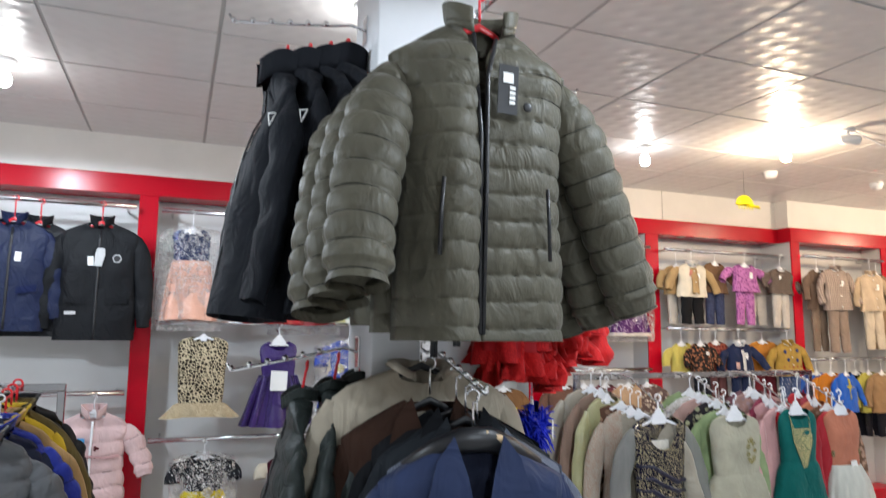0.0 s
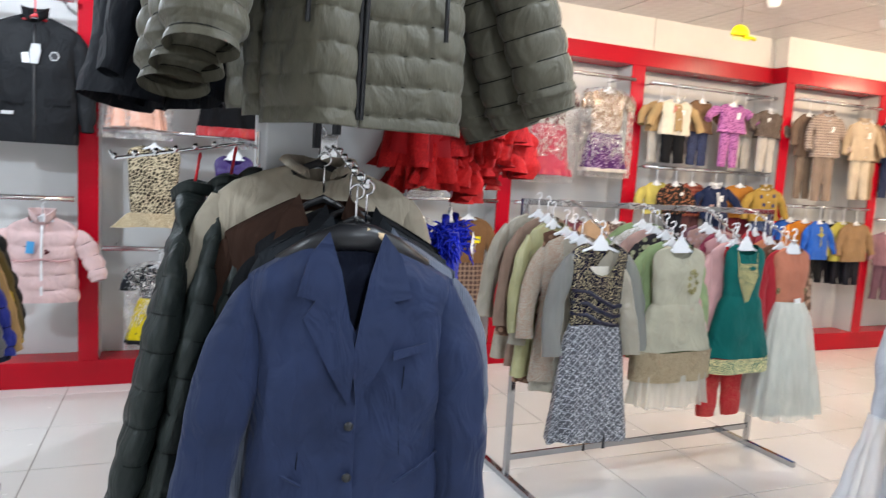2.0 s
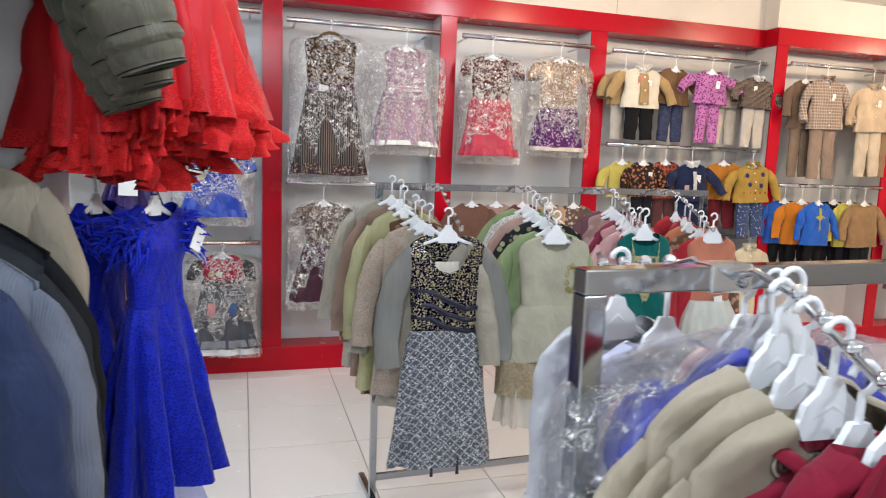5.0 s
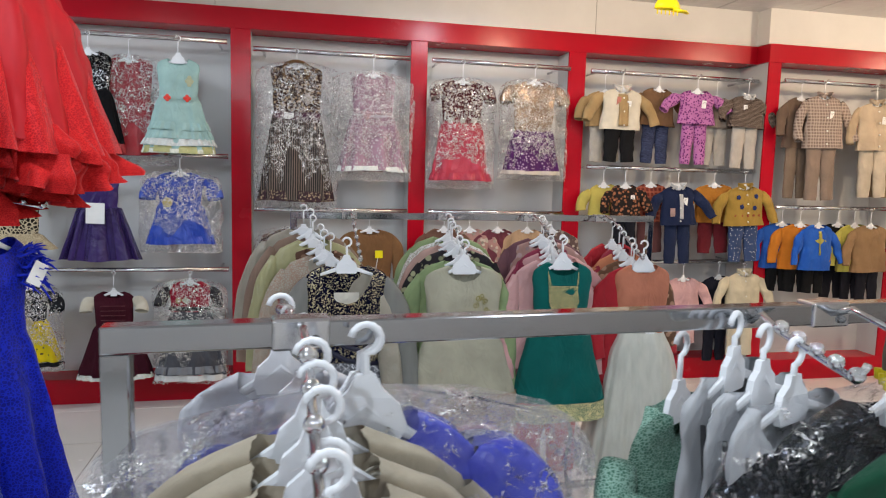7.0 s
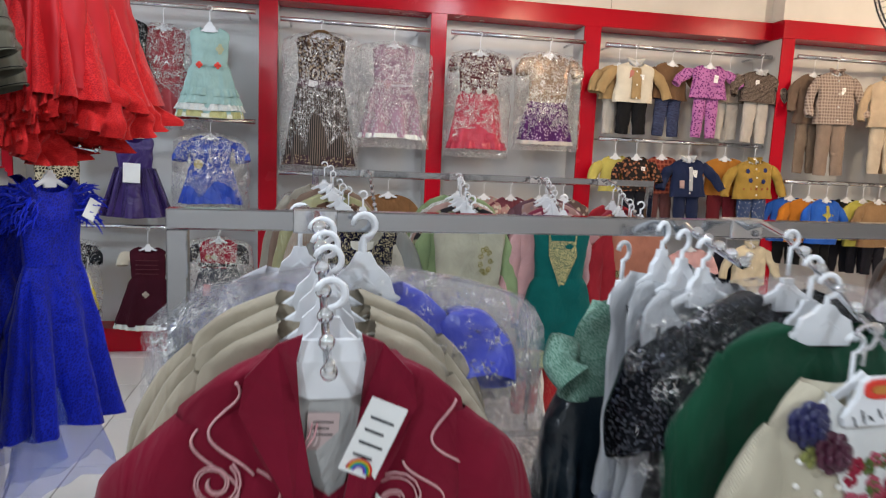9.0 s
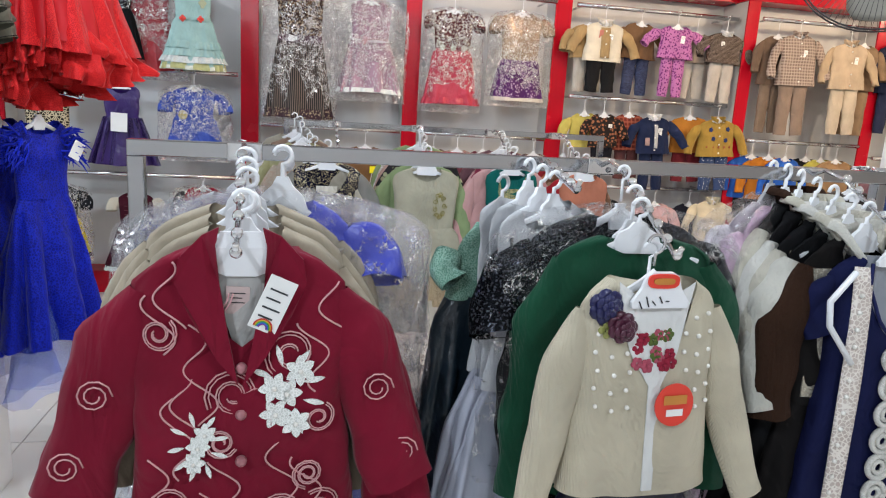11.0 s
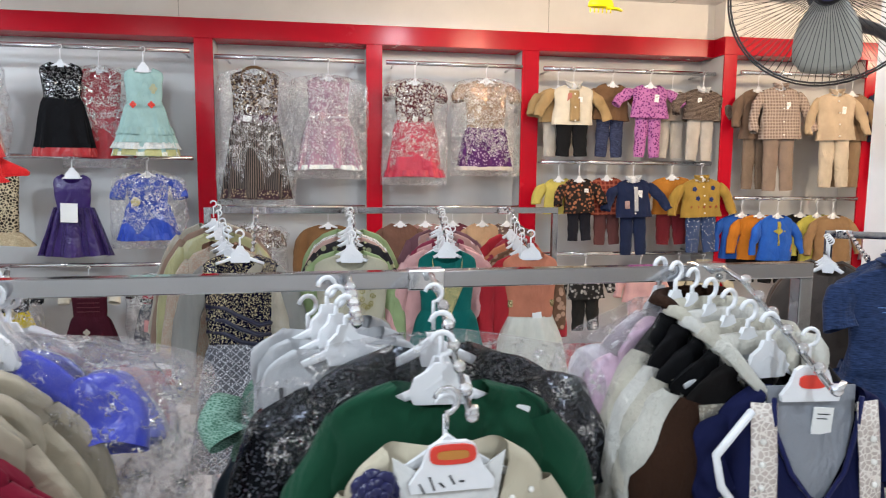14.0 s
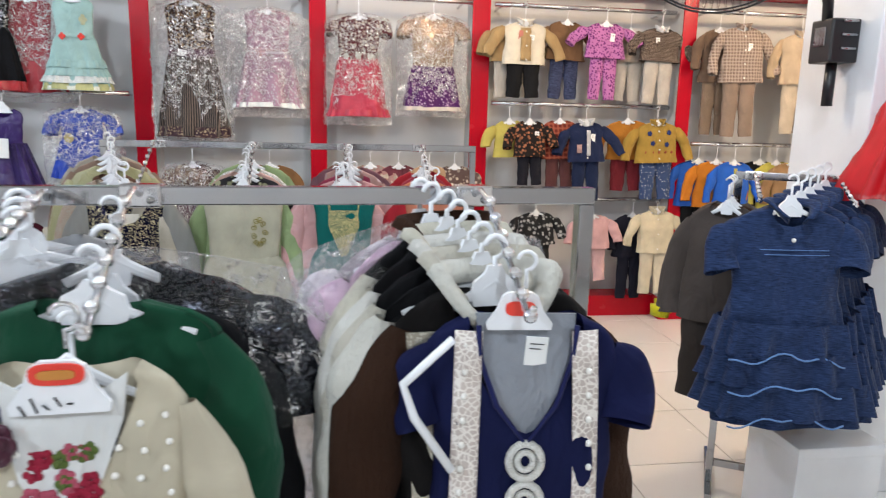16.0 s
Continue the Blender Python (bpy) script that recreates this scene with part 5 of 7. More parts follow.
tube("hanger_form", [(-0.16, 0.01, -0.165), (-0.09, 0.0, -0.122), (-0.03, -0.02, -0.098), (0.03, -0.02, -0.098), (0.09, 0.0, -0.122), (0.16, 0.01, -0.165)], [0.02, 0.026, 0.03, 0.03, 0.026, 0.02], BLACK_PLASTIC, front_blazer, 12, "broad black hanger form", 0.9)
tube("wooden_cap", [(0.02, -0.03, -0.084), (0.06, -0.03, -0.098)], [0.012, 0.010], WOOD, front_blazer, 8, "pale wooden hanger end")
for i, (c, lab, kind) in enumerate([((0.17, 0.19, 0.245), "grey-blue tweed", "knit"), ((0.03, 0.035, 0.042), "dark charcoal", "plain"), ((0.012, 0.013, 0.016), "black", "plain"), ((0.060, 0.028, 0.018), "dark brown velvet", "plain")]):
    blazer("%s men's blazer hung behind another" % lab, 0.662 + (0.040, 0.03, 0.025, -0.030)[i], 1.55 + 0.05 * i, 1.318 + 0.020 * i, 0.52 + 0.01 * i, 0.218 + 0.004 * i, cloth(c, kind), -12 + 1 * i, 131 + i, COAT, group="blazers on the pillar", detail=False)
jacket("beige men's jacket with dark piping", 0.630, 1.765, 1.465, 0.70, 0.25, cloth((0.46, 0.40, 0.31), "plain"), -6, 0, 0.7, "black", 139, {"height": 0.02, "flare": 0.5, "roll": 0.9, "gap": 25}, None, 0, 0.08, "jacket", 0.015, "", 0.06, 0.07, 0.055)
# party dresses on the other face
RED_R = cloth((0.54, 0.006, 0.010), "lace", (0.66, 0.022, 0.02), rough=0.6, scale=1.7)
RED_T, RED_S = tulle((0.62, 0.006, 0.014), 0.35), cloth((0.52, 0.006, 0.012), "lace", (0.66, 0.02, 0.02), rough=0.6, scale=1.4)
for i in range(3):
    ob = dress("bright red girls' party dress with a full tulle skirt", 0.945 + 0.09 * i, 1.97 - 0.01 * i, 2.30, 1.46 + 0.045 * i, 0.13, 0.21, cloth((0.6, 0.006, 0.012), "sequin", (0.9, 0.15, 0.12)), RED_S, 0.38, 0.0, None, 140 + i, 0.11, folds=13, amp=0.03, depth=0.17, rz=80 - 8 * i, name="party_dress", group="red party dresses")
    lay = [(0, 0.13, 0.05), (0.12, 0.17, 0.10), (0.50 - 0.04 * i, 0.205, 0.13)]
    v, f = torso_data(lay, (0.11, 0.001, 2), 0.001, 15, 0.03, 0.0, 0.012, 0, 0, 150 + i, 16, 80, 0.02)
    add_mesh("tulle_layer", [(p[0], p[1], p[2] - 0.11 - 0.31) for p in v], f, RED_T, ob, "sheer red tulle")
    for k in (5, 6):
        u = k / 6
        hang = 0.10 + 0.40 * u
        w0, d0 = 0.135 + 0.06 * u, 0.09 + 0.045 * u
        v, f = torso_data([(0, w0 * 0.93, d0 * 0.9), (0.045, w0 * 1.03, d0 * 1.05), (0.085, w0 * 1.10, d0 * 1.14)], (w0 * 0.9, 0.001, 2), 0.001, 27, 0.030, -1, 0.045, 0, 0, 400 + 10 * i + k, 9, 170, 0.03)
        add_mesh("ruffle", [(p[0], p[1], p[2] - 0.11 - 0.31 - hang + 0.04 * i * u) for p in v], f, RED_R, ob, "gathered red satin ruffle")
    for sx in (-1, 1):
        for k in range(5):
            piping(ob, curl(sx * (0.03 + 0.014 * (k % 3)), 0.07 + 0.05 * k, 0.018, 2.2, k), 0.0022, cloth((0.78, 0.05, 0.05), "satin"), "bodice_embroidery", 0.004)
BLUE_S = cloth((0.002, 0.007, 0.26), "lace", (0.004, 0.016, 0.40), rough=0.5, scale=1.0)
for i, (x, y, rz) in enumerate([(0.93, 1.955, 66), (1.065, 1.93, 56)]):
    ob = dress("royal blue girls' lace gown with feathered shoulders", x, y, 1.345, 0.58 + 0.03 * i, 0.10, 0.15, BLUE_S, BLUE_S, 0.34, 0.0, None, 160 + i, 0.10, folds=8, amp=0.042, depth=0.10, rz=rz, name="party_gown", group="blue gowns")
    v, f = torso_data([(0, 0.06, 0.014), (0.2, 0.08, 0.02), (0.45, 0.11, 0.05), (0.63, 0.165, 0.075)], (0.09, 0.001, 2), 0.001, 9, 0.010, 0.0, 0.006, 0, 0, 170 + i, 14, 64, 0.02)
    add_mesh("tulle_layer", [(p[0], p[1], p[2] - 0.10 - 0.28) for p in v], f, tulle((0.12, 0.2, 0.7), 0.62), ob, "pale blue sheer underskirt")
    for side in (-1, 1):
        quills = []
        rnd = random.Random(180 + i * 5 + side)
        for k in range(150):
            p = Vector((side * (0.08 + rnd.uniform(-0.03, 0.04)), rnd.uniform(-0.04, 0.04), -0.10 - 0.035 - rnd.uniform(0, 0.09)))
            dv = Vector((side * rnd.uniform(0.2, 1), rnd.uniform(-1, 1), rnd.uniform(-1, 0.7))).normalized() * 0.05
            quills.append(tube_data([p, p + dv * 0.6, p + dv + Vector((0, 0, -0.008))], [0.004, 0.003, 0.0008], 4, False))
        add_mesh("feather_trim", *merge(*quills), cloth((0.008, 0.025, 0.6), "plain"), ob, "blue feather trim")
    quad_card("price_tag", 0.04, 0.06, (0.10, -0.06, -0.17), CARD, ob, 30, "white paper price tag")

# ---- rack of girls' dresses in the middle ----
def stack(x, y, z, n, specs, dy=0.05, dz=0.017, w=0.15, length=0.55, seed=0, rz=0, spread=0.05, dx=0.0, sl=0.45, drop=0.08, bag=(), group="rack clothes"):
    """Clothes one behind the other on a sloped arm."""
    rnd = random.Random(seed)
    for i in range(n):
        c, kind, c2, lab = specs[i % len(specs)]
        k = rnd.uniform(0.92, 1.08)
        garment("hung_garment", lab, (x + dx * i + rnd.uniform(-0.006, 0.006), y + dy * i + rnd.uniform(-0.016, 0.016), z + dz * i + rnd.uniform(-0.012, 0.012)), rz + rnd.uniform(-24, 24), length * k, w * k, w * k * 1.2, None, 0.028, None, cloth(c, kind, c2), (0.05, 0.04, 2.0), 0.045,
                {"length": sl * k, "spread": spread, "r0": 0.045, "r1": 0.04} if sl else None, drop=drop, seed=seed + i, category="garment", bag=0.02 if i in bag else 0.0, folds=7, fold_amp=0.008, group=group, n=32, rings=16)


GREYNET = cloth((0.17, 0.175, 0.20), "net", (0.44, 0.46, 0.50), scale=1.9)
SHEER = tulle((0.25, 0.25, 0.23), 0.35)
sq = dress("navy and gold sequin girls' gown with a silver net skirt", 1.985, 2.46, 1.205, 0.34, 0.145, 0.205, cloth((0.005, 0.007, 0.045), "sequin", (0.80, 0.68, 0.42), scale=0.95), GREYNET, 0.41, 0.0, {"length": 0.44, "spread": 0.09, "r0": 0.055, "r1": 0.045, "mat": SHEER, "bow": 0.03}, 200, 0.08, (0.07, 0.15, 3.0), 6, 0.012, None, 0, 0, None, 0.08, 0.05, "girls_gown")
applique(sq, [(-0.045, 0.10), (0.045, 0.10), (0.042, 0.14), (0.0, 0.155), (-0.042, 0.14)], cloth((0.75, 0.7, 0.6), "plain"), "neck_card", -0.02, 0.003)
for k in range(3):
    piping(sq, [(-0.13, 0.20 + 0.05 * k), (-0.06, 0.205 + 0.05 * k), (0.0, 0.24 + 0.05 * k), (0.07, 0.275 + 0.04 * k), (0.12, 0.27 + 0.045 * k)], 0.011, cloth((0.008, 0.01, 0.045), "satin"), "satin_band", -0.003)
for sx in (-1, 1):
    tube("tassel", [(0.05 * sx, -0.07, -0.90), (0.05 * sx, -0.07, -0.97)], [0.002, 0.007], BLACK_PLASTIC, sq, 6)
bg = dress("pale beige girls' tunic with gold embroidery and lace hem", 2.415, 2.46, 1.20, 0.715, 0.15, 0.205, cloth((0.48, 0.455, 0.345), "plain"), cloth((0.48, 0.455, 0.345), "plain"), 0.55, 0.0, None, 201, 0.08, (0.055, 0.08, 1.2), 4, 0.006, cloth((0.30, 0.22, 0.13), "lace", (0.42, 0.34, 0.22), scale=1.8), 0, 0, None, 0.06, 0.06, "girls_tunic", trim_h=0.14)
for (px, pz, sc) in ((0.06, 0.16, 1), (-0.055, 0.36, 0.8)):
    for k in range(9):
        a = k * 0.7
        piping(bg, curl(px + 0.022 * sc * math.cos(a), pz + 0.05 * sc * math.sin(a), 0.012 * sc, 1.4, k), 0.0016, cloth((0.55, 0.47, 0.10), "sequin", (0.8, 0.7, 0.3)), "gold_embroidery")
tier(bg, 0.58, 0.19, 0.06, 0.15, tulle((0.62, 0.58, 0.48), 0.45), 13, 0.014, 21, 1.06, "underskirt", "sheer cream underskirt")
tl = dress("teal girls' tunic with gold embroidered yoke and hem", 2.80, 2.46, 1.215, 0.665, 0.12, 0.185, cloth((0.003, 0.15, 0.132), "plain"), cloth((0.003, 0.15, 0.132), "plain"), 0.45, 0.0, None, 202, 0.08, (0.05, 0.06, 2.5), 4, 0.006, cloth((0.02, 0.16, 0.12), "lace", (0.80, 0.68, 0.34), scale=1.1), 0, 0, None, 0.06, 0.05, "girls_tunic", trim_h=0.075)
applique(tl, [(-0.062, 0.03), (-0.05, 0.09), (0.05, 0.09), (0.062, 0.03), (0.06, 0.15), (0.032, 0.22), (0.0, 0.30), (-0.032, 0.22), (-0.06, 0.15)], cloth((0.004, 0.12, 0.09), "lace", (0.62, 0.50, 0.22), scale=1.7), "embroidered_yoke", 0.003, 0.002, "gold embroidered yoke")
garment("girls_trousers", "red girls' trousers under a teal tunic", (2.77, 2.50, 1.20), 0, 0.5, 0.06, 0.09, None, 0.02, None, cloth((0.5, 0.01, 0.02), "plain"), (0.04, 0.03, 2), 0.04, None, None, {"length": 0.33, "mat": cloth((0.55, 0.01, 0.025), "lace", (0.5, 0.08, 0.06)), "width": 0.135}, drop=0.08, seed=203, category="trousers")
for i, dxx in enumerate((-0.03, 0.04)):
    garment("girls_shirt", "pale pink girls' shirt behind the teal tunic", (2.80 + dxx, 2.515 + 0.05 * i, 1.215), 4, 0.42, 0.15, 0.17, None, 0.025, None, cloth((0.66, 0.36, 0.35), "satin"), (0.05, 0.05, 2), 0.05, {"length": 0.40, "spread": 0.05, "r0": 0.05, "r1": 0.045}, drop=0.08, seed=204 + i, category="shirt")
ot = dress("girls' gown with an orange bodice and white tulle skirt", 3.17, 2.52, 1.195, 0.36, 0.12, 0.19, cloth((0.55, 0.20, 0.12), "plain"), cloth((0.62, 0.62, 0.54), "satin"), 0.33, 0.0, None, 206, 0.08, (0.05, 0.04, 2), 12, 0.014, None, 0, 0, None, 0.13, 0.06, "girls_gown")
v, f = torso_data([(0, 0.10, 0.05), (0.08, 0.14, 0.08), (0.57, 0.235, 0.15)], (0.09, 0.001, 2), 0.001, 16, 0.012, 0.0, 0.004, 0, 0, 207, 14, 80, 0.01)
add_mesh("tulle_layer", [(p[0], p[1], p[2] - 0.08 - 0.27) for p in v], f, tulle((0.72, 0.72, 0.64), 0.35), ot, "sheer white tulle")
applique(ot, [(-0.10, 0.20), (0.10, 0.20), (0.10, 0.23), (-0.10, 0.23)], cloth((0.3, 0.2, 0.08), "sequin", (0.8, 0.7, 0.4)), "belt", 0.003, 0.003)
quad_card("price_tag", 0.04, 0.07, tuple(on_front(ot, 0.02, 0.25, 0.012)), CARD, ot, -8, "white paper price tag")

G1 = [((0.40, 0.36, 0.28), "satin", WHITE, "olive satin girls' tunic on the rack"), ((0.50, 0.46, 0.37), "lace", (0.36, 0.24, 0.18), "pale flowered girls' tunic on the rack"), ((0.16, 0.08, 0.05), "floral", (0.5, 0.3, 0.2), "brown flowered girls' dress on the rack"),
      ((0.42, 0.4, 0.2), "satin", WHITE, "lime satin girls' tunic on the rack"), ((0.3, 0.2, 0.15), "plain", WHITE, "brown girls' dress on the rack")]
G2 = [((0.30, 0.39, 0.19), "plain", WHITE, "green girls' tunic on the rack"), ((0.04, 0.035, 0.04), "floral", (0.5, 0.5, 0.3), "dark flowered girls' tunic on the rack"), ((0.55, 0.35, 0.3), "plain", WHITE, "salmon girls' tunic on the rack"), ((0.5, 0.45, 0.36), "lace", WHITE, "beige lace girls' tunic on the rack")]
G3 = [((0.6, 0.33, 0.33), "plain", WHITE, "pink girls' tunic on the rack"), ((0.28, 0.04, 0.08), "plain", WHITE, "wine red girls' tunic on the rack"), ((0.5, 0.3, 0.26), "floral", (0.7, 0.5, 0.5), "rose flowered girls' tunic on the rack"), ((0.22, 0.1, 0.12), "plain", WHITE, "plum girls' tunic on the rack")]
G4 = [((0.4, 0.02, 0.03), "plain", WHITE, "red girls' dress on the rack"), ((0.18, 0.09, 0.05), "floral", (0.5, 0.3, 0.2), "brown flowered girls' dress on the rack"), ((0.55, 0.2, 0.1), "plain", WHITE, "orange girls' dress on the rack"), ((0.3, 0.03, 0.05), "plain", WHITE, "dark red girls' dress on the rack")]
stack(1.93, 2.52, 1.22, 6, G1, 0.05, 0.017, 0.16, 0.70, 210, -6, 0.09, -0.018, 0.46)
stack(2.41, 2.52, 1.22, 5, G2, 0.055, 0.017, 0.15, 0.52, 220, 0, 0.05)
stack(2.82, 2.61, 1.22, 4, G3, 0.055, 0.017, 0.15, 0.50, 230, 0, 0.05)
stack(3.14, 2.52, 1.19, 5, G4, 0.055, 0.017, 0.13, 0.52, 240, 0, 0.03, 0.0, 0.3)
# more clothes on low rails behind the rack
for i, (x, c, kind, lab) in enumerate([(2.80, (0.2, 0.1, 0.07), "plain", "brown"), (2.98, (0.45, 0.25, 0.22), "floral", "rose flowered"), (3.18, (0.2, 0.05, 0.07), "plain", "wine red"), (3.40, (0.5, 0.33, 0.2), "plain", "tan"), (3.58, (0.16, 0.1, 0.09), "floral", "brown flowered")]):
    outfit("%s girls' outfit on the low rail" % lab, x, 4.57, 1.17, 0.55, 0.13, cloth(c, kind, (0.6, 0.5, 0.4)), cloth(dim(c, 0.6), "plain"), 0.55, 0.6, None, 250 + i)


# ---- rack of children's clothes close to the walk ----
def close(label, name, x, y, z, length, w, hem, mat, seed, rz=0.0, neck=(0.055, 0.05, 2.0), sleeves=None, d=0.04, slope=0.045, collar=None, hanger="white", plate=0.05, drop=0.07, category="", bag=0.0, wrinkle=0.007, folds=6, fold_amp=0.008, skirt=None, waist=None, pants=None, group="", buttons=0):
    return garment(name, label, (x, y, z), rz, length, w, hem, None, d, None, mat, neck, slope, sleeves, skirt, pants, collar, None, buttons, 0, hanger, plate, drop, bag, 0, folds, fold_amp, wrinkle, seed, group, category, 72, 44, 0.0, waist)


# embroidered dark red coat in front of the first arm
WINE = cloth((0.24, 0.008, 0.03), "plain", rough=0.9)
THREAD = cloth((0.74, 0.40, 0.41), "plain")
rc = garment("girls_coat", "dark red embroidered girls' coat with white lace flowers", (1.835, 0.575, 1.24), 2, 0.60, 0.160, 0.185, 0.155, 0.05, None, WINE, (0.046, 0.20, 1.0), 0.06, {"length": 0.345, "spread": 0.10, "r0": 0.062, "r1": 0.056, "flat": 0.6, "bow": 0.0},
             None, None, None, None, 0, 0, "white", 0.055, 0.06, 0, 0, 4, 0.006, 0.007, 300, "", "coat", 72, 44)
for sx in (-1, 1):
    applique(rc, [(sx * 0.030, -0.028), (sx * 0.056, -0.012), (sx * 0.088, 0.022), (sx * 0.094, 0.060), (sx * 0.072, 0.105), (sx * 0.036, 0.165), (sx * 0.004, 0.205), (sx * 0.018, 0.135), (sx * 0.032, 0.06), (sx * 0.036, 0.0)], WINE, "collar", 0.012, 0.006, "turned-down collar")
applique(rc, [(-0.042, 0.015), (0.042, 0.015), (0.034, 0.09), (0.016, 0.15), (0.002, 0.19), (-0.014, 0.15), (-0.034, 0.09)], cloth((0.5, 0.49, 0.47), "plain"), "lining", -0.012, 0.003)
applique(rc, [(-0.030, -0.020), (0.030, -0.020), (0.034, 0.004), (0.040, 0.010), (0.040, 0.042), (0.020, 0.050), (-0.022, 0.050), (-0.040, 0.042), (-0.040, 0.010), (-0.034, 0.004)], HANGER, "hanger_plate", 0.002, 0.005, "stepped white plastic hanger plate")
bm_card = quad_card("price_tag", 0.042, 0.085, tuple(on_front(rc, 0.062, 0.048, 0.032)), CARD, rc, 24, "white card price tag", 4)
for k, c in enumerate([(0.6, 0.02, 0.03), (0.7, 0.4, 0.02), (0.05, 0.4, 0.08), (0.02, 0.15, 0.6), (0.2, 0.03, 0.35)]):
    arc = [on_front(rc, 0.062, 0.048, 0.0335) + pose(0, 0, 0, 0, 24, 0) @ Vector(((0.014 - 0.002 * k) * math.cos(a * 0.35), -0.0018, -0.080 + (0.014 - 0.002 * k) * math.sin(a * 0.35))) for a in range(10)]
    tube("rainbow_print", arc, 0.0011, plain("rainbow_ink_%d" % k, c, 0.5), bm_card, 5)
quad_card("size_label", 0.034, 0.042, tuple(on_front(rc, -0.006, 0.066, 0.004)), plain("woven_label", (0.55, 0.42, 0.40), 0.8), rc, 3, "pale printed woven label", 3)
for k, (px, pz, pr) in enumerate([(-0.052, 0.075, 0.030), (0.072, 0.165, 0.034), (-0.012, 0.225, 0.032), (0.028, 0.25, 0.028), (0.115, 0.27, 0.020), (-0.10, 0.40, 0.03), (0.06, 0.42, 0.03), (-0.035, 0.45, 0.026), (0.12, 0.42, 0.026), (-0.118, 0.135, 0.022), (-0.03, 0.30, 0.02), (0.10, 0.36, 0.02), (0.0, 0.52, 0.03)]):
    piping(rc, curl(px, pz, pr * 1.3, 1.5 + 0.25 * (k % 4), k * 1.3), 0.0013, THREAD, off=0.006)
    piping(rc, curl(px, pz, pr * 1.12, 1.4 + 0.25 * (k % 4), k * 1.3), 0.0011, THREAD, off=0.006)
for k, (x0, z0, n) in enumerate([(-0.075, 0.12, 14), (-0.115, 0.03, 9), (0.125, 0.06, 10), (-0.10, 0.23, 12), (0.09, 0.33, 10), (-0.03, 0.33, 12), (-0.13, 0.33, 10), (0.02, 0.40, 9), (-0.09, 0.20, 12), (0.05, 0.30, 10), (-0.125, 0.08, 8), (0.10, 0.12, 10), (-0.05, 0.38, 12)]):
    piping(rc, [(x0 + 0.020 * math.sin(j * 0.25 + k) + 0.0007 * j, z0 + 0.0037 * j) for j in range(3 * n)], 0.0015, THREAD, off=0.005)
def petal(root, x, z, a, long, wide, material, off, name="lace_petal"):
    """A pointed lace petal that starts at x, z and runs along the angle a."""
    c, d = math.cos(a), math.sin(a)
    outline = [(0, 0), (0.35, 0.42), (0.62, 0.5), (0.85, 0.28), (1.0, 0.0), (0.85, -0.28), (0.62, -0.5), (0.35, -0.42)]
    return applique(root, [(x + c * long * p - d * wide * q, z + d * long * p + c * wide * q) for p, q in outline], material, name, off, 0.0022)


LACE_PIECE = cloth((0.80, 0.82, 0.78), "lace", (0.86, 0.87, 0.84), scale=2.0)
for fx, fz, size, blooms in ((0.066, 0.225, 1.0, [(0, 0), (0.020, -0.034), (-0.016, 0.030), (0.014, 0.046), (-0.018, -0.012)]), (-0.062, 0.305, 0.75, [(0, 0), (0.014, -0.028), (-0.008, 0.032)])):
    for b, (bx, bz) in enumerate(blooms):
        for k in range(6):
            petal(rc, fx + bx * size, fz + bz * size, k * 1.047 + b * 0.5, 0.024 * size, 0.014 * size, LACE_PIECE, 0.006 + 0.0016 * b)
        v, f = bead_data(on_front(rc, fx + bx * size, fz + bz * size, 0.012 + 0.0016 * b), 0.004 * size, 8)
        add_mesh("lace_knot", v, f, PEARL, rc)
    for k in range(9):
        a = k * 0.7 + 0.3
        petal(rc, fx + 0.026 * size * math.cos(a), fz + 0.042 * size * math.sin(a), a + 0.3 * math.sin(k), 0.034 * size, 0.009 * size, LACE_PIECE, 0.005, "lace_leaf")
for zz in (0.185, 0.255, 0.33, 0.41):
    v, f = bead_data(on_front(rc, 0.0, zz, 0.006), 0.009, 10)
    add_mesh("button", v, f, cloth((0.5, 0.2, 0.22), "satin"), rc)
for side in (-1, 1):
    for k in range(3):
        px = side * (0.205 + 0.022 * k)
        c = [Vector((px + 0.026 * (1 - j / 30) * math.cos(j * 0.6), -0.045, -0.075 - 0.21 - 0.055 * k + 0.026 * (1 - j / 30) * math.sin(j * 0.6))) for j in range(22)]
        if k != 1:
            tube("embroidery", c, 0.0013, THREAD, rc, 6)
close("dark red girls' coat hung behind another", "girls_coat", 1.838, 0.622, 1.205, 0.60, 0.160, 0.185, WINE, 301, -3, (0.055, 0.08, 1.2), {"length": 0.345, "spread": 0.10, "r0": 0.060, "r1": 0.056, "flat": 0.5}, 0.04, 0.055, {"height": 0.015, "flare": 0.4, "roll": 0.8, "gap": 40}, "white", 0.06, 0.085, "coat", folds=4, fold_amp=0.006)
BEIGE = cloth((0.42, 0.36, 0.27), "plain")
for i in range(3):
    ob = close("beige wool girls' coat with cord embroidery", "girls_coat", 1.833 - 0.004 * i, 0.652 + 0.034 * i, 1.250 + 0.013 * i, 0.55, 0.155 + 0.004 * i, 0.19, BEIGE, 310 + i, -3 + 3 * i, (0.05, 0.05, 2.0), {"length": 0.38, "spread": 0.06, "r0": 0.048, "r1": 0.045, "flat": 0.4}, 0.045, 0.06, None, "white", 0.046, 0.075, "coat", wrinkle=0.005, group="beige coats")
    for sx in (-1, 1):
        for k in range(3):
            piping(ob, curl(sx * (0.062 + 0.022 * k), 0.045 + 0.045 * k, 0.017, 1.8, k + i), 0.0018, cloth((0.6, 0.55, 0.46), "plain"), "cord_embroidery", 0.004)
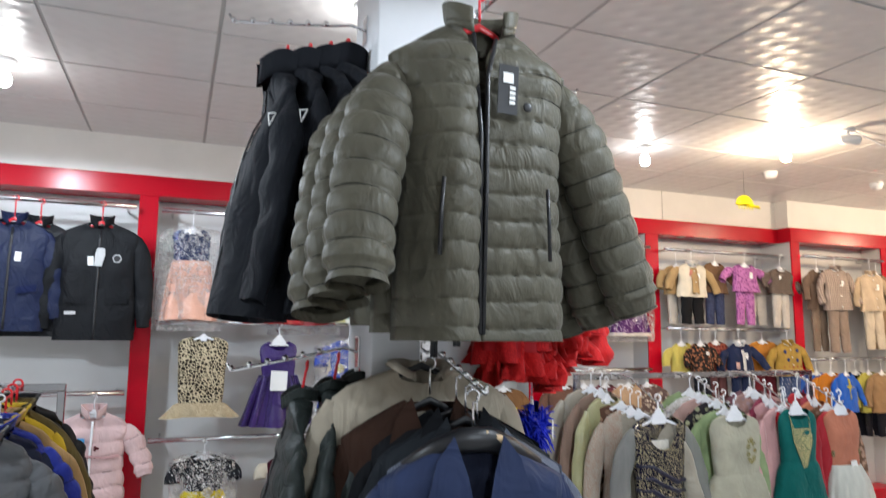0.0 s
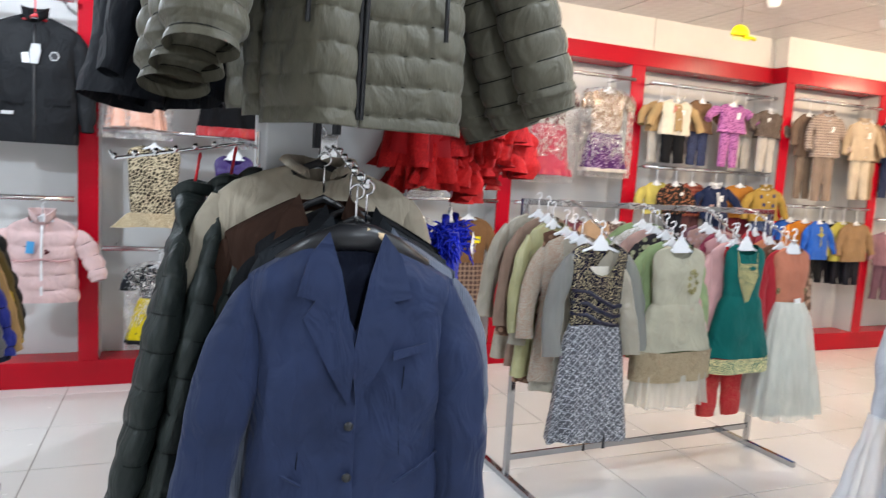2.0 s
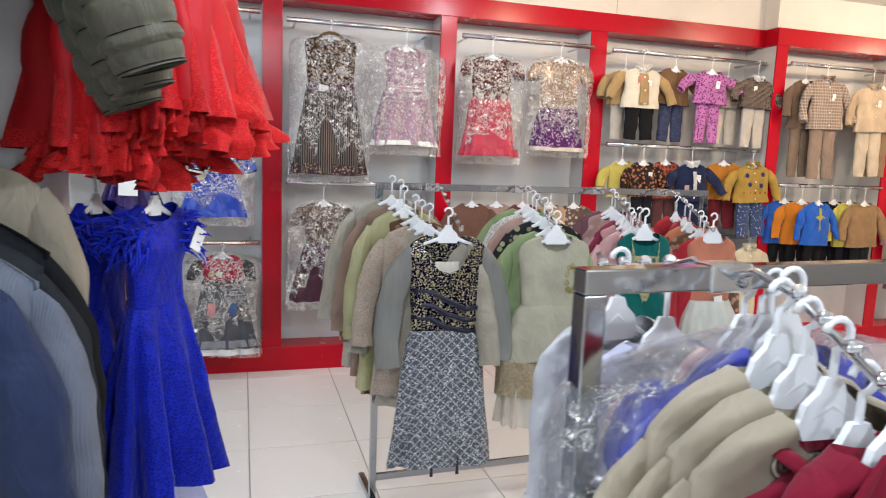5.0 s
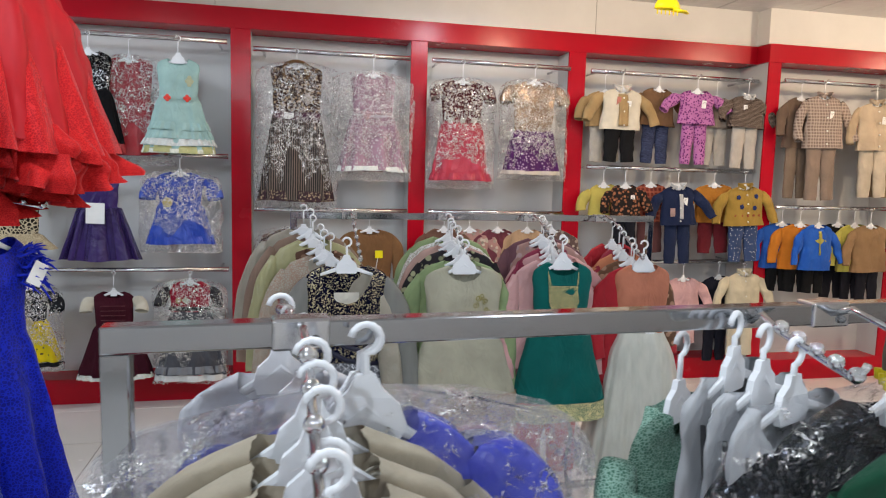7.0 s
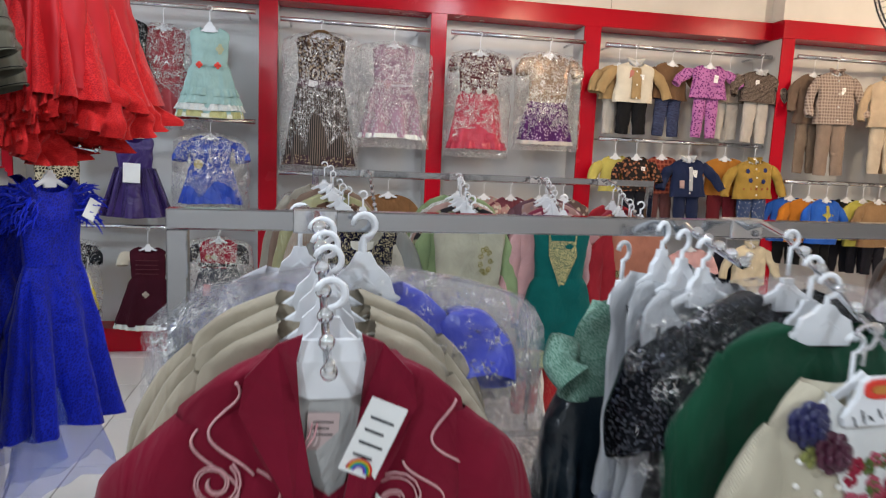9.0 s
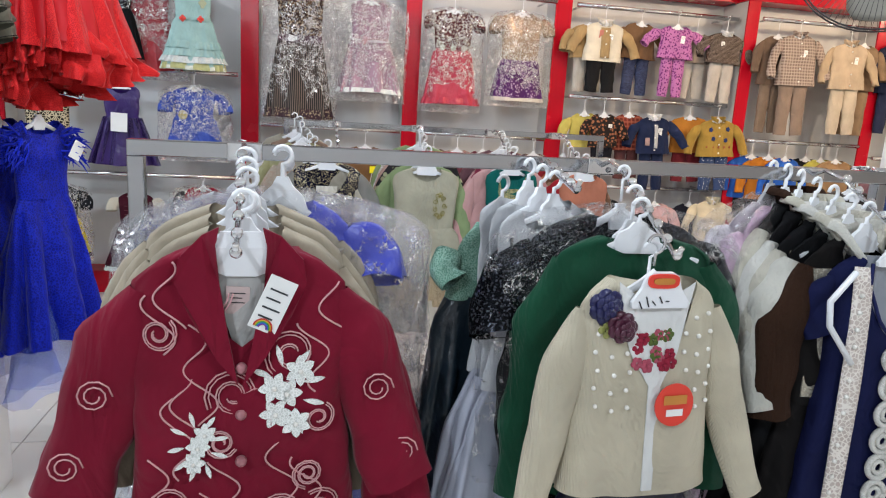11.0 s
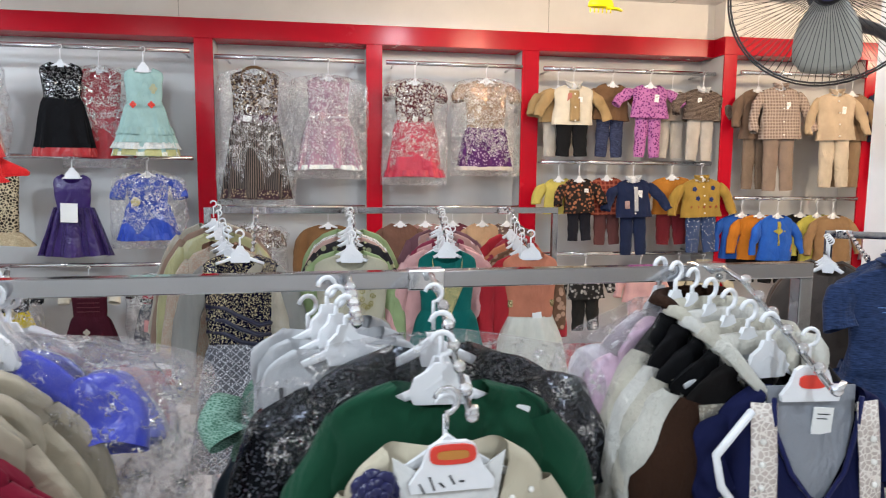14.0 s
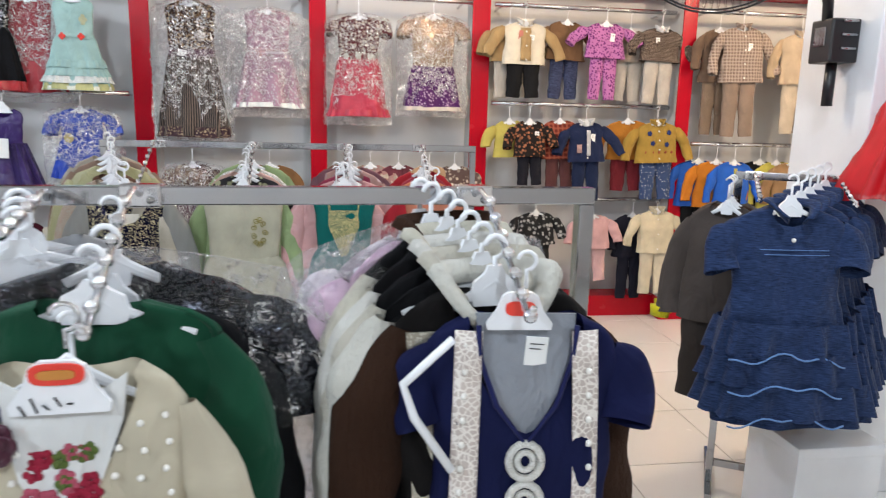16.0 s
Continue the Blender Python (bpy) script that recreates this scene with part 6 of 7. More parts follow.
for i, (c, lab) in enumerate([((0.03, 0.05, 0.52), "violet blue"), ((0.10, 0.12, 0.55), "lilac blue"), ((0.55, 0.55, 0.66), "white"), ((0.62, 0.33, 0.33), "salmon")]):
    close("%s girls' gown in a clear plastic cover" % lab, "girls_gown", 1.882, 0.765 + 0.028 * i - (0.0 if i < 2 else 0.012), 1.280 - 0.006 * i, 0.30, 0.122, 0.135, cloth(c, "satin"), 320 + i, -4 + 4 * i, (0.05, 0.05, 2.0), {"length": 0.10, "spread": 0.05, "r0": 0.05, "r1": 0.045}, 0.025, 0.045, None, "white", 0.055, 0.075, "gown", 0.02, skirt={"length": 0.52, "top": 0.13, "hem": 0.24 + 0.012 * i, "mat": tulle(((0.22, 0.24, 0.66), (0.50, 0.50, 0.66), (0.66, 0.65, 0.70), (0.70, 0.45, 0.46))[i], 0.12), "depth": 0.07, "amp": 0.022, "folds": 12}, waist=0.3, group="covered gowns")

# covered full gowns on a short arm behind the bar
waterfall(rack_b, (0.17, 0.0135, 1.358), 180, 0.22, 0.03, 4)
for i, (c, sc, lab) in enumerate([((0.60, 0.60, 0.64), (0.74, 0.75, 0.78), "white tulle girls' gown with a full skirt on a white hanger"), ((0.52, 0.52, 0.66), (0.66, 0.66, 0.72), "pale lilac tulle girls' gown on a white hanger")]):
    close(lab, "girls_gown", 1.79 + 0.03 * i, 0.985 - 0.075 * i, 1.262 - 0.012 * i, 0.26, 0.13 - 0.01 * i, 0.14, cloth(c, "satin"), 326 + i, 6 - 10 * i, (0.05, 0.05, 2.0), None, 0.03, 0.045, None, "white", 0.045, 0.085, "gown", 0.0,
          skirt={"length": 0.58, "top": 0.13, "hem": 0.31 - 0.05 * i, "mat": tulle(sc, 0.58), "depth": 0.13 - 0.06 * i, "amp": 0.03 - 0.012 * i, "folds": 14}, waist=0.26, group="full gowns")

# second arm: cardigan, sweater, covered dresses
KNIT = cloth((0.68, 0.61, 0.46), "knit", scale=3.0)
cc = close("cream knitted girls' cardigan with pearls over a printed white top", "girls_cardigan", 2.495, 0.555, 1.197, 0.37, 0.128, 0.145, KNIT, 330, 3, (0.072, 0.19, 1.0), {"length": 0.35, "spread": 0.085, "r0": 0.044, "r1": 0.034, "flat": 0.7, "bow": 0.0}, 0.045, 0.045, None, "clear", 0.0, 0.055, "cardigan", folds=4, fold_amp=0.003, wrinkle=0.004)
def hanger_plate(root, k, at):
    """A white plastic hanger plate, narrow above and broad below."""
    edge = [(0.018, 0.030), (0.028, 0.024), (0.036, 0.002), (0.052, -0.020), (0.050, -0.030), (-0.050, -0.030), (-0.052, -0.020), (-0.036, 0.002), (-0.028, 0.024), (-0.018, 0.030)]
    m = len(edge)
    verts = [(x * k, -0.004, z * k) for x, z in edge] + [(x * k, 0.004, z * k) for x, z in edge]
    ob = add_mesh("hanger_plate", verts, [tuple(range(m)), tuple(range(2 * m - 1, m - 1, -1))] + [(i + m, (i + 1) % m + m, (i + 1) % m, i) for i in range(m)], HANGER, root, "white plastic hanger plate", False)
    ob.location = at
    return ob


pl = hanger_plate(cc, 1.0, (0.0, -0.03, -0.07))
oval = [(0.028 * math.copysign(abs(math.cos(a)) ** 0.6, math.cos(a)), 0.012 * math.copysign(abs(math.sin(a)) ** 0.6, math.sin(a))) for a in [k * 0.2618 for k in range(24)]]
ov = add_mesh("red_badge", [(x, -0.037, -0.054 + z) for x, z in oval] + [(x, -0.034, -0.054 + z) for x, z in oval], [tuple(range(23, -1, -1))] + [(k, (k + 1) % 24, (k + 1) % 24 + 24, k + 24) for k in range(24)], RED_CARD, cc, "red oval badge", False)
ov2 = add_mesh("gold_mark", [(x * 0.68, -0.0385, -0.054 + z * 0.45) for x, z in oval] + [(x * 0.68, -0.037, -0.054 + z * 0.45) for x, z in oval], [tuple(range(23, -1, -1))] + [(k, (k + 1) % 24, (k + 1) % 24 + 24, k + 24) for k in range(24)], plain("gold_print", (0.55, 0.22, 0.04), 0.4), ov, "", False)
for k in range(5):
    tube("ink_stroke", [(-0.040 + 0.012 * k, -0.0355, -0.088 + 0.008 * (k % 2)), (-0.034 + 0.012 * k, -0.0355, -0.10 + 0.003 * k)], 0.0012, INK, pl, 5).matrix_local = Matrix.Translation((0, 0.03, 0.07))
tee = applique(cc, [(-0.070, 0.004), (-0.035, 0.028), (0.0, 0.038), (0.035, 0.028), (0.068, 0.004), (0.060, 0.06), (0.040, 0.12), (0.010, 0.175), (0.012, 0.36), (-0.008, 0.36), (-0.012, 0.175), (-0.046, 0.12), (-0.064, 0.06)], cloth((0.84, 0.84, 0.82), "plain"), "white_top", 0.0, 0.002, "white printed jersey top")
rnd = random.Random(5)
for k in range(18):
    flower(cc, 0.0 + rnd.uniform(-0.034, 0.03), 0.115 + rnd.uniform(-0.03, 0.03), 0.011, cloth(random.Random(k).choice([(0.35, 0.02, 0.05), (0.5, 0.1, 0.15), (0.14, 0.2, 0.05)]), "plain"), 5, "printed_flower", 0.0, k)
for row in range(8):
    for col in (-4, -3, -2, 2, 3, 4):
        px, pz = col * 0.026 + 0.004 * (row % 2), 0.06 + row * 0.03 + 0.006 * (col % 2)
        if abs(px) > 0.055 * (1 - pz / 0.24) + 0.012 and abs(px) < 0.12 and pz < 0.24:
            v, f = bead_data(on_front(cc, px, pz, 0.003), 0.0042, 8)
            add_mesh("pearl", v, f, PEARL, cc)
for k, (rr, out) in enumerate(((0.030, 0.010), (0.022, 0.018), (0.014, 0.025))):
    flower(cc, -0.090, 0.045, rr, cloth((0.012, 0.014, 0.11), "satin"), 7 - k, "navy_rosette_layer", out, k * 0.5)
    flower(cc, -0.068, 0.074, rr * 0.86, cloth((0.10, 0.010, 0.04), "satin"), 7 - k, "wine_rosette_layer", out + 0.008, k * 0.6)
flower(cc, -0.09, 0.082, 0.014, cloth((0.35, 0.36, 0.1), "satin"), 4, "leaf", 0.008)
disc = [(0.034 + 0.037 * math.cos(a), 0.205 + 0.037 * math.sin(a)) for a in [k * 0.2618 for k in range(24)]]
stick = add_mesh("round_sticker", [on_front(cc, x, z, 0.012) for x, z in disc] + [on_front(cc, x, z, 0.010) for x, z in disc], [tuple(range(23, -1, -1))] + [(k, (k + 1) % 24, (k + 1) % 24 + 24, k + 24) for k in range(24)], RED_CARD, cc, "round red card sticker", False)
for k in range(2):
    add_mesh("gold_mark", [on_front(cc, 0.034 + sx * (0.022 - 0.006 * k), 0.196 + 0.022 * k + sz * (0.008 - 0.002 * k), 0.0135) for sx, sz in ((-1, -1), (1, -1), (1, 1), (-1, 1))], [(0, 1, 2, 3)], plain("gold_print", (0.55, 0.22, 0.04), 0.4) if k == 0 else CARD, stick, "", False)
applique(cc, [(-0.006, 0.19), (0.006, 0.19), (0.010, 0.36), (-0.002, 0.36)], BLACK_PLASTIC, "front_opening", -0.001, 0.001)
close("dark navy girls' skirt under a cream cardigan", "girls_skirt", 2.495, 0.57, 1.10, 0.30, 0.07, 0.08, cloth((0.012, 0.014, 0.03), "plain"), 331, 0, skirt={"length": 0.42, "top": 0.11, "hem": 0.2, "mat": cloth((0.012, 0.016, 0.05), "satin"), "depth": 0.05}, waist=0.3, plate=0, d=0.02, category="skirt", drop=0.14)
close("dark green knitted sweater on a white hanger", "sweater", 2.50, 0.632, 1.252, 0.48, 0.15, 0.165, cloth((0.011, 0.098, 0.048), "knit", scale=3), 332, -2, (0.055, 0.035, 2), {"length": 0.46, "spread": 0.035, "r0": 0.055, "r1": 0.04}, 0.035, 0.036, None, "white", 0.055, 0.05, "sweater")
close("black velvet girls' dress behind a green sweater", "girls_dress", 2.505, 0.672, 1.240, 0.62, 0.165, 0.2, cloth((0.008, 0.008, 0.01), "plain"), 336, 4, (0.05, 0.05, 2), {"length": 0.4, "spread": 0.03, "r0": 0.05, "r1": 0.04}, 0.03, 0.05, None, "white", 0.05, 0.08, "dress")
close("black sequin girls' dress in a clear plastic cover", "girls_dress", 2.50, 0.715, 1.280, 0.36, 0.18, 0.2, cloth((0.010, 0.011, 0.016), "sequin", (0.07, 0.075, 0.09)), 333, 6, (0.05, 0.05, 2), {"length": 0.18, "spread": 0.05, "r0": 0.06, "r1": 0.06}, 0.04, 0.05, None, "white", 0.0, 0.075, "dress", 0.03, skirt={"length": 0.4, "top": 0.15, "hem": 0.24, "mat": tulle((0.05, 0.06, 0.12), 0.2), "depth": 0.06, "amp": 0.02}, waist=0.36)
waterfall(rack_b, (0.745, -0.0135, 1.352), 0, 0.16, 0.03, 5)
GREY = cloth((0.54, 0.55, 0.57), "plain")
for i in range(3):
    ob = close("pale grey sleeveless girls' dress with dark piping", "girls_dress", 2.375 - 0.014 * i, 0.735 + 0.036 * i, 1.282 + 0.008 * i, 0.34, 0.125, 0.14, GREY, 340 + i, 22 + 5 * i, (0.07, 0.08, 1.2), None, 0.020, 0.026, None, "white", 0.04, 0.052, "dress", skirt={"length": 0.52, "top": 0.125, "hem": 0.27, "mat": tulle((0.40, 0.42, 0.50), 0.15), "depth": 0.07, "amp": 0.02, "folds": 11}, waist=0.34, group="grey dresses")
    for sx in (-1, 1):
        piping(ob, [(sx * 0.10, 0.05), (sx * 0.095, 0.15), (sx * 0.10, 0.30)], 0.003, INK, "piping")
close("green satin girls' dress with a white flowered bodice", "girls_dress", 2.315, 0.872, 1.235, 0.15, 0.12, 0.12, cloth((0.10, 0.24, 0.17), "lace", (0.26, 0.42, 0.34), scale=2.0), 345, 30, (0.05, 0.05, 2), {"length": 0.06, "spread": 0.03, "r0": 0.04, "r1": 0.036}, 0.04, 0.05, None, "white", 0.04, 0.075, "dress", skirt={"length": 0.5, "top": 0.13, "hem": 0.23, "mat": cloth((0.010, 0.022, 0.035), "satin"), "depth": 0.08, "amp": 0.022}, waist=0.15)

# third arm: dark blue dress, fur vests, covered pink dresses
nd = close("navy velvet girls' dress with cream beaded bands and a grey lining", "girls_dress", 3.045, 0.64, 1.224, 0.62, 0.13, 0.17, cloth((0.010, 0.014, 0.075), "plain"), 350, -4, (0.07, 0.17, 1.6), {"length": 0.12, "spread": 0.012, "r0": 0.042, "r1": 0.038}, 0.05, 0.04, None, "white", 0.0, 0.07, "dress")
applique(nd, [(-0.068, 0.0), (0.068, 0.0), (0.066, 0.05), (0.048, 0.10), (0.012, 0.165), (-0.012, 0.165), (-0.048, 0.10), (-0.066, 0.05)], cloth((0.30, 0.32, 0.36), "satin"), "lining", -0.008, 0.003, "grey satin lining")
piping(nd, [(-0.066, 0.012), (-0.062, 0.06), (-0.04, 0.12), (0.0, 0.172), (0.04, 0.12), (0.062, 0.06), (0.066, 0.012)], 0.004, cloth((0.02, 0.025, 0.12), "plain"), "neck_binding", 0.003)
for sx in (-1, 1):
    strip(nd, [(sx * (0.078 + 0.012 * k / 14), 0.02 + 0.041 * k) for k in range(15)], 0.036, cloth((0.66, 0.56, 0.50), "lace", (0.78, 0.72, 0.66)), "beaded_band", 0.005, "cream beaded band")
    for k in range(16):
        v, f = bead_data(on_front(nd, sx * (0.082 + 0.001 * k), 0.04 + 0.033 * k, 0.009), 0.005, 6)
        add_mesh("bead", v, f, PEARL, nd)
for k in range(7):
    zz = 0.195 + 0.055 * k
    ringp = [(0.022 * math.cos(a), zz + 0.024 * math.sin(a)) for a in [j * 0.393 for j in range(17)]]
    piping(nd, ringp, 0.006, cloth((0.62, 0.60, 0.54), "lace", (0.75, 0.74, 0.7), scale=4), "lace_medallion", 0.003)
    piping(nd, [(0.011 * math.cos(a), zz + 0.012 * math.sin(a)) for a in [j * 0.393 for j in range(17)]], 0.005, cloth((0.62, 0.60, 0.54), "lace", (0.75, 0.74, 0.7), scale=4), "lace_medallion", 0.003)
for sx in (-1,):
    tube("spare_hanger", [(sx * 0.10, -0.03, -0.10), (sx * 0.165, -0.06, -0.15), (sx * 0.15, -0.05, -0.20), (sx * 0.10, -0.06, -0.27)], 0.006, HANGER, nd, 8, "bent white plastic hanger")
quad_card("care_label", 0.03, 0.04, tuple(on_front(nd, 0.015, 0.03, 0.0)), CARD, nd, 4, "white woven label", 2)
pl = hanger_plate(nd, 0.85, (-0.012, -0.025, -0.062))
add_mesh("red_badge", [(x * 0.7 - 0.012, -0.032, -0.058 + z * 0.8) for x, z in oval] + [(x * 0.7 - 0.012, -0.029, -0.058 + z * 0.8) for x, z in oval], [tuple(range(23, -1, -1))] + [(k, (k + 1) % 24, (k + 1) % 24 + 24, k + 24) for k in range(24)], RED_CARD, nd, "red oval badge", False)
FURS = [((0.060, 0.026, 0.014), (0.012, 0.010, 0.010), "brown"), ((0.76, 0.74, 0.66), (0.012, 0.012, 0.014), "black and white"), ((0.66, 0.62, 0.52), (0.010, 0.010, 0.012), "cream and black"), ((0.78, 0.76, 0.70), (0.014, 0.013, 0.015), "white"), ((0.72, 0.68, 0.56), (0.012, 0.012, 0.014), "cream")]
for i, (c, c2, lab) in enumerate(FURS):
    ob = close("%s fur-edged girls' vest over a black dress" % lab, "fur_vest", 3.012 - 0.012 * i, 0.688 + 0.036 * i, 1.252 + 0.012 * i, 0.34, 0.15, 0.15, cloth(c2, "plain"), 360 + i, 8 + 5 * i, (0.06, 0.10, 1.4), {"length": 0.31, "spread": 0.045, "r0": 0.06, "r1": 0.05, "mat": cloth(c, "fur"), "flat": 0.7}, 0.035, 0.05, {"height": 0.03, "flare": 0.5, "roll": 0.8, "gap": 30, "mat": cloth(FURS[(i + 1) % 5][0], "fur")}, "white", 0.045, 0.052, "vest", skirt={"length": 0.34, "top": 0.13, "hem": 0.19, "mat": cloth(c2, "plain"), "depth": 0.05}, waist=0.34, group="fur vests")
    if i % 2 == 0:
        applique(ob, [(-0.13, 0.06), (-0.09, 0.06), (-0.08, 0.32), (-0.12, 0.32)], cloth((0.55, 0.5, 0.4), "sequin", (0.7, 0.66, 0.55)), "beaded_band", 0.003, 0.003, "cream beaded band")
flower(ob, -0.12, 0.5, 0.03, cloth((0.45, 0.27, 0.04), "plain"), 7, "mustard_pompom", 0.02)
for i, (c, lab) in enumerate([((0.62, 0.42, 0.55), "pale pink"), ((0.68, 0.62, 0.66), "white")]):
    close("%s girls' dress in a clear plastic cover" % lab, "girls_dress", 2.94 - 0.015 * i, 0.845 + 0.028 * i, 1.292 + 0.004 * i, 0.35, 0.15, 0.16, cloth(c, "satin"), 370 + i, 26, (0.05, 0.05, 2), {"length": 0.14, "spread": 0.04, "r0": 0.05, "r1": 0.045}, 0.025, 0.05, None, "white", 0.055, 0.07, "dress", 0.04, skirt={"length": 0.45, "top": 0.13, "hem": 0.2, "mat": cloth(c, "satin"), "depth": 0.05}, waist=0.35, group="covered gowns")

# ---- denim dresses by the second pillar ----
DENIM = cloth((0.012, 0.026, 0.085), "denim", (0.032, 0.06, 0.15))
PIPE = cloth((0.16, 0.30, 0.60), "plain")
rack("clothes_rack", (4.30, 2.18), (4.66, 1.98), 1.33, "chrome clothes rack with denim dresses", [0.05, 0.32], 0.45, 0.40, 0.06, 0.1)
for i in range(5):
    ob = garment("denim_dress", "dark blue denim girls' dress with tiered ruffles on a white hanger", (4.155 + 0.085 * i, 1.66 + 0.075 * i, 1.245 + 0.006 * i), -8 + 2 * i, 0.68, 0.175, 0.25, None, 0.05, 0.11, DENIM, (0.055, 0.07, 1.5), 0.045, {"length": 0.16, "spread": 0.03, "r0": 0.055, "r1": 0.055},
                 None, None, {"height": 0.02, "flare": 0.4, "roll": 0.7, "gap": 25}, None, 3, 0, "white", 0.05, 0.08, 0, 0, 7, 0.012, 0.006, 400 + i, "denim dresses", "dress", 64, 30, 0, sway=0.12)
    for k in range(3):
        zz = 0.44 + 0.095 * k
        ruffle = tier(ob, zz - 0.09, 0.205 + 0.022 * k, 0.085 + 0.014 * k, 0.105, DENIM, 13, 0.013, 450 + 5 * i + k, 1.12)
        ruffle.location.x = 0.12 * (zz - 0.04) ** 2
        pts = [(x * 0.02, zz + 0.010 * math.sin(x * 0.9 + k) + 0.004 * abs(x)) for x in range(-9, 10)]
        piping(ob, pts, 0.003, PIPE, "ruffle_edge", 0.034)
    for zz in (0.13, 0.145):
        piping(ob, [(x * 0.02, zz) for x in range(-6, 7)], 0.0012, PIPE, "stitching", 0.002)
for i, (c, lab) in enumerate([((0.10, 0.08, 0.07), "grey-brown"), ((0.09, 0.05, 0.03), "brown"), ((0.13, 0.11, 0.10), "grey")]):
    ob = garment("childrens_jacket", "%s children's jacket with yellow cuffs" % lab, (4.13 + 0.05 * i, 1.96 + 0.07 * i, 1.21), -42, 0.42, 0.13, 0.14, None, 0.04, None, cloth(c, "plain"), (0.05, 0.05, 2), 0.05, {"length": 0.36, "spread": 0.05, "r0": 0.05, "r1": 0.042},
                 None, {"length": 0.3, "mat": cloth(dim(c, 0.7), "plain"), "width": 0.12}, None, None, 0, 0, "white", 0, 0.085, seed=420 + i, category="jacket")
    for side in (-1, 1):
        tube("cuff", [(side * 0.197, -0.01, -0.085 - 0.05 - 0.345), (side * 0.20, -0.01, -0.085 - 0.05 - 0.385)], [0.040, 0.034], cloth((0.72, 0.62, 0.02), "knit"), ob, 12, "yellow knitted cuff", 0.6)
    tube("trouser_cuff", [(0.035, 0, -0.085 - 0.70), (0.035, 0, -0.085 - 0.75)], [0.055, 0.055], cloth((0.72, 0.62, 0.02), "knit"), ob, 12, "yellow knitted cuff", 0.5)
plinth = thing("display_plinth", pose(4.34, 1.72, 0), "low white painted display plinth under denim dresses", "plinth")
part("top", box_bm(0, 0.34, 0, 0.30, 0.36, 0.40, 0.004), PILLAR_WHITE, plinth)
part("carcass", box_bm(0.006, 0.334, 0.006, 0.294, 0, 0.36, 0.003), PILLAR_WHITE, plinth)

# red gown on the second pillar
coat_arm((4.80, 2.06, 1.98), 0, 0.36, 0.03)
ob = dress("bright red girls' party dress with a full tulle skirt", 4.80, 1.80, 1.90, 1.26, 0.14, 0.28, RED_S, RED_S, 0.36, 0.0, None, 430, 0.10, folds=13, amp=0.03, depth=0.18, rz=-10, name="party_dress", group="red party dresses")
v, f = torso_data([(0, 0.13, 0.05), (0.12, 0.20, 0.12), (0.44, 0.31, 0.20)], (0.11, 0.001, 2), 0.001, 15, 0.03, 0.0, 0.012, 0, 0, 431, 16, 80, 0.02)
add_mesh("tulle_layer", [(p[0], p[1], p[2] - 0.10 - 0.22) for p in v], f, RED_T, ob, "sheer red tulle")


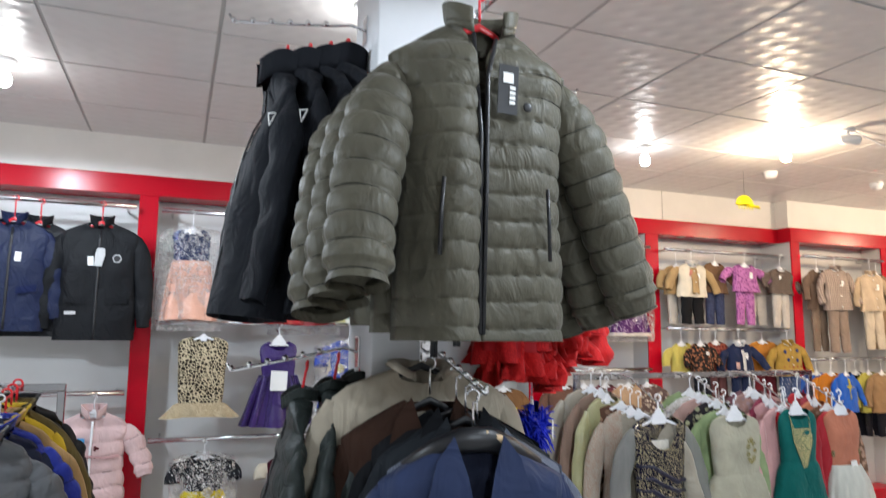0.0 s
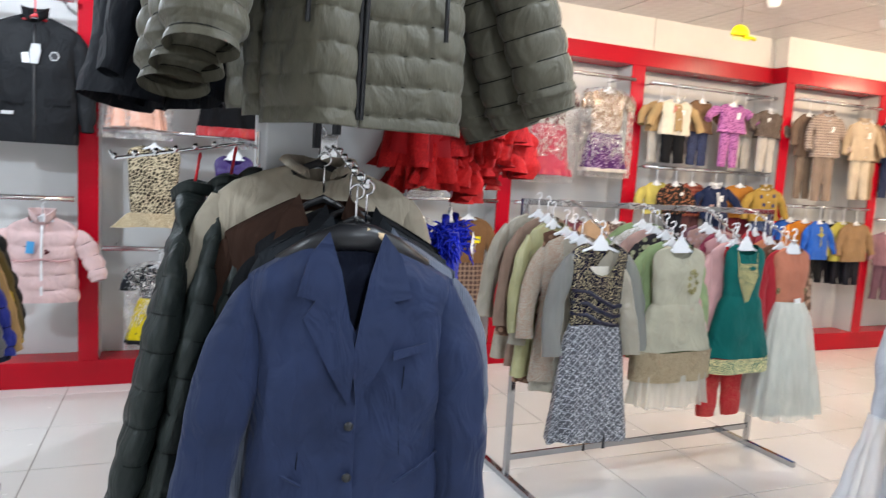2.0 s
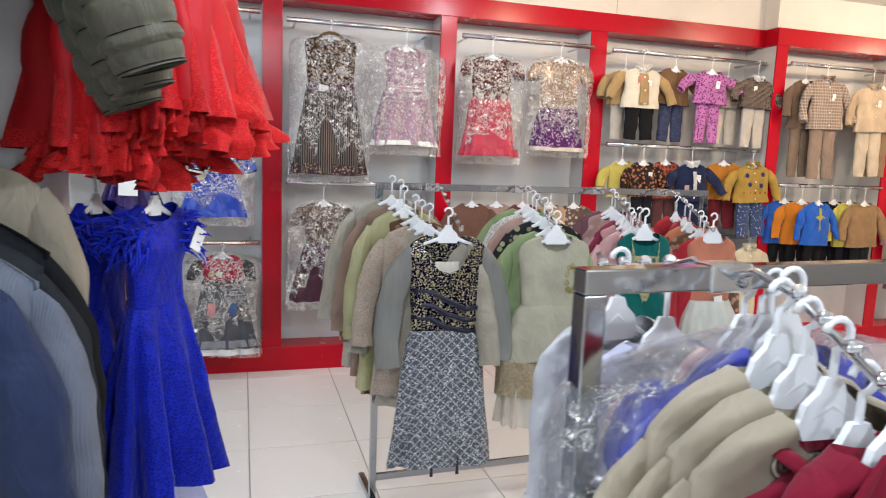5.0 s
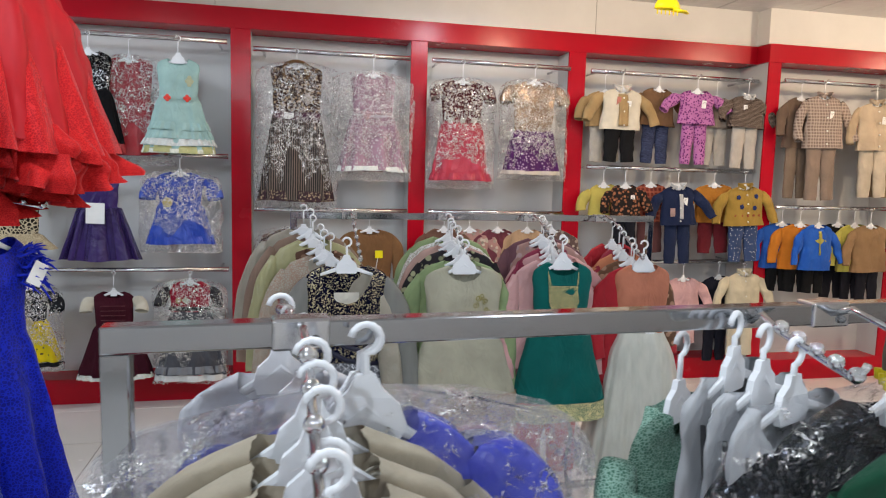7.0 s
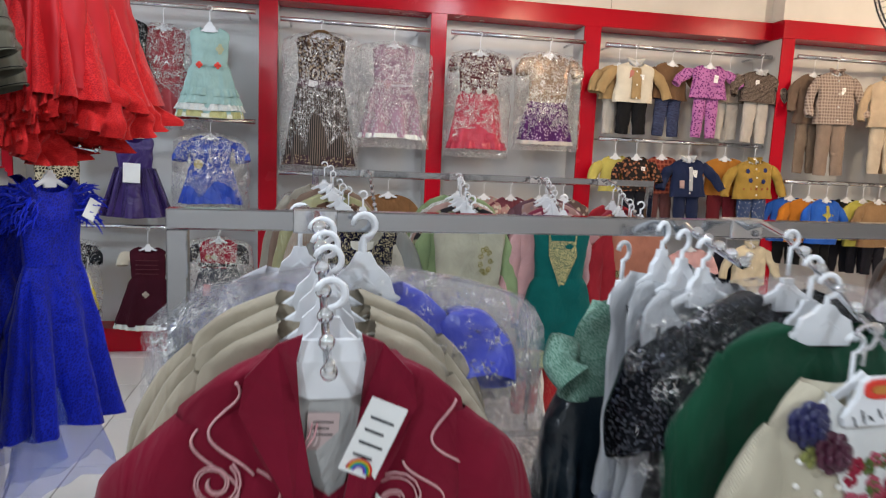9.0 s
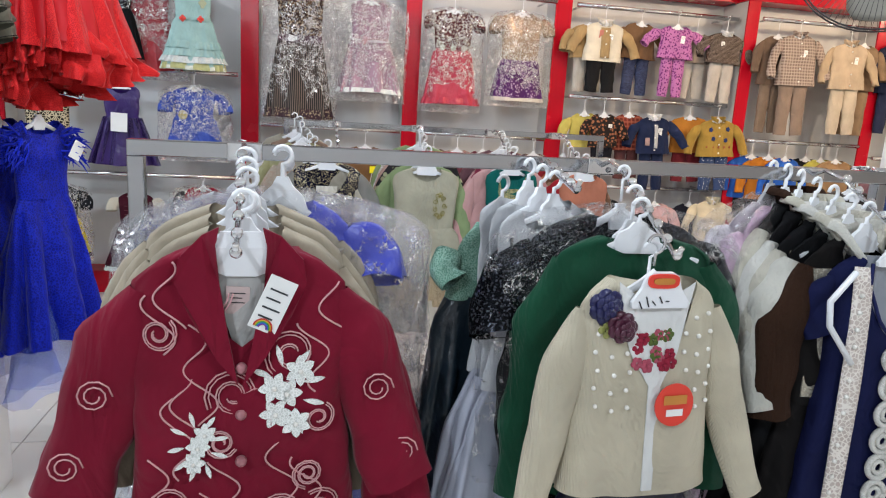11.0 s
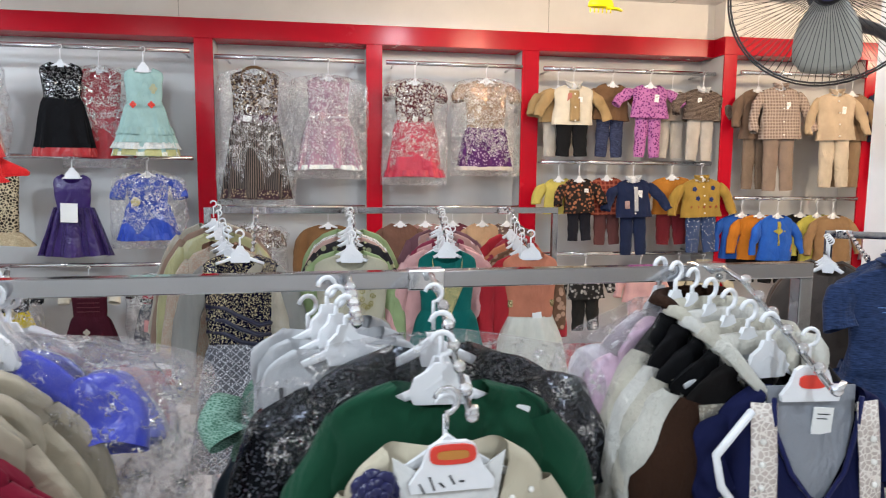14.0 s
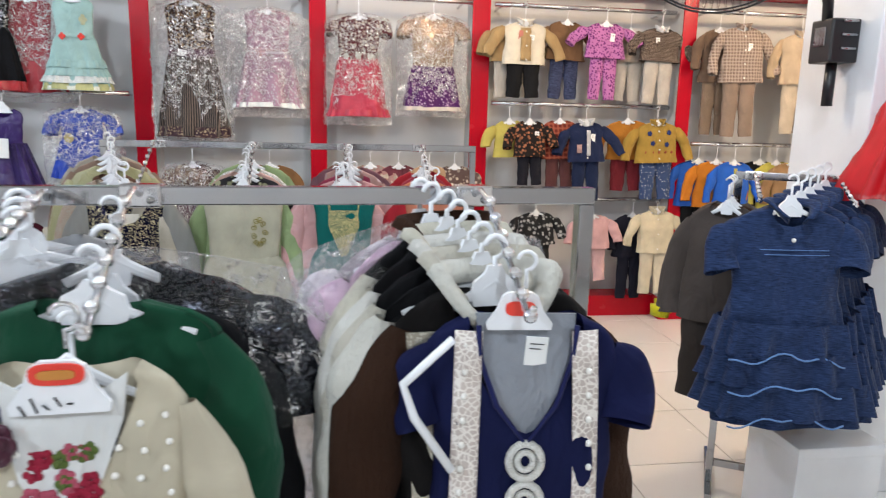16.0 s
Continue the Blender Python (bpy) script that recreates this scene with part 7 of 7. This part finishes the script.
# ---- wall fan ----
def fan(hub, target, r=0.30):
    m = look(hub, target)
    root = thing("wall_fan", m, "black wall fan in a wire cage on a bracket arm", "fan")
    for k in range(84):
        a = 6.283 * k / 84
        c, s2 = math.cos(a), math.sin(a)
        pts = [(c * rr, s2 * rr, -dd) for rr, dd in ((0.05, 0.085), (r * 0.55, 0.075), (r * 0.85, 0.05), (r, 0.0), (r * 0.8, -0.06), (0.07, -0.09))]
        tube("cage_wire", pts, 0.0009, BLACK_PLASTIC, root, 4, "", 1, (0, 0, 1))
    for rr, dd in ((r, 0.0), (r * 0.97, 0.02)):
        tube("cage_ring", [(rr * math.cos(j * 0.1309), rr * math.sin(j * 0.1309), -dd) for j in range(49)], 0.0032, BLACK_PLASTIC, root, 6, "", 1, (0, 0, 1))
    v, f = tube_data([(0, 0, -0.095), (0, 0, -0.085), (0, 0, -0.06)], [0.03, 0.042, 0.04], 20, True, 1, (0, 1, 0))
    cap = add_mesh("hub_cap", v, f, plain("blue_print", (0.02, 0.025, 0.11), 0.35), root, "dark blue hub badge")
    for k in range(3):
        a0 = 2.094 * k + 0.5
        bm = bmesh.new()
        rows = []
        for i in range(9):
            u = i / 8
            rr = 0.05 + (r * 0.88 - 0.05) * u
            half = (0.05 + 0.055 * math.sin(min(1, u * 1.15) * math.pi * 0.62)) * (1 if u < 0.95 else 0.7)
            row = []
            for j in range(7):
                w = (j / 6 - 0.5) * 2
                a = a0 + w * half / rr * 1.0
                row.append(bm.verts.new((rr * math.cos(a), rr * math.sin(a), -0.01 + 0.022 * w)))
            rows.append(row)
        for i in range(8):
            for j in range(6):
                bm.faces.new((rows[i][j], rows[i][j + 1], rows[i + 1][j + 1], rows[i + 1][j]))
        bl = part("blade", bm, plain("grey_fan_blade", (0.24, 0.225, 0.19), 0.4), root, "grey plastic blade", True)
        bl.modifiers.new("thick", "SOLIDIFY").thickness = 0.004
    v, f = tube_data([(0, 0, 0.07), (0, 0, 0.10), (0, 0, 0.20), (0, 0, 0.23)], [0.05, 0.065, 0.06, 0.03], 20, True, 1, (0, 1, 0))
    add_mesh("motor", v, f, BLACK_PLASTIC, root, "black motor housing")
    inv = m.inverted()
    path = [inv @ Vector(p) for p in (m @ Vector((0, 0, 0.16)), m @ Vector((0.02, -0.05, 0.22)), Vector((4.30, 2.02, 2.06)), Vector((4.50, 2.12, 2.04)), Vector((4.60, 2.20, 1.95)), Vector((4.62, 2.22, 1.88)))]
    tube("arm", path, [0.03, 0.028, 0.022, 0.02, 0.02, 0.02], BLACK_PLASTIC, root, 10, "black plastic arm")
    box = thing("fan_bracket", pose(4.72, 2.22, 1.82, 0, 0, 0), "black fan control box fixed to the pillar", "bracket")
    part("box", box_bm(-0.12, 0.0, -0.06, 0.06, -0.09, 0.07, 0.008), BLACK_PLASTIC, box)
    part("dial_plate", box_bm(-0.125, -0.118, -0.03, 0.03, -0.03, 0.04, 0.002), STEEL, box)
    for k in range(3):
        tube("speed_ring", [(-0.08, -0.064, 0.06 - 0.05 * k), (-0.02, -0.064, 0.06 - 0.05 * k)], 0.006, STEEL, box, 8)
    tube("rod", [(-0.06, 0, -0.09), (-0.06, 0, -0.25)], 0.02, BLACK_PLASTIC, box, 10)
    return root


fan((3.93, 1.80, 2.125), (2.4, -0.3, 1.75))

# ---- coats on a rack at the side ----
rack("clothes_rack", (-1.45, 3.03), (-0.405, 3.03), 1.365, "chrome clothes rack full of children's winter coats", [0.85, 0.4], 0.5, 0.38, 0.12, 0.0)
DCOATS = [((0.15, 0.155, 0.165), "puffer", "grey", 0.16), ((0.012, 0.018, 0.055), "puffer", "dark navy", 0.17), ((0.015, 0.03, 0.30), "puffer", "blue", 0.17), ((0.42, 0.26, 0.11), "plain", "tan", 0.17), ((0.62, 0.42, 0.03), "plain", "yellow", 0.17), ((0.14, 0.10, 0.03), "plain", "brown", 0.17), ((0.012, 0.012, 0.014), "puffer", "black", 0.16)]
for i, (c, kind, lab, w) in enumerate(DCOATS):
    ob = jacket("%s children's winter coat on the rack" % lab, -0.60 + 0.008 * i, 2.74 + 0.045 * i, 1.19 + 0.014 * i, 0.62 - 0.02 * (i % 3), w, cloth(c, kind), 6 + 6 * math.sin(i * 2.1), 0.07 if kind == "puffer" else 0, 0.72, "red" if i > 3 else "white", 440 + i, {"height": 0.04, "flare": 0.3}, BLACK_PLASTIC, 0, 0.08, "childrens_coat", 0.16 - 0.012 * i, "children's coats", 0.06, 0.06, 0.05)
    if i == 0:
        applique(ob, [(-0.10, 0.34), (-0.07, 0.33), (-0.055, 0.46), (-0.085, 0.47)], BLACK_PLASTIC, "pocket_patch", 0.006, 0.003)
        piping(ob, [(-0.08, 0.36), (-0.068, 0.45)], 0.006, RED_HANGER, "red_tab", 0.01)

# ---- ceiling fittings ----
hat = thing("hanging_cap_sign", pose(3.966, 3.842, 2.55), "small bright yellow cap-shaped sign hung from the ceiling", "sign")
bm = bmesh.new()
bmesh.ops.create_uvsphere(bm, u_segments=16, v_segments=10, radius=0.085)
bmesh.ops.delete(bm, geom=[v for v in bm.verts if v.co.z < -0.002], context="VERTS")
bmesh.ops.transform(bm, matrix=Matrix.Diagonal((1, 0.35, 0.9, 1)), verts=bm.verts)
part("crown", bm, YELLOW_PLASTIC, hat, "", True).modifiers.new("thick", "SOLIDIFY").thickness = 0.006
tube("brim", [(0.03, -0.01, -0.005), (0.10, -0.02, -0.012), (0.13, -0.01, -0.02)], [0.03, 0.025, 0.012], YELLOW_PLASTIC, hat, 10, "", 0.3, (0, 0, 1))
for k in range(6):
    tube("letter_bar", [(-0.075 + 0.026 * k, -0.02, -0.012), (-0.075 + 0.026 * k, -0.02, -0.038)], 0.004, YELLOW_PLASTIC, hat, 6)
tube("cord", [(0, 0, 0.07), (0, 0, 0.268)], 0.0012, BLACK_PLASTIC, hat, 5)
for (x, y) in ((4.20, 3.80), (5.30, 3.75)):
    d0 = thing("smoke_detector", pose(x, y, H), "small white round smoke detector on the ceiling", "detector", "smoke detectors")
    v, f = tube_data([(0, 0, 0), (0, 0, -0.015), (0, 0, -0.045), (0, 0, -0.055)], [0.05, 0.05, 0.04, 0.02], 16)
    add_mesh("housing", v, f, HANGER, d0)
for (x, y, z, rx, rz) in ((3.75, 2.81, H, 0, 60), (6.75, 4.558, 2.68, -70, 20)):
    c0 = thing("security_camera", pose(x, y, z, rx, 0, rz), "small white dome security camera with a dark lens", "camera", "security cameras")
    v, f = tube_data([(0, 0, 0), (0, 0, -0.012), (0, 0, -0.02)], [0.045, 0.045, 0.02], 16)
    add_mesh("base", v, f, HANGER, c0)
    tube("stalk", [(0, 0, -0.015), (0, 0, -0.05)], 0.014, HANGER, c0, 10)
    tube("housing", [(0, 0.05, -0.06), (0, 0.03, -0.06), (0, -0.06, -0.07), (0, -0.065, -0.07)], [0.02, 0.032, 0.032, 0.028], HANGER, c0, 14, "", 1, (0, 0, 1))
    tube("lens", [(0, -0.062, -0.07), (0, -0.071, -0.071)], 0.022, BLACK_PLASTIC, c0, 12, "dark glass lens", 1, (0, 0, 1))
tube("ceiling_cable", [(3.79, 2.80, H - 0.01), (4.2, 2.9, H - 0.03), (4.9, 2.85, H - 0.008)], 0.006, HANGER, None, 6)
tagged(bpy.data.objects["ceiling_cable"], "white cable clipped under the ceiling boards", "cable")

# joint strip on the upper wall
for i, x in enumerate((-2.2, 1.30, 3.90)):
    wall("trim_joint_%d" % (i + 1), x, x + 0.004, YF - 0.0025, YF, 2.57, H, GROUT, label="thin joint between wall boards", category="trim")

# ---- floor tiles ----
tw = 0.54
near = box_bm(0.003, tw - 0.003, 0.003, tw - 0.003, -0.006, 0.0, 0.0015)
near_mesh = bpy.data.meshes.new("tile")
near.to_mesh(near_mesh)
near.free()
near_mesh.materials.append(TILE)
rest = bmesh.new()
for i in range(-10, 17):
    for j in range(-14, 5):
        x, y = 1.30 + tw * i, 3.46 + tw * j
        if x < -3.99 or x > 9.6 or y < -4.0 or y + tw > 5.3:
            continue
        if -2.0 < x < 6.3 and -0.9 < y < 4.7:
            t = new("tile", near_mesh)
            t.parent = slab
            t.location = (x, y, 0)
        else:
            box_bm(x + 0.003, x + tw - 0.003, y + 0.003, y + tw - 0.003, -0.006, 0.0, 0, rest)
tagged(part("far_tiles", rest, TILE, slab), kind="stuff")


# ---- small trimmings on the wall clothes ----
for px in (-0.055, 0.06):
    flower(mint, px, 0.245, 0.022, RED_CARD, 4, "red_heart", 0.03)
for k in range(4):
    flower(mint, 0.07 + 0.012 * math.cos(k * 1.6), 0.14 + 0.02 * math.sin(k * 1.6), 0.014, cloth((0.62, 0.62, 0.40), "plain"), 5, "flower", 0.012, k)
quad_card("white_card", 0.105, 0.125, tuple(on_front(purple, 0.0, 0.19, 0.045)), CARD, purple, 2, "white card in a clear pocket")
v, f = bead_data((0, 0, 0), 0.032, 10)
p = on_front(bluebag, -0.07, 0.19, 0.012)
add_mesh("yellow_patch", [Vector((q.x, q.y * 0.3, q.z)) + p for q in v], f, cloth((0.6, 0.5, 0.2), "plain"), bluebag, "yellow duck-shaped patch")


def ring(x, z, rx, rz, n=12):
    return [(x + rx * math.cos(6.283 * k / n), z + rz * math.sin(6.283 * k / n)) for k in range(n)]


WHITE_PATCH = cloth((0.62, 0.62, 0.62), "plain")
# coats on the side niche
applique(black_coat, ring(0.10, 0.22, 0.026, 0.028, 6), WHITE_PATCH, "shield_badge", 0.006, 0.003, "small white shield badge")
applique(black_coat, ring(0.10, 0.22, 0.020, 0.022, 6), BLACK_PLASTIC, "badge_field", 0.0095, 0.002)
applique(black_coat, [(-0.01, 0.16), (0.03, 0.16), (0.035, 0.2), (0.02, 0.27), (-0.02, 0.27), (-0.02, 0.2)], WHITE_PATCH, "printed_patch", 0.012, 0.003, "white printed patch")
for sx in (-1, 1):
    applique(black_coat, [(sx * 0.05, 0.46), (sx * 0.17, 0.45), (sx * 0.17, 0.49), (sx * 0.05, 0.50)], cloth((0.016, 0.017, 0.02), "plain"), "pocket_flap", 0.006, 0.006)
    applique(navy_coat, [(sx * 0.05, 0.40), (sx * 0.15, 0.38), (sx * 0.15, 0.42), (sx * 0.05, 0.44)], cloth((0.012, 0.02, 0.08), "plain"), "pocket_flap", 0.006, 0.006)
applique(black_coat, [(-0.16, 0.54), (-0.10, 0.54), (-0.10, 0.56), (-0.16, 0.56)], WHITE_PATCH, "printed_patch", 0.008, 0.002)
piping(navy_coat, [(-0.09, 0.30), (-0.088, 0.36)], 0.006, RED_HANGER, "red_tab", 0.008)
applique(navy_coat, [(-0.13, 0.20), (-0.08, 0.20), (-0.08, 0.225), (-0.13, 0.225)], WHITE_PATCH, "printed_patch", 0.008, 0.002)
quad_card("hang_tag", 0.04, 0.07, tuple(on_front(pink_jacket, -0.05, 0.14, 0.03)), plain("blue_card", (0.05, 0.30, 0.60), 0.5), pink_jacket, 6, "blue card tag")
flower(pink_jacket, 0.03, 0.20, 0.016, cloth((0.12, 0.01, 0.02), "plain"), 3, "dark_bow", 0.02)
piping(pink_jacket, [(-0.15 + 0.03 * k, 0.25 + 0.006 * math.sin(k)) for k in range(11)], 0.006, cloth((0.66, 0.38, 0.38), "plain"), "ruffle", 0.014)
# outfits
strip(tan_set, [(0.0, 0.04 + 0.02 * k) for k in range(12)], 0.075, TANC, "front_panel", 0.004)
quad_card("price_tag", 0.03, 0.06, tuple(on_front(tan_set, -0.035, 0.06, 0.014)), cloth((0.55, 0.2, 0.16), "plain"), tan_set, 6, "pink card price tag")
strip(navy_set, [(0.012, 0.06 + 0.02 * k) for k in range(10)], 0.028, WHITE_PATCH, "front_band", 0.004)
strip(navy_set, [(-0.055, 0.16), (-0.055, 0.19), (-0.055, 0.22)], 0.035, cloth((0.5, 0.33, 0.3), "plain"), "side_patch", 0.004)
for px, pz in ((-0.07, 0.08), (0.08, 0.075), (-0.05, 0.15), (0.06, 0.16)):
    flower(mustard_set, px, pz, 0.018, cloth((0.03, 0.05, 0.2), "plain"), 5, "blue_flower", 0.006)
for k in range(5):
    flower(mustard_set, -0.10 + 0.05 * k, 0.215, 0.010, cloth((0.35, 0.08, 0.04), "plain"), 5, "red_flower", 0.006, k)
strip(boys_sweater, [(0.0, 0.05 + 0.03 * k) for k in range(7)], 0.03, cloth((0.5, 0.42, 0.08), "spots", (0.1, 0.08, 0.03), scale=2), "printed_motif", 0.004, "yellow long-necked animal print")
applique(boys_sweater, [(-0.06, 0.12), (0.0, 0.10), (0.06, 0.12), (0.02, 0.14), (-0.02, 0.14)], cloth((0.5, 0.42, 0.08), "plain"), "printed_motif", 0.005, 0.001)
# belts, hearts and cards on the covered dresses
piping(pink_floral, [(-0.12 + 0.024 * k, 0.262) for k in range(11)], 0.010, cloth((0.55, 0.36, 0.40), "plain"), "sash", 0.004)
flower(pink_floral, -0.05, 0.275, 0.028, cloth((0.6, 0.36, 0.38), "plain"), 4, "bow", 0.008)
flower(dark_long, 0.07, 0.22, 0.035, cloth((0.5, 0.42, 0.38), "plain"), 4, "heart_patch", 0.012)
piping(dark_long, ring(0.0, 0.045, 0.085, 0.06, 18), 0.010, cloth((0.20, 0.11, 0.05), "plain"), "neck_band", 0.002)
quad_card("size_card", 0.06, 0.04, tuple(on_front(dark_long, -0.04, 0.31, 0.02)), CARD, dark_long, 10, "small white card")
for k in range(5):
    flower(red_bag, -0.08 + 0.04 * k, 0.27, 0.022, cloth(((0.55, 0.5, 0.45), (0.2, 0.03, 0.04))[k % 2], "plain"), 5, "waist_flower", 0.008, k)
tagd = quad_card("round_tag", 0.05, 0.05, tuple(on_front(plaid_dress, 0.06, 0.14, 0.02)), YELLOW_PLASTIC, plaid_dress, 0, "yellow card tag")
piping(plaid_dress, [(0.06, 0.16), (0.045, 0.24), (0.03, 0.34)], 0.003, WHITE_PATCH, "cord", 0.012)
for px in (-0.06, 0.07):
    quad_card("pocket_patch", 0.045, 0.08, tuple(on_front(grey_dress, px, 0.30, 0.045)), cloth((0.6, 0.3, 0.3) if px < 0 else (0.08, 0.14, 0.3), "plain"), grey_dress, 4, "small printed patch")
piping(grey_dress, [(-0.12 + 0.03 * k, 0.175) for k in range(9)], 0.014, cloth((0.03, 0.028, 0.03), "spots", (0.6, 0.55, 0.45), scale=3), "belt", 0.0)
for k in range(3):
    flower(grey_dress, -0.06 + 0.02 * k, 0.12 + 0.02 * (k % 2), 0.022, cloth(((0.45, 0.3, 0.15), (0.4, 0.01, 0.03), (0.6, 0.55, 0.45))[k], "plain"), 5, "flower", 0.01, k)
flower(yellow_dress, 0.03, 0.22, 0.03, cloth((0.65, 0.55, 0.3), "satin"), 5, "satin_bow", 0.014)
piping(yellow_dress, [(0.03, 0.23), (0.035, 0.29)], 0.010, cloth((0.65, 0.6, 0.4), "satin"), "ribbon", 0.03)
flower(pinafore, 0.0, 0.31, 0.022, cloth((0.5, 0.45, 0.38), "plain"), 4, "white_motif", 0.05)
for k in range(4):
    piping(pinafore, [(-0.07 + 0.02 * j, 0.09 + 0.03 * k) for j in range(8)], 0.003, cloth((0.14, 0.03, 0.04), "plain"), "tuck", 0.003)
